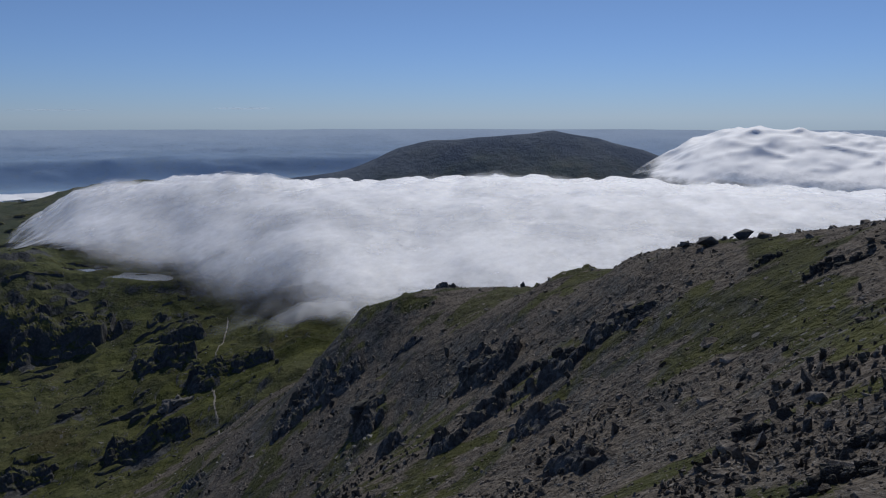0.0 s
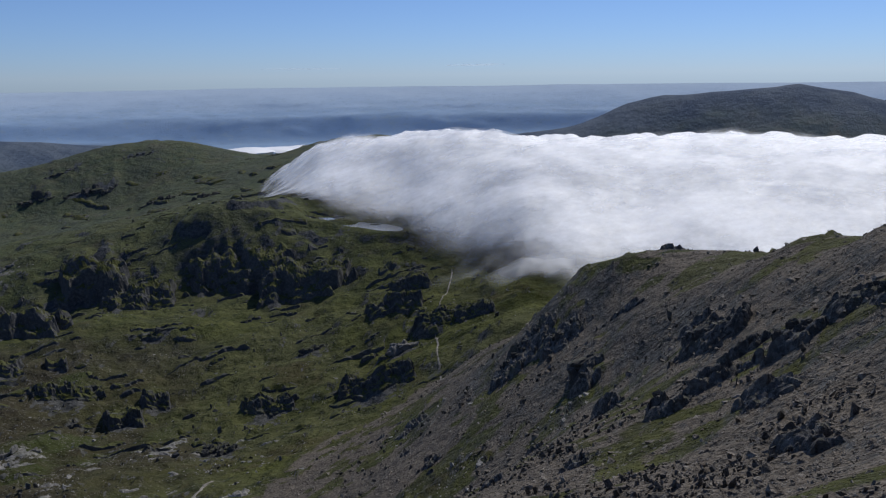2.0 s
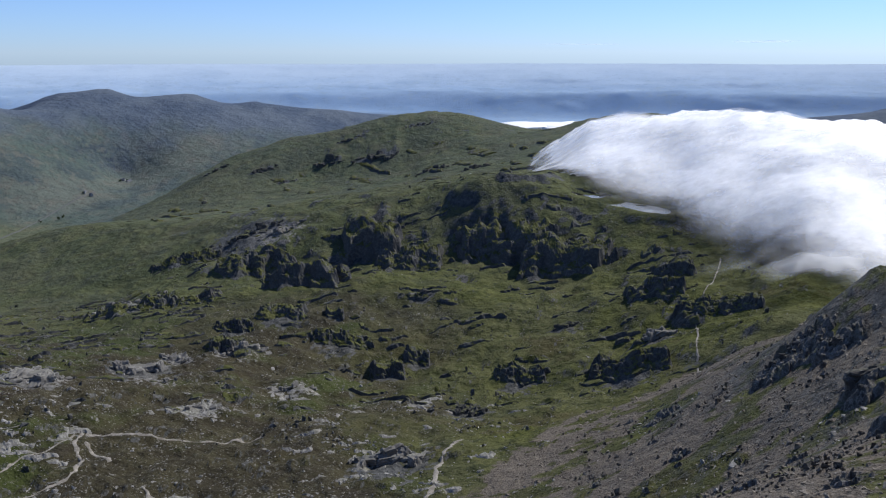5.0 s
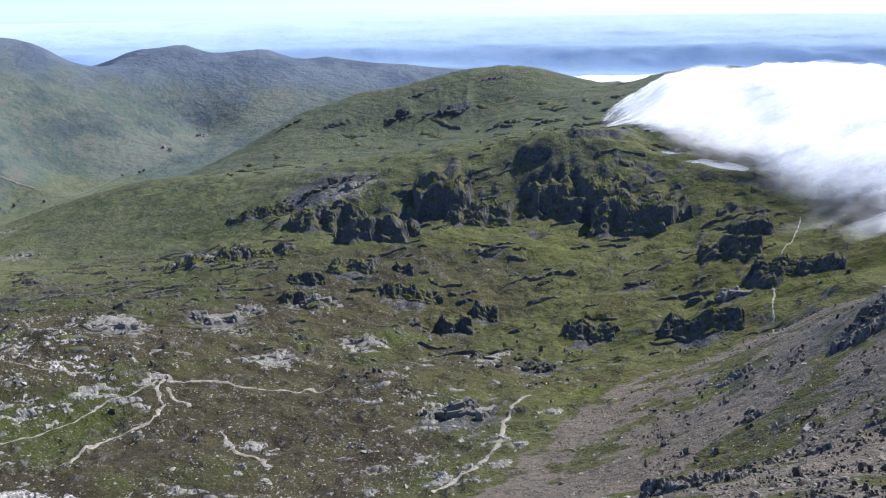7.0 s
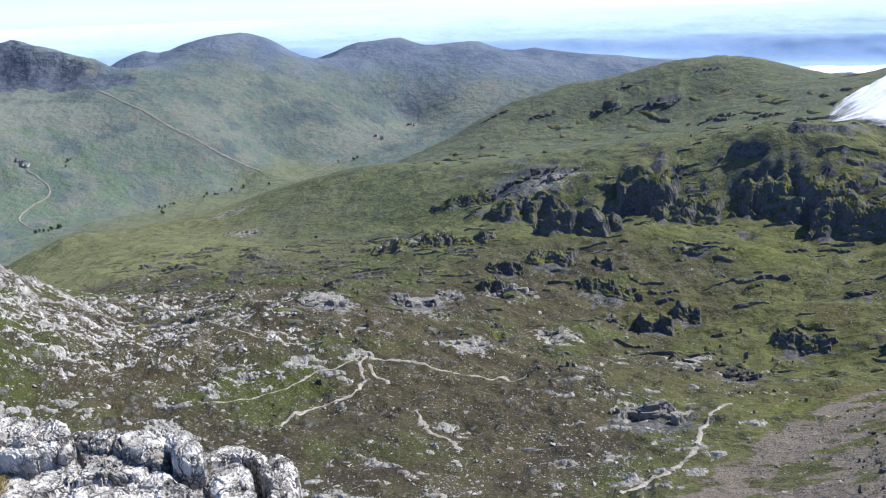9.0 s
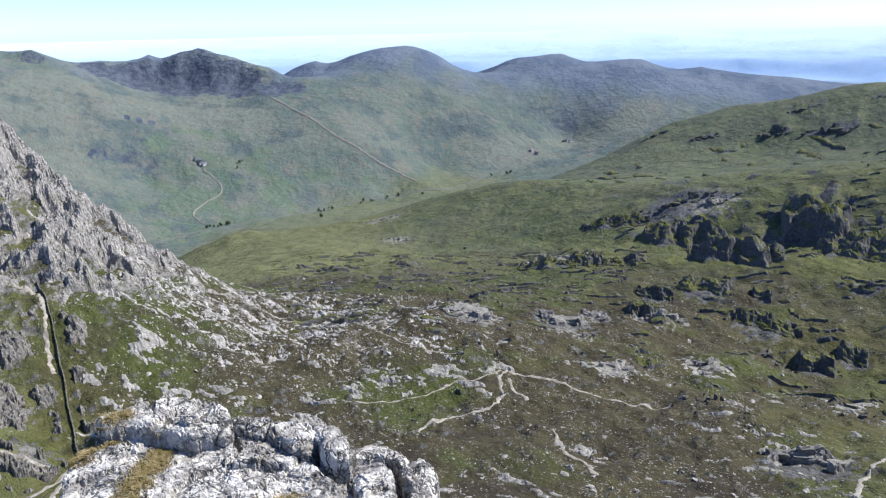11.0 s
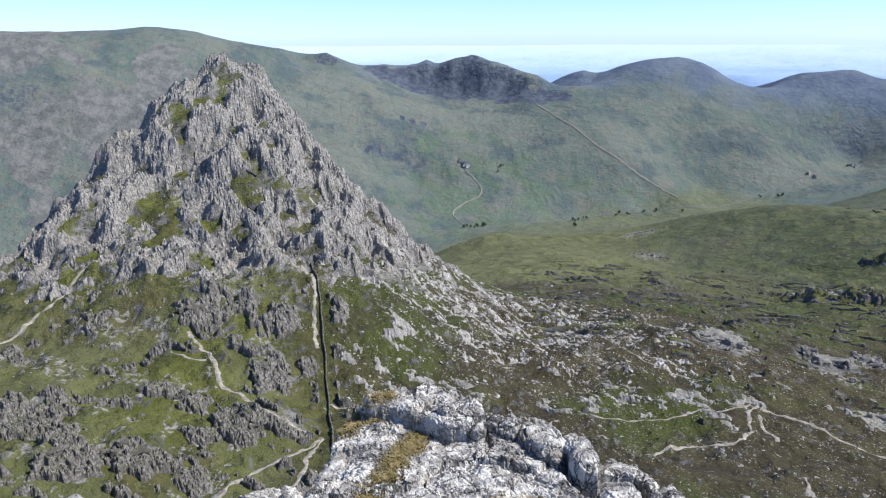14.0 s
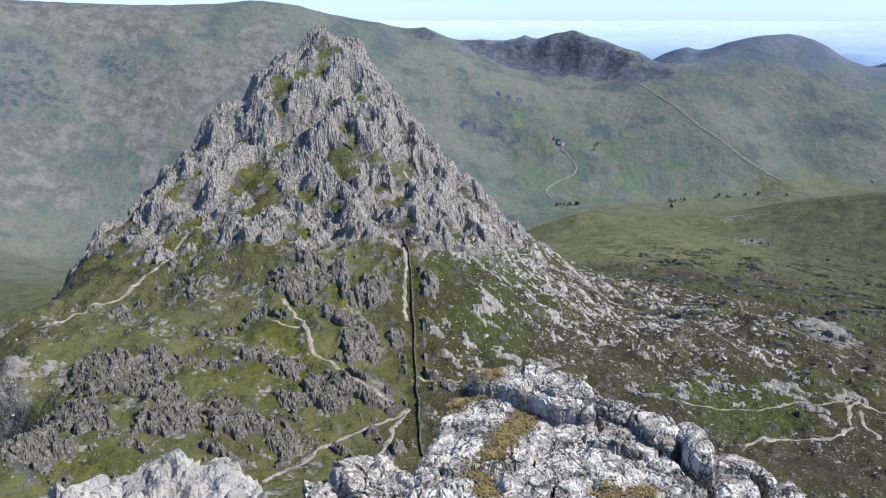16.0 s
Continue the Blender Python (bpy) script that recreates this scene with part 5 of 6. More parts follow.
tagged(heap("cwm_rocks", BLOCKS + SLABS, x, y, sizes(len(x), 1.2, 6, 27, 2.4), CRAG, 27, 20, 45, sink=0.5), "small dark rocks strewn over the green cwm", "stones")


def skirt_zone(x, y):
    a = np.degrees(np.arctan2(-x, y))
    d = near_line(x, y, LAND["tryfan_east_skyline"][4:])
    return smooth(230, 10, d) ** 1.5 * smooth(-0.2, 0.2, gnoise((0.5 * x + 0.85 * y) / 60, (0.85 * x - 0.5 * y) / 13, 88) + 0.5 * gnoise(x / 13, y / 9, 89)) * smooth(92, 84, a)


x, y = strewn(30000, (60, 94), (430, 860), 9, skirt_zone)
tagged(heap("skirt_boulders", CHIPS, x, y, sizes(len(x), 1.0, 5.0, 9, 2.4), SKIRT, 15, 20, 60, sink=0.4), "pale boulder streams below the peak", "stones")


# stones in the moor, on the saddle and in the cwm
def moor_zone(x, y):
    rock, scree, moor = regions(x, y)[:3]
    return np.clip((0.12 + 0.6 * moor) * smooth(-0.3, 0.5, gnoise(x / 45, y / 45, 86) + 0.5 * gnoise(x / 15, y / 15, 87)), 0, 1) * (1 - scree)


x, y = strewn(80000, (5, 121), (240, 1300), 4, moor_zone)
tagged(heap("moor_stones", CHIPS, x, y, sizes(len(x), 0.75, 4.0, 8, 2.4), PALE, 14, 20, 60, sink=0.3), "pale stones scattered in the grass and moor", "stones")


def lattice3(xi, yi, zi, seed):
    return PERM[(PERM[(PERM[(xi + seed * 37) & 511] + yi) & 511] + zi) & 511]


def gnoise3(p, seed=0):
    i = np.floor(p).astype(int)
    f = p - i
    u = f * f * f * (f * (f * 6 - 15) + 10)
    out = 0
    for dx in (0, 1):
        for dy in (0, 1):
            for dz in (0, 1):
                h = lattice3(i[:, 0] + dx, i[:, 1] + dy, i[:, 2] + dz, seed)
                a, c = h * 2.399963, (h * 0.6180339) % 1 * 2 - 1
                s = np.sqrt(1 - c * c)
                g = s * np.cos(a) * (f[:, 0] - dx) + s * np.sin(a) * (f[:, 1] - dy) + c * (f[:, 2] - dz)
                out = out + g * (u[:, 0] if dx else 1 - u[:, 0]) * (u[:, 1] if dy else 1 - u[:, 1]) * (u[:, 2] if dz else 1 - u[:, 2])
    return out * 1.4


def cells(p, seed):
    """The distance to the nearest wall between irregular cells, and a tilted facet for each cell."""
    i = np.floor(p).astype(int)
    best, second, facet = np.full(len(p), 9.0), np.full(len(p), 9.0), np.zeros(len(p))
    for dx in (-1, 0, 1):
        for dy in (-1, 0, 1):
            for dz in (-1, 0, 1):
                c = i + (dx, dy, dz)
                h = lattice3(c[:, 0], c[:, 1], c[:, 2], seed)
                o = p - c - np.stack([(h * 0.618) % 1, (h * 0.7548) % 1, (h * 0.5698) % 1], -1)
                d = np.linalg.norm(o, axis=1)
                a, e = h * 2.399963, (h * 0.381) % 1 * 2 - 1
                s = np.sqrt(1 - e * e)
                tilted = (h * 0.381) % 1 - 0.5 + 0.9 * (o[:, 0] * s * np.cos(a) + o[:, 1] * s * np.sin(a) + o[:, 2] * e)
                closer = d < best
                second = np.where(closer, best, np.minimum(second, d))
                facet = np.where(closer, tilted, facet)
                best = np.minimum(best, d)
    return second - best, facet


BLOCK_TOPS = []


def rock_block(name, mid, size, turn, seed, detail=46, rough=1.0, parent=None, label="", mat=None, power=5.0, tilt=(0, 0), cracks=0.06, sides=1):
    """A block of broken rock: a box hewn by odd planes, with fractures, facets and grain. Its sides may be divided more coarsely."""
    rs = np.random.RandomState(seed)
    vs, fs, base = [], [], 0
    k, low = np.linspace(-1, 1, detail), np.linspace(-1, 1, max(8, detail // sides))
    for s, flip in enumerate((False, True, False, False, True)):
        a, b = [g.ravel() for g in np.meshgrid(k, k if s == 0 else low, indexing="ij")]
        one = np.ones_like(a)
        p = ((a, b, one), (a, one, b), (a, -one, b), (one, a, b), (-one, a, b))[s]
        idx = np.arange(len(a)).reshape(detail, -1)
        quads = np.stack([idx[:-1, :-1], idx[1:, :-1], idx[1:, 1:], idx[:-1, 1:]], -1).reshape(-1, 4) + base
        vs.append(np.stack(p, -1))
        fs.append(quads[:, ::-1] if flip else quads)
        base += len(a)
    v, f = np.concatenate(vs), np.concatenate(fs)
    length = (np.abs(v) ** (2 * power)).sum(1)
    for _ in range(12):
        cut = rs.normal(0, 1, 3)
        cut /= np.linalg.norm(cut)
        reach = np.abs(cut).sum() * rs.uniform(0.74, 0.92)
        length += np.maximum(0, v @ cut / reach) ** (2 * power)
    v = v / (length ** (0.5 / power))[:, None]
    way = v / np.linalg.norm(v, axis=1)[:, None]
    v = v * (np.array(size) / 2)
    big = float(np.mean(size))
    q = v + np.array(mid) * 3.1
    wall, tag = cells(q / (0.24 * big) + 0.25 * np.stack([gnoise3(q * 4 / big, seed + 5)] * 3, -1), seed)
    wall2, tag2 = cells(q / (0.085 * big) + 0.3 * np.stack([gnoise3(q * 9 / big, seed + 6)] * 3, -1), seed + 1)
    open_joint = smooth(-0.1, 0.2, gnoise3(q / (0.3 * big), seed + 7))
    push = 0.05 * big * gnoise3(q / (0.5 * big), seed) + 0.008 * big * gnoise3(q / (0.05 * big), seed + 3) + 0.004 * big * gnoise3(q / (0.018 * big), seed + 4)
    wall3, tag3 = cells(q / (0.034 * big), seed + 2)
    push += 0.1 * big * tag + 0.04 * big * tag2 + 0.014 * big * tag3
    push -= cracks * big * np.clip(1 - wall / 0.09, 0, 1) * open_joint + 0.014 * big * np.clip(1 - wall2 / 0.12, 0, 1)
    bed = (q @ np.array((0.35, 0.25, 0.9))) / (0.085 * big) + 0.8 * gnoise3(q / (0.3 * big), seed + 8)
    push += 0.012 * big * (np.abs((bed % 1) - 0.5) * 2) ** 0.4 * (0.6 + gnoise3(q / (0.4 * big), seed + 9))
    v = v + way * (push * rough)[:, None]
    me = bpy.data.meshes.new(name)
    _, first, back = np.unique(np.round(v / (big * 1e-4)).astype(int), axis=0, return_index=True, return_inverse=True)
    me.from_pydata(v[first].tolist(), [], back.ravel()[f].tolist())
    me.polygons.foreach_set("use_smooth", np.zeros(len(me.polygons), dtype=bool))
    me.materials.append(mat or LICHEN)
    ob = new(name, me)
    ob.matrix_basis = pose(*mid, tilt[0], tilt[1], turn)
    BLOCK_TOPS.append(v @ np.array(ob.matrix_basis.to_3x3()).T + np.array(mid))
    if parent:
        ob.parent = parent
    if label:
        ob["label"] = label
    return ob


# ------------------------------------------------------------ crags and boulders
def hewn_shapes(count, sx, sy, sz, seed, detail=7):
    """Blocks of broken rock with facets and joints, open below."""
    shapes = []
    for q in range(count):
        rs = np.random.RandomState(seed + q)
        vs, fs, base = [], [], 0
        k = np.linspace(-1, 1, detail)
        a, b = [g.ravel() for g in np.meshgrid(k, k, indexing="ij")]
        one = np.ones_like(a)
        idx = np.arange(len(a)).reshape(detail, -1)
        quads = np.stack([idx[:-1, :-1], idx[1:, :-1], idx[1:, 1:], idx[:-1, 1:]], -1).reshape(-1, 4)
        for p, flip in zip(((a, b, one), (a, one, b), (a, -one, b), (one, a, b), (-one, a, b)), (False, True, False, False, True)):
            vs.append(np.stack(p, -1))
            fs.append((quads[:, ::-1] if flip else quads) + base)
            base += len(a)
        v, f = np.concatenate(vs), np.concatenate(fs)
        length = (np.abs(v) ** 12).sum(1)
        for _ in range(9):
            cut = rs.normal(0, 1, 3)
            cut /= np.linalg.norm(cut)
            length += np.maximum(0, v @ cut / (np.abs(cut).sum() * rs.uniform(0.6, 0.85))) ** 12
        v = v / (length ** (1 / 12))[:, None]
        way = v / np.linalg.norm(v, axis=1)[:, None]
        wall, tag = cells(v * 1.3 + 5 * q, seed)
        wall2, tag2 = cells(v * 2.9 + 5 * q, seed + 1)
        v = (v + way * (0.26 * tag + 0.12 * tag2 - 0.1 * np.clip(1 - wall / 0.15, 0, 1))[:, None]) * (sx / 2, sy / 2, sz / 2)
        _, first, back = np.unique(np.round(v * 1e4).astype(int), axis=0, return_index=True, return_inverse=True)
        shapes.append((v[first], back.ravel()[f]))
    return shapes


HEWN_SLABS = hewn_shapes(8, 0.95, 0.6, 1.5, 800)
HEWN_BLOCKS = hewn_shapes(8, 1.25, 0.95, 0.85, 820)


def crag(px, py, wide, high, seed, mat, label, group, name="outcrop", slabby=0.5, bulk=1.0, most=16, cliff=False):
    """A low outcrop: hewn blocks and slabs bedded close together in the slope."""
    rs = random.Random(seed)
    r = math.hypot(px, py)
    ux, uy = -py / r, px / r
    n = int(min(most, max(7, most / 2 * wide / high)))
    root = new(name, None)
    z0 = float(ground_z(np.array([px]), np.array([py]))[0])
    root.location = (px, py, z0)
    tagged(root, label, "outcrop", group)
    for k in range(n):
        u = (k + 0.5) / n - 0.5 + rs.gauss(0, 0.05)
        deep = rs.uniform(-0.1, 0.8) * high
        x, y = px + ux * u * wide + px / r * deep, py + uy * u * wide + py / r * deep
        z = float(ground_z(np.array([x]), np.array([y]))[0])
        size = bulk * high * rs.uniform(0.3, 0.72) * max(0.45, 1 - 2.6 * u * u)
        tall = rs.random() < slabby
        shapes = HEWN_SLABS if tall else HEWN_BLOCKS
        ob = new("rock", piece_mesh("slab" if tall else "block", shapes, rs.randrange(len(shapes)), mat))
        ob.parent = root
        ob.location = (x - px, y - py, z - z0 + size * rs.uniform(-0.25, 0.15) + (0.35 * deep * rs.random() if not cliff else 0))
        ob.rotation_euler = (rs.gauss(0.08, 0.16), rs.gauss(0.12, 0.16), math.atan2(uy, ux) + 0.35 + rs.gauss(0, 0.4))
        ob.scale = (size * rs.uniform(1.0, 1.8), size * rs.uniform(0.9, 1.4), size * rs.uniform(0.75, 1.15))
    return root


for k, c in enumerate(CWM_CRAGS):
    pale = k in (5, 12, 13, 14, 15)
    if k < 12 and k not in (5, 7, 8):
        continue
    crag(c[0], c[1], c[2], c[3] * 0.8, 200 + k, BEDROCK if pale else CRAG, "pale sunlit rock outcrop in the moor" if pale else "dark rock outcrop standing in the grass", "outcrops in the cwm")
for k, c in enumerate(MOOR_CRAGS):
    crag(c[0], c[1], c[2] * 1.5, c[3] * 0.55, 600 + k, BEDROCK, "pale rock outcrop in the brown moor", "outcrops in the moor")
for k, c in enumerate(GALLT_CRAGS):
    crag(c[0], c[1], c[2], c[3] * 0.5, 340 + k, CRAG, "dark crag on the flank of the green hill", "crags on the hill", slabby=0.3, most=14, cliff=True)
for k, c in enumerate(SLOPE_CRAGS):
    crag(c[0], c[1], c[2], c[3] * 0.7, 360 + k, DARK, "dark jagged rib of slabs on the stony slope", "ribs on the slope", slabby=0.85, bulk=0.75)
for k, c in enumerate(SADDLE_CRAGS):
    crag(c[0], c[1], c[2], c[3] * 0.6, 400 + k, SADDLE_ROCK, "grey ribbed outcrop on the grassy saddle", "outcrops on the saddle")
for k, (px, py) in enumerate(SKYLINE_ROCKS):
    r = math.hypot(px, py)
    ob = heap("boulder", BLOCKS, np.array([px]), np.array([py]), np.array([(4.4, 3.8, 2.0, 1.5)[k]]), DARK, 700 + k, 30, 10, sink=0.0, kind="")
    tagged(ob, "dark boulder standing on the skyline of the shoulder", "boulder", "boulders on the skyline")


x, y = strewn(1500, (-32, 12), (26, 260), 77, lambda x, y: regions(x, y)[1])
for ob in boulders(None, "boulder", BLOCKS + FLATS, x[:230], y[:230], sizes(len(x[:230]), 0.9, 2.2, 78) * (0.4 + np.hypot(x[:230], y[:230]) / 200), SCREE, 79, 20, 50):
    tagged(ob, "angular brown-grey boulder lying on the stony slope", "boulder", "boulders on the slope")


# ------------------------------------------------------------ paths, roads, water
def smooth_line(line, step):
    p = np.array(line, dtype=float)
    seg = np.hypot(*np.diff(p, axis=0).T)
    s = np.concatenate([[0], np.cumsum(seg)])
    t = np.arange(0, s[-1], step)
    x, y = np.interp(t, s, p[:, 0]), np.interp(t, s, p[:, 1])
    w = max(1, int(0.35 * seg.mean() / step))
    pad = lambda v: np.convolve(np.concatenate([np.full(w, v[0]), v, np.full(w, v[-1])]), np.ones(2 * w + 1) / (2 * w + 1), "valid")
    return pad(x), pad(y)


def ribbon(name, line, wide, lift, mat, label, category, seed, ragged=0.4, step=1.5):
    x, y = smooth_line(line, step)
    x, y = x + wide * 0.35 * gnoise(x / 9, y / 9, seed), y + wide * 0.35 * gnoise(x / 9 + 7, y / 9, seed)
    dx, dy = np.gradient(x), np.gradient(y)
    d = np.hypot(dx, dy) + 1e-9
    nx, ny = -dy / d, dx / d
    cols = []
    for k in (-0.5, -0.25, 0, 0.25, 0.5):
        w = wide * k * (1 + ragged * gnoise(x / 6 + 13 * k, y / 6, seed + 1) * 1.6)
        cx, cy = x + nx * w, y + ny * w
        cols.append((cx, cy, ground_z(cx, cy) + lift * (1 if abs(k) < 0.4 else 0.2)))
    a = np.array(cols)
    ob = grid_mesh(name, a[:, 0].T, a[:, 1].T, a[:, 2].T, False, (), mat)
    return tagged(ob, label, category, kind="structure")


for k, (key, line) in enumerate(PATHS.items()):
    ribbon("path_" + key, line, 1.2 if key in ("y2", "far", "left2", "left5", "caseg") else 2.5, 0.3, GRIT, "pale worn footpath of grit and stones", "path", 20 + k, 0.75)
ribbon("valley_road", ROADS["valley_road"], 6, 1.4, TARMAC, "grey main road along the valley floor", "road", 51, 0.0, 8)
ribbon("hill_track", ROADS["hill_track"], 9, 3.0, LANE, "pale straight track climbing the far hillside", "track", 52, 0.2, 8)
ribbon("farm_lane", ROADS["farm_lane"], 6, 2.2, LANE, "pale winding lane up to a farm", "lane", 53, 0.2, 6)


def lake(name, ring, level, label):
    bm = bmesh.new()
    mx, my = sum(p[0] for p in ring) / len(ring), sum(p[1] for p in ring) / len(ring)
    pts = []
    for (ax, ay), (bx, by) in zip(ring, ring[1:] + ring[:1]):
        for k in range(4):
            u = k / 4
            pts.append((ax + (bx - ax) * u, ay + (by - ay) * u))
    vs = [bm.verts.new((px + (px - mx) * 0.05, py + (py - my) * 0.05, level)) for px, py in pts]
    f = bm.faces.new(vs)
    if f.normal.z < 0:
        f.normal_flip()
    bmesh.ops.triangulate(bm, faces=[f])
    me = bpy.data.meshes.new(name)
    bm.to_mesh(me)
    bm.free()
    me.materials.append(WATER)
    tagged(new(name, me), label, "water", kind="structure")


lake("water_tarn", LAKE, LAKE_Z, "small bright mountain tarn on the shelf")
lake("water_pool", POOL, POOL_Z, "narrow bright pool beside the tarn")


# ------------------------------------------------------------ drystone walls
def drystone(line, tall, label, every):
    x, y = smooth_line(line, 1.0)
    x, y = x + 0.8 * gnoise(x / 17, y / 17, 93), y + 0.8 * gnoise(x / 23, y / 23 + 5, 94)
    z = ground_z(x, y)
    base = new("dry_stone_wall", None)
    base.location = (x[0], y[0], z[0])
    tagged(base, label, "wall")
    dx, dy = np.gradient(x), np.gradient(y)
    d = np.hypot(dx, dy)
    nx, ny = -dy / d, dx / d
    ring = []
    for side, up in ((-0.55, -0.6), (-0.5, 0.5), (-0.38, 1.0), (0.38, 1.0), (0.5, 0.5), (0.55, -0.6)):
        bulge = 1 + 0.25 * gnoise(x * 0.9 + side * 9, y * 0.9, 91)
        ring.append((x + nx * side * bulge - x[0], y + ny * side * bulge - y[0], z + tall * up * (1 + 0.1 * gnoise(x * 0.5, y * 0.5, 92)) - z[0]))
    a = np.array(ring)
    body = grid_mesh("body", a[:, 0].T, a[:, 1].T, a[:, 2].T, False, (), CRAG)
    body.parent = base
    # Paler rock than the body: the lit top is put into the coping's colour.
    meshes = [stone_mesh(s, PEAK, "coping_stone") for s in BLOCKS[:5]]
    rs = random.Random(5)
    for k in np.arange(0, len(x) - 1, every):
        i = int(k)
        c = new("coping_stone", meshes[rs.randrange(5)])
        c.parent = base
        c.location = (x[i] - x[0] + rs.uniform(-0.1, 0.1), y[i] - y[0], z[i] - z[0] + tall * 1.02)
        c.rotation_euler = (rs.uniform(-0.3, 0.3), rs.uniform(-0.3, 0.3), rs.uniform(0, 6.28))
        s = rs.uniform(0.6, 1.0)
        c.scale = (s, s, s)
    return base


drystone(WALL_LINES["saddle"], 1.7, "dark drystone wall running straight over the grassy saddle", 1.0)
drystone(WALL_LINES["peak"], 1.6, "short dark drystone wall across the rocky face", 1.0)


# ------------------------------------------------------------ trees and farms in the valley
def make_tree(seed):
    rs = random.Random(seed)
    root = new("tree", None)
    bm = bmesh.new()
    bmesh.ops.create_cone(bm, cap_ends=True, segments=7, radius1=0.5, radius2=0.2, depth=7, matrix=Matrix.Translation((0, 0, 3.3)))
    for k in range(5):
        a = rs.uniform(0, 6.28)
        m = Matrix.Translation((0, 0, 4.2 + k * 0.6)) @ Euler((rs.uniform(0.5, 1.0), 0, a)).to_matrix().to_4x4() @ Matrix.Translation((0, 0, 1.8))
        bmesh.ops.create_cone(bm, cap_ends=True, segments=5, radius1=0.18, radius2=0.05, depth=3.6, matrix=m)
    part("trunk", bm, BARK, root)
    vs, fs = [], []
    for k in range(130):
        while True:
            p = Vector((rs.uniform(-1, 1), rs.uniform(-1, 1), rs.uniform(-1, 1)))
            if 0.35 < p.length < 1:
                break
        p = Vector((p.x * 4.2, p.y * 4.2, 7.2 + p.z * 4.6)) + Vector((math.sin(p.z * 5), math.cos(p.x * 4), 0)) * 0.6
        sv, sf = CHIPS[k % len(CHIPS)]
        s = rs.uniform(0.8, 1.9)
        turn = Euler((rs.uniform(0, 6), rs.uniform(0, 6), rs.uniform(0, 6))).to_matrix()
        o = len(vs)
        vs += [tuple(turn @ Vector(v) * s + p) for v in sv]
        fs += [tuple(int(i) + o for i in f) for f in sf]
    me = bpy.data.meshes.new("crown")
    me.from_pydata(vs, [], fs)
    me.materials.append(LEAF)
    c = new("crown", me)
    c.parent = root
    return tagged(root, "dark green broadleaf tree on the valley floor", "tree", "trees in the valley")


first = make_tree(1)
rs = random.Random(3)
for k, (px, py) in enumerate(TREES):
    for q in range(3 if k < 7 else 2):
        jx, jy = px + rs.uniform(-14, 14), py + rs.uniform(-14, 14)
        m = Matrix.Translation((jx, jy, float(ground_z(np.array([jx]), np.array([jy]))[0]) - 0.3)) @ Matrix.Rotation(rs.uniform(0, 6.28), 4, "Z")
        s = rs.uniform(0.6, 1.1)
        if k == 0 and q == 0:
            first.matrix_basis = m
            one = first
        else:
            one = copy_thing(first, m)
        one.scale = (s, s, s)


def box(bm, cx, cy, cz, sx, sy, sz):
    bmesh.ops.create_cube(bm, size=1, matrix=Matrix.Translation((cx, cy, cz)) @ Matrix.Diagonal((sx, sy, sz, 1)))


def make_house(px, py, turn, lx, ly, h):
    z = float(ground_z(np.array([px]), np.array([py]))[0])
    root = new("farmhouse", None)
    root.matrix_basis = pose(px, py, z, 0, 0, turn)
    bm = bmesh.new()
    box(bm, 0, 0, h / 2 - 1, lx, ly, h + 2)
    for sx in (-1, 1):
        a = [bm.verts.new(p) for p in ((sx * lx / 2, -ly / 2, h), (sx * lx / 2, ly / 2, h), (sx * lx / 2, 0, h + ly * 0.42))]
        bm.faces.new(a)
    part("wall", bm, LIME, root, "limewashed stone wall")
    bm = bmesh.new()
    for sy in (-1, 1):
        a = [(-lx / 2 - 0.3, sy * (ly / 2 + 0.4), h - 0.2), (lx / 2 + 0.3, sy * (ly / 2 + 0.4), h - 0.2), (lx / 2 + 0.3, 0, h + ly * 0.44), (-lx / 2 - 0.3, 0, h + ly * 0.44)]
        low = [bm.verts.new(p) for p in a]
        top = [bm.verts.new((p[0], p[1], p[2] + 0.25)) for p in a]
        bm.faces.new(low), bm.faces.new(top)
        for i in range(4):
            bm.faces.new((low[i], low[(i + 1) % 4], top[(i + 1) % 4], top[i]))
    bmesh.ops.recalc_face_normals(bm, faces=bm.faces)
    roof = part("roof", bm, SLATE, root, "grey slate roof")
    for sx in (-1, 1):
        bm = bmesh.new()
        box(bm, sx * (lx / 2 - 0.6), 0, h + ly * 0.44 + 0.6, 1.0, 1.0, 1.8)
        part("chimney", bm, LIME, roof)
    for sx in (-0.3, 0, 0.3):
        for up in (0.25, 0.7):
            bm = bmesh.new()
            box(bm, sx * lx, -ly / 2 - 0.02, h * up, 1.1, 0.12, 1.3)
            part("window", bm, PANE, root)
    return tagged(root, "pale stone farmhouse with a slate roof", "house", "farm buildings")


for k, (px, py) in enumerate(FARMS):
    make_house(px, py, 30 + 50 * k, 16, 8, 5.5)
    make_house(px + 24, py + 8, 100 + 30 * k, 22, 9, 4.5)


# ------------------------------------------------------------ the summit rocks beside the camera
def ahead(f, l, z):
    """A place given by metres ahead and to the left along the line to the peak."""
    a = radians(79)
    return (-math.sin(a) * f - math.cos(a) * l, math.cos(a) * f - math.sin(a) * l, z)


def ring_depth(f, l, ring):
    """How far places lie inside a ring, in metres; negative outside."""
    d = near_line(f, l, ring + ring[:1])
    return np.where(inside(f, l, ring), d, -d)


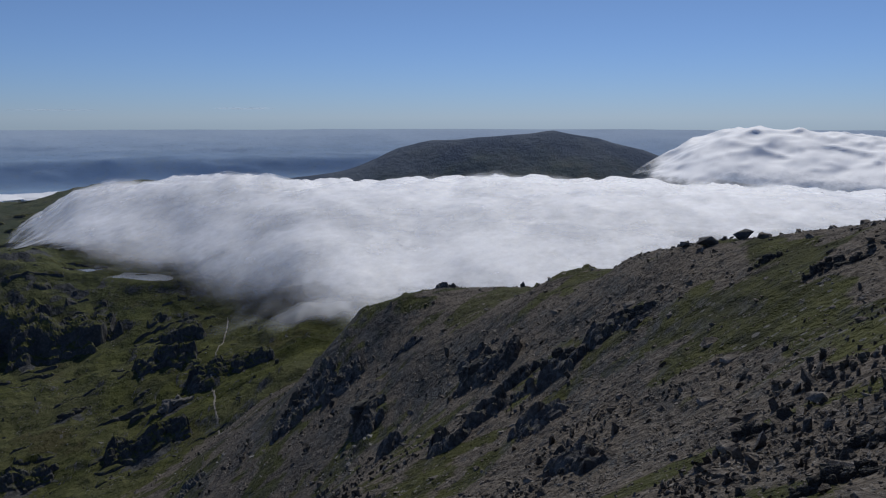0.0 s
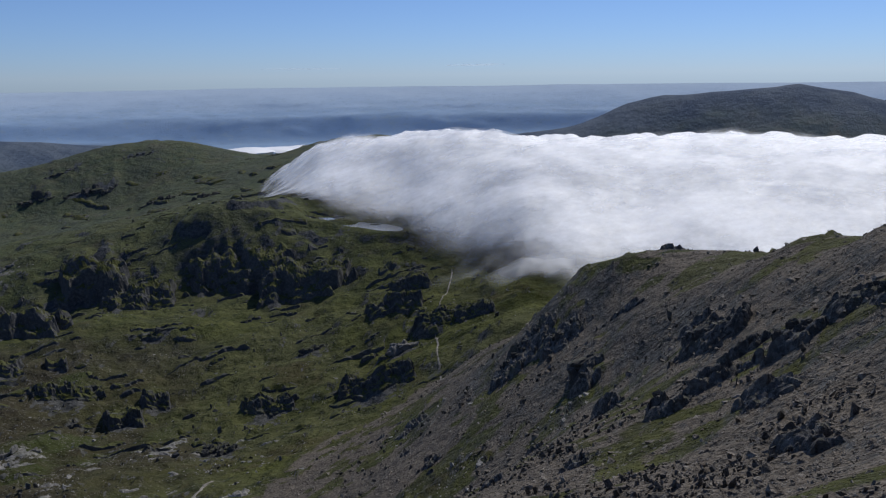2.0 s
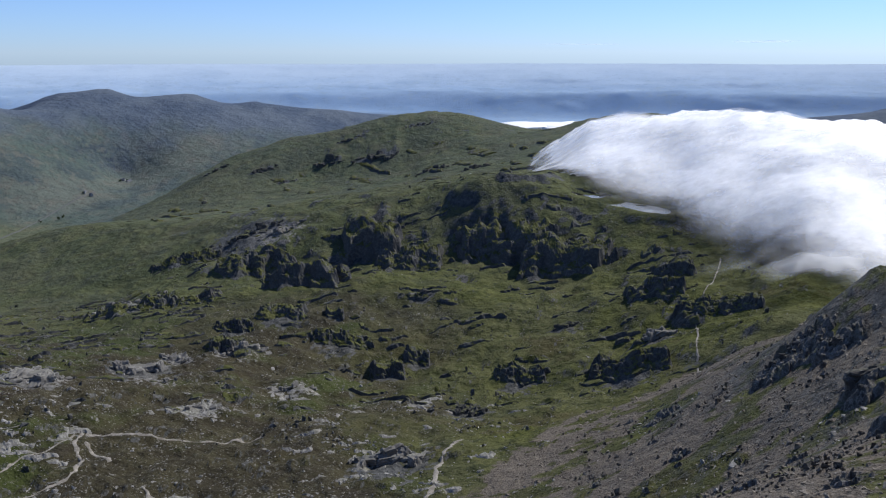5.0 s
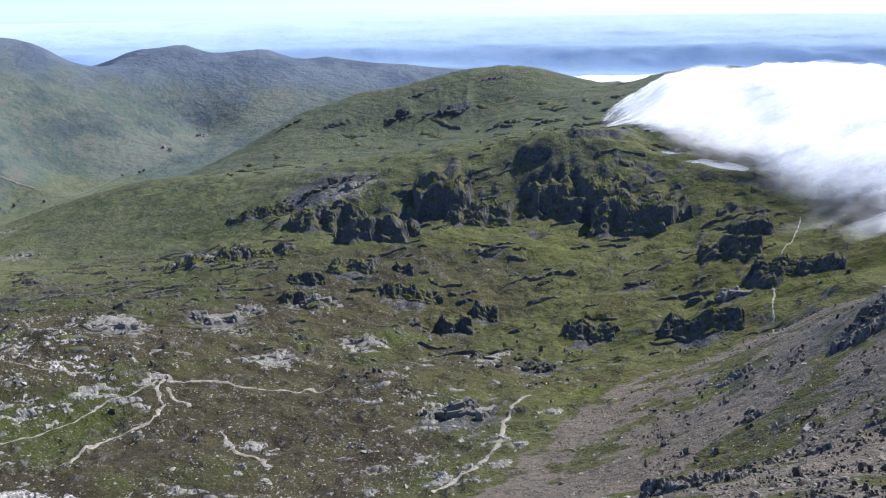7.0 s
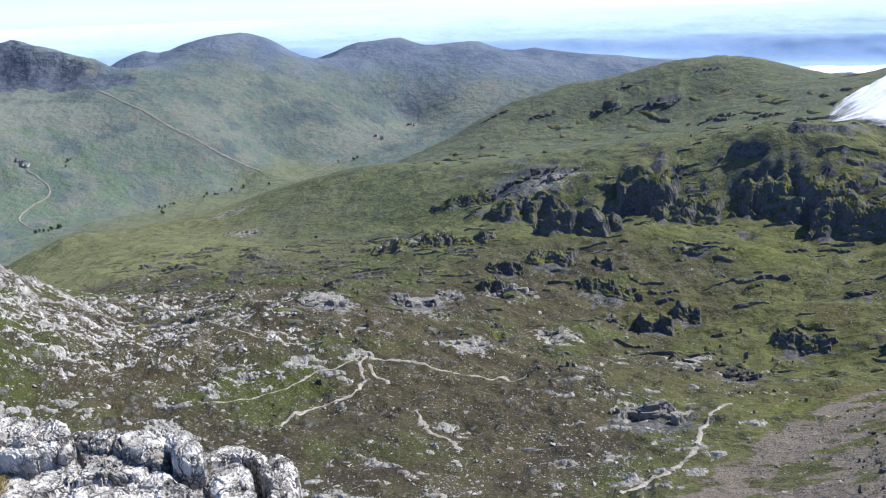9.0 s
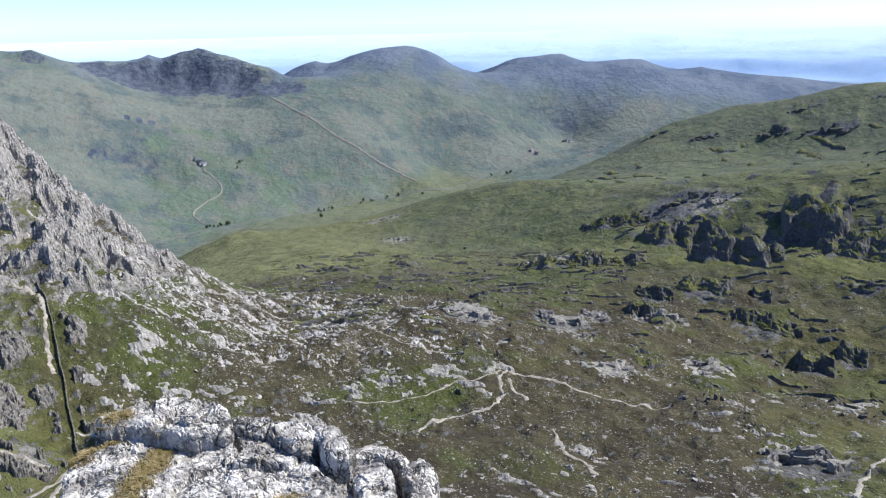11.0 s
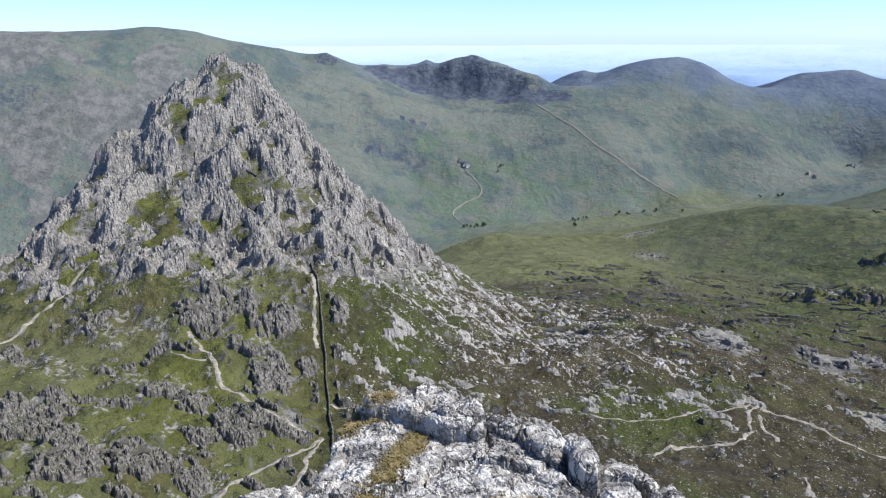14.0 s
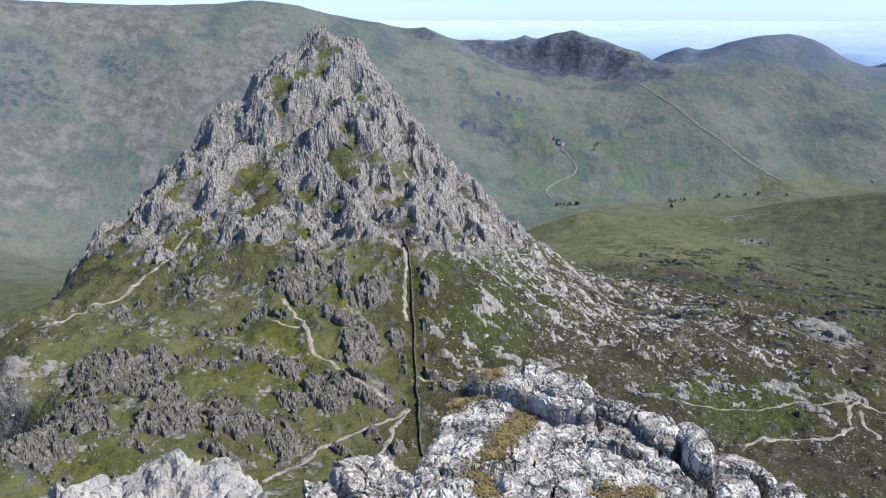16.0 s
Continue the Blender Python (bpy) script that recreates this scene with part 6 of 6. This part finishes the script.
def slab_block(name, ring, top, seed, parent, tilt=(0.0, 0.0), fine=0.011, deep=1.7, rough=1.0):
    """A jointed block of rock: a broken top with sheer sides, given by its outline ahead and to the left."""
    p = np.array(ring)
    f, l = np.meshgrid(np.arange(p[:, 0].min() - 0.1, p[:, 0].max() + 0.1, fine), np.arange(p[:, 1].min() - 0.1, p[:, 1].max() + 0.1, fine), indexing="ij")
    wf, wl = f + 0.014 * gnoise(f / 0.16, l / 0.16, seed) + 0.006 * gnoise(f / 0.03, l / 0.03, seed + 1), l + 0.014 * gnoise(f / 0.17, l / 0.17, seed + 2) + 0.006 * gnoise(f / 0.03, l / 0.03, seed + 3)
    chip = slabs_2d(f / 0.07, l / 0.07, seed + 9)[1]
    depth = ring_depth(wf, wl, ring) + 0.02 * (chip - 0.5)
    high = 0.03 * gnoise(f / 0.5, l / 0.5, seed + 4) + 0.01 * gnoise(f / 0.2, l / 0.2, seed + 5)
    u, v = 0.8 * wf + 0.6 * wl, -0.6 * wf + 0.8 * wl
    for across, along, amp, crack in ((0.26, 0.42, 0.03, 0.045), (0.11, 0.17, 0.022, 0.028), (0.05, 0.075, 0.008, 0.011), (0.024, 0.03, 0.003, 0.003)):
        wall, tag, pu, pv = slabs_2d(u / across + 0.3 * gnoise(u / across, v / along, seed + 6), v / along, seed + int(100 * across))
        open_joint = smooth(-0.2, 0.25, gnoise(u / (2 * across), v / (2 * along), seed + 7))
        high = high + rough * (amp * (tag - 0.5 + 1.1 * (tag * 7.3 % 1 - 0.5) * pu + 1.1 * (tag * 13.7 % 1 - 0.5) * pv) - 1.5 * crack * np.clip(1 - wall / 0.08, 0, 1) * open_joint)
    high = high - 0.025 * smooth(0.05, 0.0, depth) ** 2
    mid = p.mean(0)
    z = top + high + tilt[0] * (f - mid[0]) + tilt[1] * (l - mid[1]) - deep * np.clip(-depth / 0.05, 0, 1) ** 1.2
    keep = depth > -0.056
    rows, cols = f.shape
    idx = np.arange(rows * cols).reshape(rows, cols)
    quads = np.stack([idx[:-1, :-1], idx[1:, :-1], idx[1:, 1:], idx[:-1, 1:]], -1).reshape(-1, 4)
    quads = quads[keep.ravel()[quads].all(1)]
    used, quads = np.unique(quads, return_inverse=True)
    x, y, _ = ahead(f.ravel()[used], l.ravel()[used], 0)
    co = np.stack([x, y, z.ravel()[used]], -1)
    me = bpy.data.meshes.new(name)
    me.from_pydata(co.tolist(), [], quads.reshape(-1, 4).tolist())
    me.polygons.foreach_set("use_smooth", np.zeros(len(me.polygons), dtype=bool))
    me.materials.append(LICHEN)
    ob = new(name, me)
    ob.parent = parent
    BLOCK_TOPS.append(co)
    return ob


outcrop = new("summit_outcrop", None)
tagged(outcrop, "pale grey lichen-covered rock outcrop with deep cracks", "rock")
for k, (name, top, tilt, ring) in enumerate((
    ("top_slab", -2.17, (0.02, 0.0), [(4.68, 0.86), (4.81, 0.83), (4.92, 0.63), (4.96, 0.42), (4.91, 0.27), (4.79, 0.17), (4.59, 0.10), (4.40, 0.11), (4.43, 0.31), (4.53, 0.50), (4.64, 0.66), (4.64, 0.78)]),
    ("main_block", -2.28, (-0.01, 0.0), [(4.94, 0.87), (4.46, 0.96), (3.92, 1.02), (3.44, 1.01), (2.80, 0.94), (2.4, 0.8), (2.4, -0.3), (2.98, -0.43), (3.62, -0.44), (3.86, -0.41), (4.10, -0.34), (4.26, -0.20), (4.42, -0.06), (4.62, 0.09), (4.66, 0.32), (4.78, 0.51), (4.88, 0.68)]),
    ("ridge_block", -2.21, (0.0, 0.05), [(4.68, 0.12), (4.55, -0.16), (4.46, -0.36), (4.21, -0.36), (4.11, -0.3), (4.27, -0.17), (4.58, 0.1)]),
    ("knob_block", -2.2, (0.0, 0.0), [(4.37, -0.34), (4.44, -0.41), (4.30, -0.50), (4.12, -0.52), (3.96, -0.49), (3.97, -0.41), (4.07, -0.36)]),
    ("corner_block", -2.3, (-0.05, 0.0), [(4.09, -0.53), (4.06, -0.70), (3.96, -0.73), (3.70, -0.69), (3.42, -0.58), (3.3, -0.5), (3.68, -0.5), (3.87, -0.49)]),
    ("rear_block", -2.34, (0.0, 0.08), [(4.29, -0.55), (4.34, -0.67), (4.28, -0.79), (4.15, -0.86), (3.84, -0.83), (3.51, -0.76), (3.49, -0.7), (3.98, -0.79), (4.14, -0.76), (4.17, -0.56)]),
    ("fin_block", -2.42, (0.0, 0.2), [(4.17, -0.88), (4.21, -0.96), (4.02, -0.98), (3.68, -0.9), (3.67, -0.82)]),
    ("step_block", -2.36, (-0.1, 0.0), [(4.12, -0.36), (4.1, -0.48), (3.95, -0.52), (3.7, -0.51), (3.6, -0.4), (3.86, -0.38)]),
)):
    slab_block(name, ring, top, 11 + 3 * k, outcrop, tilt, 0.011 if name == "main_block" else 0.009, 1.9)
rock_block("loose_stone", ahead(4.56, 0.32, -2.2), (0.1, 0.09, 0.14), 20, 17, 18, 0.8, outcrop)

lower = new("lower_outcrop", None)
tagged(lower, "grey broken rock ridge below the summit", "rock")
rock_block("rock_mass", (-27.5, -10.5, -25.6), (11, 11, 16), 20, 21, 60, 0.8, lower, tilt=(8, 0), mat=SKIRT)
rock_block("rock_step", (-27.5, -4.0, -26.6), (7, 7, 15), 50, 22, 54, 0.8, lower, mat=SKIRT)
pin = new("pinnacle", None)
tagged(pin, "pale rock pinnacle with a dark cleft", "rock")
rock_block("rock_tower", (-14.2, -1.0, -11.5), (1.8, 1.5, 6), 30, 23, 56, 0.6, pin, power=7)
rock_block("rock_spike", (-14.0, -1.9, -11.8), (1.2, 0.9, 6), 10, 24, 44, 0.6, pin, power=7)


def tuft_patch(name, spots, seed, label):
    rs = random.Random(seed)
    tops = np.concatenate(BLOCK_TOPS)
    tops = tops[(np.hypot(tops[:, 0], tops[:, 1]) < 7) & (tops[:, 2] > -2.8)]
    vs, fs = [], []
    for f, l, z, spread, count in spots:
        for _ in range(count):
            ff, ll = f + rs.gauss(0, spread), l + rs.gauss(0, spread * 0.8)
            px, py, pz = ahead(ff, ll, z)
            under = np.hypot(tops[:, 0] - px, tops[:, 1] - py) < 0.025
            if not under.any():
                continue
            pz = float(np.median(tops[under, 2])) + 0.006
            a, h, w, bend = rs.uniform(0, 6.28), rs.uniform(0.002, 0.016), 0.003, rs.uniform(0.015, 0.05)
            cx, cy = math.cos(a), math.sin(a)
            o = len(vs)
            vs += [(px - cy * w, py + cx * w, pz - 0.05), (px + cy * w, py - cx * w, pz - 0.05), (px + cx * bend * 0.4 - cy * w, py + cy * bend * 0.4 + cx * w, pz + h * 0.7), (px + cx * bend * 0.4 + cy * w, py + cy * bend * 0.4 - cx * w, pz + h * 0.7), (px + cx * bend, py + cy * bend, pz + h)]
            fs += [(o, o + 1, o + 3, o + 2), (o + 2, o + 3, o + 4)]
    me = bpy.data.meshes.new(name)
    me.from_pydata(vs, [], fs)
    me.materials.append(STRAW)
    return tagged(new(name, me), label, "grass", kind="stuff")


tuft_patch("dry_grass", [(4.66, 0.88, 0, 0.045, 825), (4.68, 0.78, 0, 0.045, 825), (4.52, 0.91, 0, 0.041, 660), (4.74, 0.69, 0, 0.027, 275), (4.5, 0.48, 0, 0.036, 385), (4.39, 0.5, 0, 0.041, 550), (4.26, 0.54, 0, 0.041, 550), (4.1, 0.59, 0, 0.041, 660), (3.95, 0.63, 0, 0.036, 605), (3.8, 0.68, 0, 0.041, 550), (3.65, 0.63, 0, 0.036, 440), (3.7, 0.03, 0, 0.054, 440), (3.74, -0.13, 0, 0.045, 330), (3.5, 0.6, 0, 0.054, 330)], 4, "tufts of dry yellow grass in the cracks of the rock")


# ------------------------------------------------------------ the cloud bank
def make_cloud():
    """The bank that fills the ground beyond the shelf and spills over its edge."""
    yaw = np.arange(-45, 34.3, 0.3)
    edge_r = np.interp(yaw, [-45, -10, 0, 6, 9.5, 11, 17, 20, 23, 27, 31, 33], [690, 700, 700, 730, 760, 830, 950, 1060, 1090, 1130, 1350, 1420])
    crest_r = np.interp(yaw, [-45, 6, 12, 20, 23, 26, 31, 33], [1250, 1250, 1300, 1500, 1600, 1750, 1900, 1900])
    crest_up = np.interp(yaw, [-45, -25, -15, -10, 0, 6, 15, 17, 20, 22, 24, 26, 28.3, 33], [-4.6, -4.6, -4.4, -4.1, -4.4, -4.4, -4.05, -3.95, -4.1, -4.2, -4.5, -5.9, -7.4, -9.0])
    soft = lambda v: np.convolve(np.pad(v, 12, mode="edge"), np.ones(25) / 25, "valid")
    edge_r, crest_r = soft(edge_r), soft(crest_r)
    edge_z = np.interp(yaw, [-45, 0, 9, 20, 27, 31, 33], [-210, -215, -222, -214, -205, -215, -222])
    hug = ground_z(-edge_r * np.sin(np.radians(yaw)), edge_r * np.cos(np.radians(np.minimum(yaw, 33)))) + 1.5
    edge_z = soft(np.where(yaw > 6, hug, edge_z))
    top_z = crest_r * np.tan(np.radians(crest_up))
    s = np.concatenate([np.linspace(0, 0.5, 130), np.linspace(0.505, 1, 44)])
    S, A = np.meshgrid(s, yaw, indexing="ij")
    front = np.clip(S / 0.5, 0, 1)
    R = edge_r[None] + front * (crest_r - edge_r)[None] + np.clip(S - 0.5, 0, 1) * 2 * (2900 - crest_r)[None]
    lift = np.sin(front * math.pi / 2) ** 1.25
    Z = edge_z[None] + (top_z - edge_z)[None] * lift - np.clip(S - 0.5, 0, 1) ** 1.5 * 620
    X, Y = -R * np.sin(np.radians(A)), R * np.cos(np.radians(A))
    q = np.stack([X, Y, Z], -1).reshape(-1, 3)
    warp = np.stack([gnoise3(q / 300, 70), gnoise3(q / 300, 71), gnoise3(q / 300, 72)], -1) * 60
    puff = np.zeros(X.shape)
    crown = smooth(0.3, 0.49, S)
    for k, (size, amp, face) in enumerate(((360, 16, 0.5), (170, 13, 0.35), (80, 16, 0.12), (38, 8, 0.05), (18, 3, 0.0))):
        one = amp * (np.abs(gnoise3((q + warp) / size, 60 + k)) * 1.5 - 0.45)
        puff += one.reshape(X.shape) * (face + (1 - face) * crown)
    puff = puff * smooth(0.0, 0.22, S) * (0.4 + 0.6 * smooth(33, 22, A))
    toward = np.cos(front * math.pi / 2) * 0.8
    X, Y, Z = X - puff * toward * X / R, Y - puff * toward * Y / R, Z + puff * 0.75
    ragged = smooth(0.42, 0.2, S) + 1.6 * smooth(20, 28, A)
    dens = smooth(0.0, 0.22, S) * smooth(33, 22.5, A) ** 2.2 * 1.25
    clear_of = smooth(-1, 7, Z - ground_z(X, Y))
    dens = dens * (1 - (1 - clear_of) * smooth(7, 11, A))
    bank = new("cloud_bank", None)
    bank.location = (-200, 1500, -190)
    tagged(bank, "bright white cloud bank spilling over the ridge", "cloud")
    body = grid_mesh("body", X + 200, Y - 1500, Z + 190, False, (("thickness", dens), ("ragged", ragged)), CLOUD, True)
    body.parent = bank
    for k, (near, up, thin) in enumerate(((30, 4, 0.66), (90, 8, 0.42))):
        f = 1 - near / R * (1 - 0.9 * front)
        lift = up * smooth(0.0, 0.2, S) + 6
        keep = s < 0.52
        edge = smooth(0.0, 0.14, S) * smooth(0.5, 0.42, S) * smooth(34, 22, A) ** 1.8 * (1 - (1 - clear_of) * smooth(7, 11, A))
        ob = grid_mesh("veil", (X * f + 200)[keep][::2, ::2], (Y * f - 1500)[keep][::2, ::2], (Z + lift + 190)[keep][::2, ::2], False, (("thickness", (edge * thin)[keep][::2, ::2]), ("ragged", (0.9 * edge)[keep][::2, ::2])), CLOUD, True)
        ob.parent = bank


def mist_sheet(yaw_a, yaw_b, r_a, r_b, up, thick, seed, label):
    """A thin torn sheet of mist over the ground, fading out towards its rim."""
    u, v = np.meshgrid(np.linspace(0, 1, 40), np.linspace(0, 1, 70), indexing="ij")
    yaw, r = np.radians(yaw_a + (yaw_b - yaw_a) * v), r_a + (r_b - r_a) * u
    x, y = -r * np.sin(yaw), r * np.cos(yaw)
    z = ground_z(x, y)
    for _ in range(12):
        z = np.maximum(z, 0.25 * (np.roll(z, 1, 0) + np.roll(z, -1, 0) + np.roll(z, 1, 1) + np.roll(z, -1, 1)))
    z = z + up + 5 * gnoise(x / 50, y / 50, seed) + 2 * gnoise(x / 18, y / 18, seed + 1)
    rim = smooth(0, 0.4, u) * smooth(1, 0.6, u) * smooth(0, 0.35, v) * smooth(1, 0.65, v)
    torn = smooth(-0.6, 0.7, gnoise(x / 70, y / 110, seed + 2) + 0.35 * gnoise(x / 24, y / 40, seed + 3))
    ob = grid_mesh("mist_sheet", x, y, z, False, (("thickness", rim * torn * thick * smooth(0, 16, z - ground_z(x, y))), ("ragged", 0.12 * rim)), VEIL, True)
    tagged(ob, label, "mist")


def cloud_lump(name, yaw, r, z, wide, deep, tall, seed, label, thick=1.5, lobes=5, mat=None):
    """A heap of cloud: lobes of a swollen, puffed surface."""
    rs = np.random.RandomState(seed)
    root = new(name, None)
    a = radians(yaw)
    root.matrix_basis = pose(-r * math.sin(a), r * math.cos(a), z, 0, 0, yaw)
    tagged(root, label, "cloud")
    for k in range(lobes):
        u = np.linspace(0.02, math.pi - 0.02, 32)
        w = np.linspace(0, 2 * math.pi, 60, endpoint=False)
        U, W = np.meshgrid(u, w, indexing="ij")
        d = np.stack([np.sin(U) * np.cos(W), np.sin(U) * np.sin(W), np.cos(U)], -1).reshape(-1, 3)
        q = d * 2.2 + seed * 3 + k * 7
        p = 1 + 0.13 * gnoise3(q * 0.7, seed) + 0.05 * (np.abs(gnoise3(q * 1.6, seed + 1)) * 2 - 0.5) + 0.03 * (np.abs(gnoise3(q * 3.6, seed + 2)) * 2 - 0.5)
        f = (k + 0.5) / lobes - 0.5
        size = np.array((wide / lobes * 1.0, deep * 0.5, tall * 0.5 * rs.uniform(0.7, 1.05)))
        v = d * p[:, None] * size + (f * wide, rs.uniform(-0.2, 0.2) * deep, rs.uniform(-0.15, 0.1) * tall)
        v = v.reshape(32, 60, 3)
        ob = grid_mesh("billow", v[..., 0], v[..., 1], v[..., 2], True, (("thickness", np.full((32, 60), thick)), ("ragged", np.full((32, 60), 0.3))), mat or CLOUD)
        ob.parent = root


def cloud_roll():
    """The second, higher roll of cloud that comes round the far mountain."""
    yaw = np.arange(-47, -12.5, 0.2)
    up = np.interp(yaw, [-47, -28, -23, -20.5, -18.5, -16.5, -15, -13.5, -12.5], [-1.5, -1.4, -0.9, -0.75, -1.0, -1.6, -2.3, -3.0, -3.6])
    s = np.linspace(0, 1, 90)
    S, A = np.meshgrid(s, yaw, indexing="ij")
    front = np.clip(S / 0.6, 0, 1)
    R = 2450 + 520 * front + 700 * np.clip(S - 0.6, 0, 1)
    top = 2970 * np.tan(np.radians(up))
    Z = -238 + (top + 238)[None] * np.sin(front * math.pi / 2) ** 1.1 - np.clip(S - 0.6, 0, 1) ** 1.5 * 300
    X, Y = -R * np.sin(np.radians(A)), R * np.cos(np.radians(A))
    q = np.stack([X, Y, Z], -1).reshape(-1, 3)
    puff = np.zeros(X.shape)
    for k, (size, amp) in enumerate(((420, 34), (190, 26), (90, 15), (45, 7))):
        puff += (amp * (0.6 - np.abs(gnoise3(q / size, 64 + k)) * 1.7)).reshape(X.shape)
    Z = Z + puff * smooth(0.05, 0.45, S) * 0.55
    X, Y = X - puff * 0.5 * X / R, Y - puff * 0.5 * Y / R
    dens = smooth(0.0, 0.3, S) * smooth(-12.5, -16.5, A) * 1.3
    roll = new("cloud_heap", None)
    roll.location = (1100, 2750, -150)
    tagged(roll, "tall white cloud heap beyond the bank", "cloud")
    ob = grid_mesh("body", X - 1100, Y - 2750, Z + 150, False, (("thickness", dens), ("ragged", 0.9 * smooth(0.5, 0.1, S) + smooth(-18, -13, A))), CLOUD, True)
    ob.parent = roll


make_cloud()
cloud_roll()
cloud_lump("valley_mist", 26.5, 3150, -268, 330, 200, 34, 33, "strip of white mist lying in a far valley", 1.4, 3)
cloud_lump("cloud_wisp", 13.2, 4700, 52, 240, 60, 14, 35, "thin wisp of cloud low in the sky", 0.12, 3, WISP)
cloud_lump("cloud_wisp", 24.8, 4700, 40, 330, 60, 10, 36, "thin wisp of cloud low in the sky", 0.08, 3, WISP)
mist_sheet(8, 20, 700, 1000, 18, 0.42, 43, "thin torn mist drifting over the crags")
mist_sheet(3, 14, 640, 900, 22, 0.5, 63, "thin torn mist drifting over the crags")
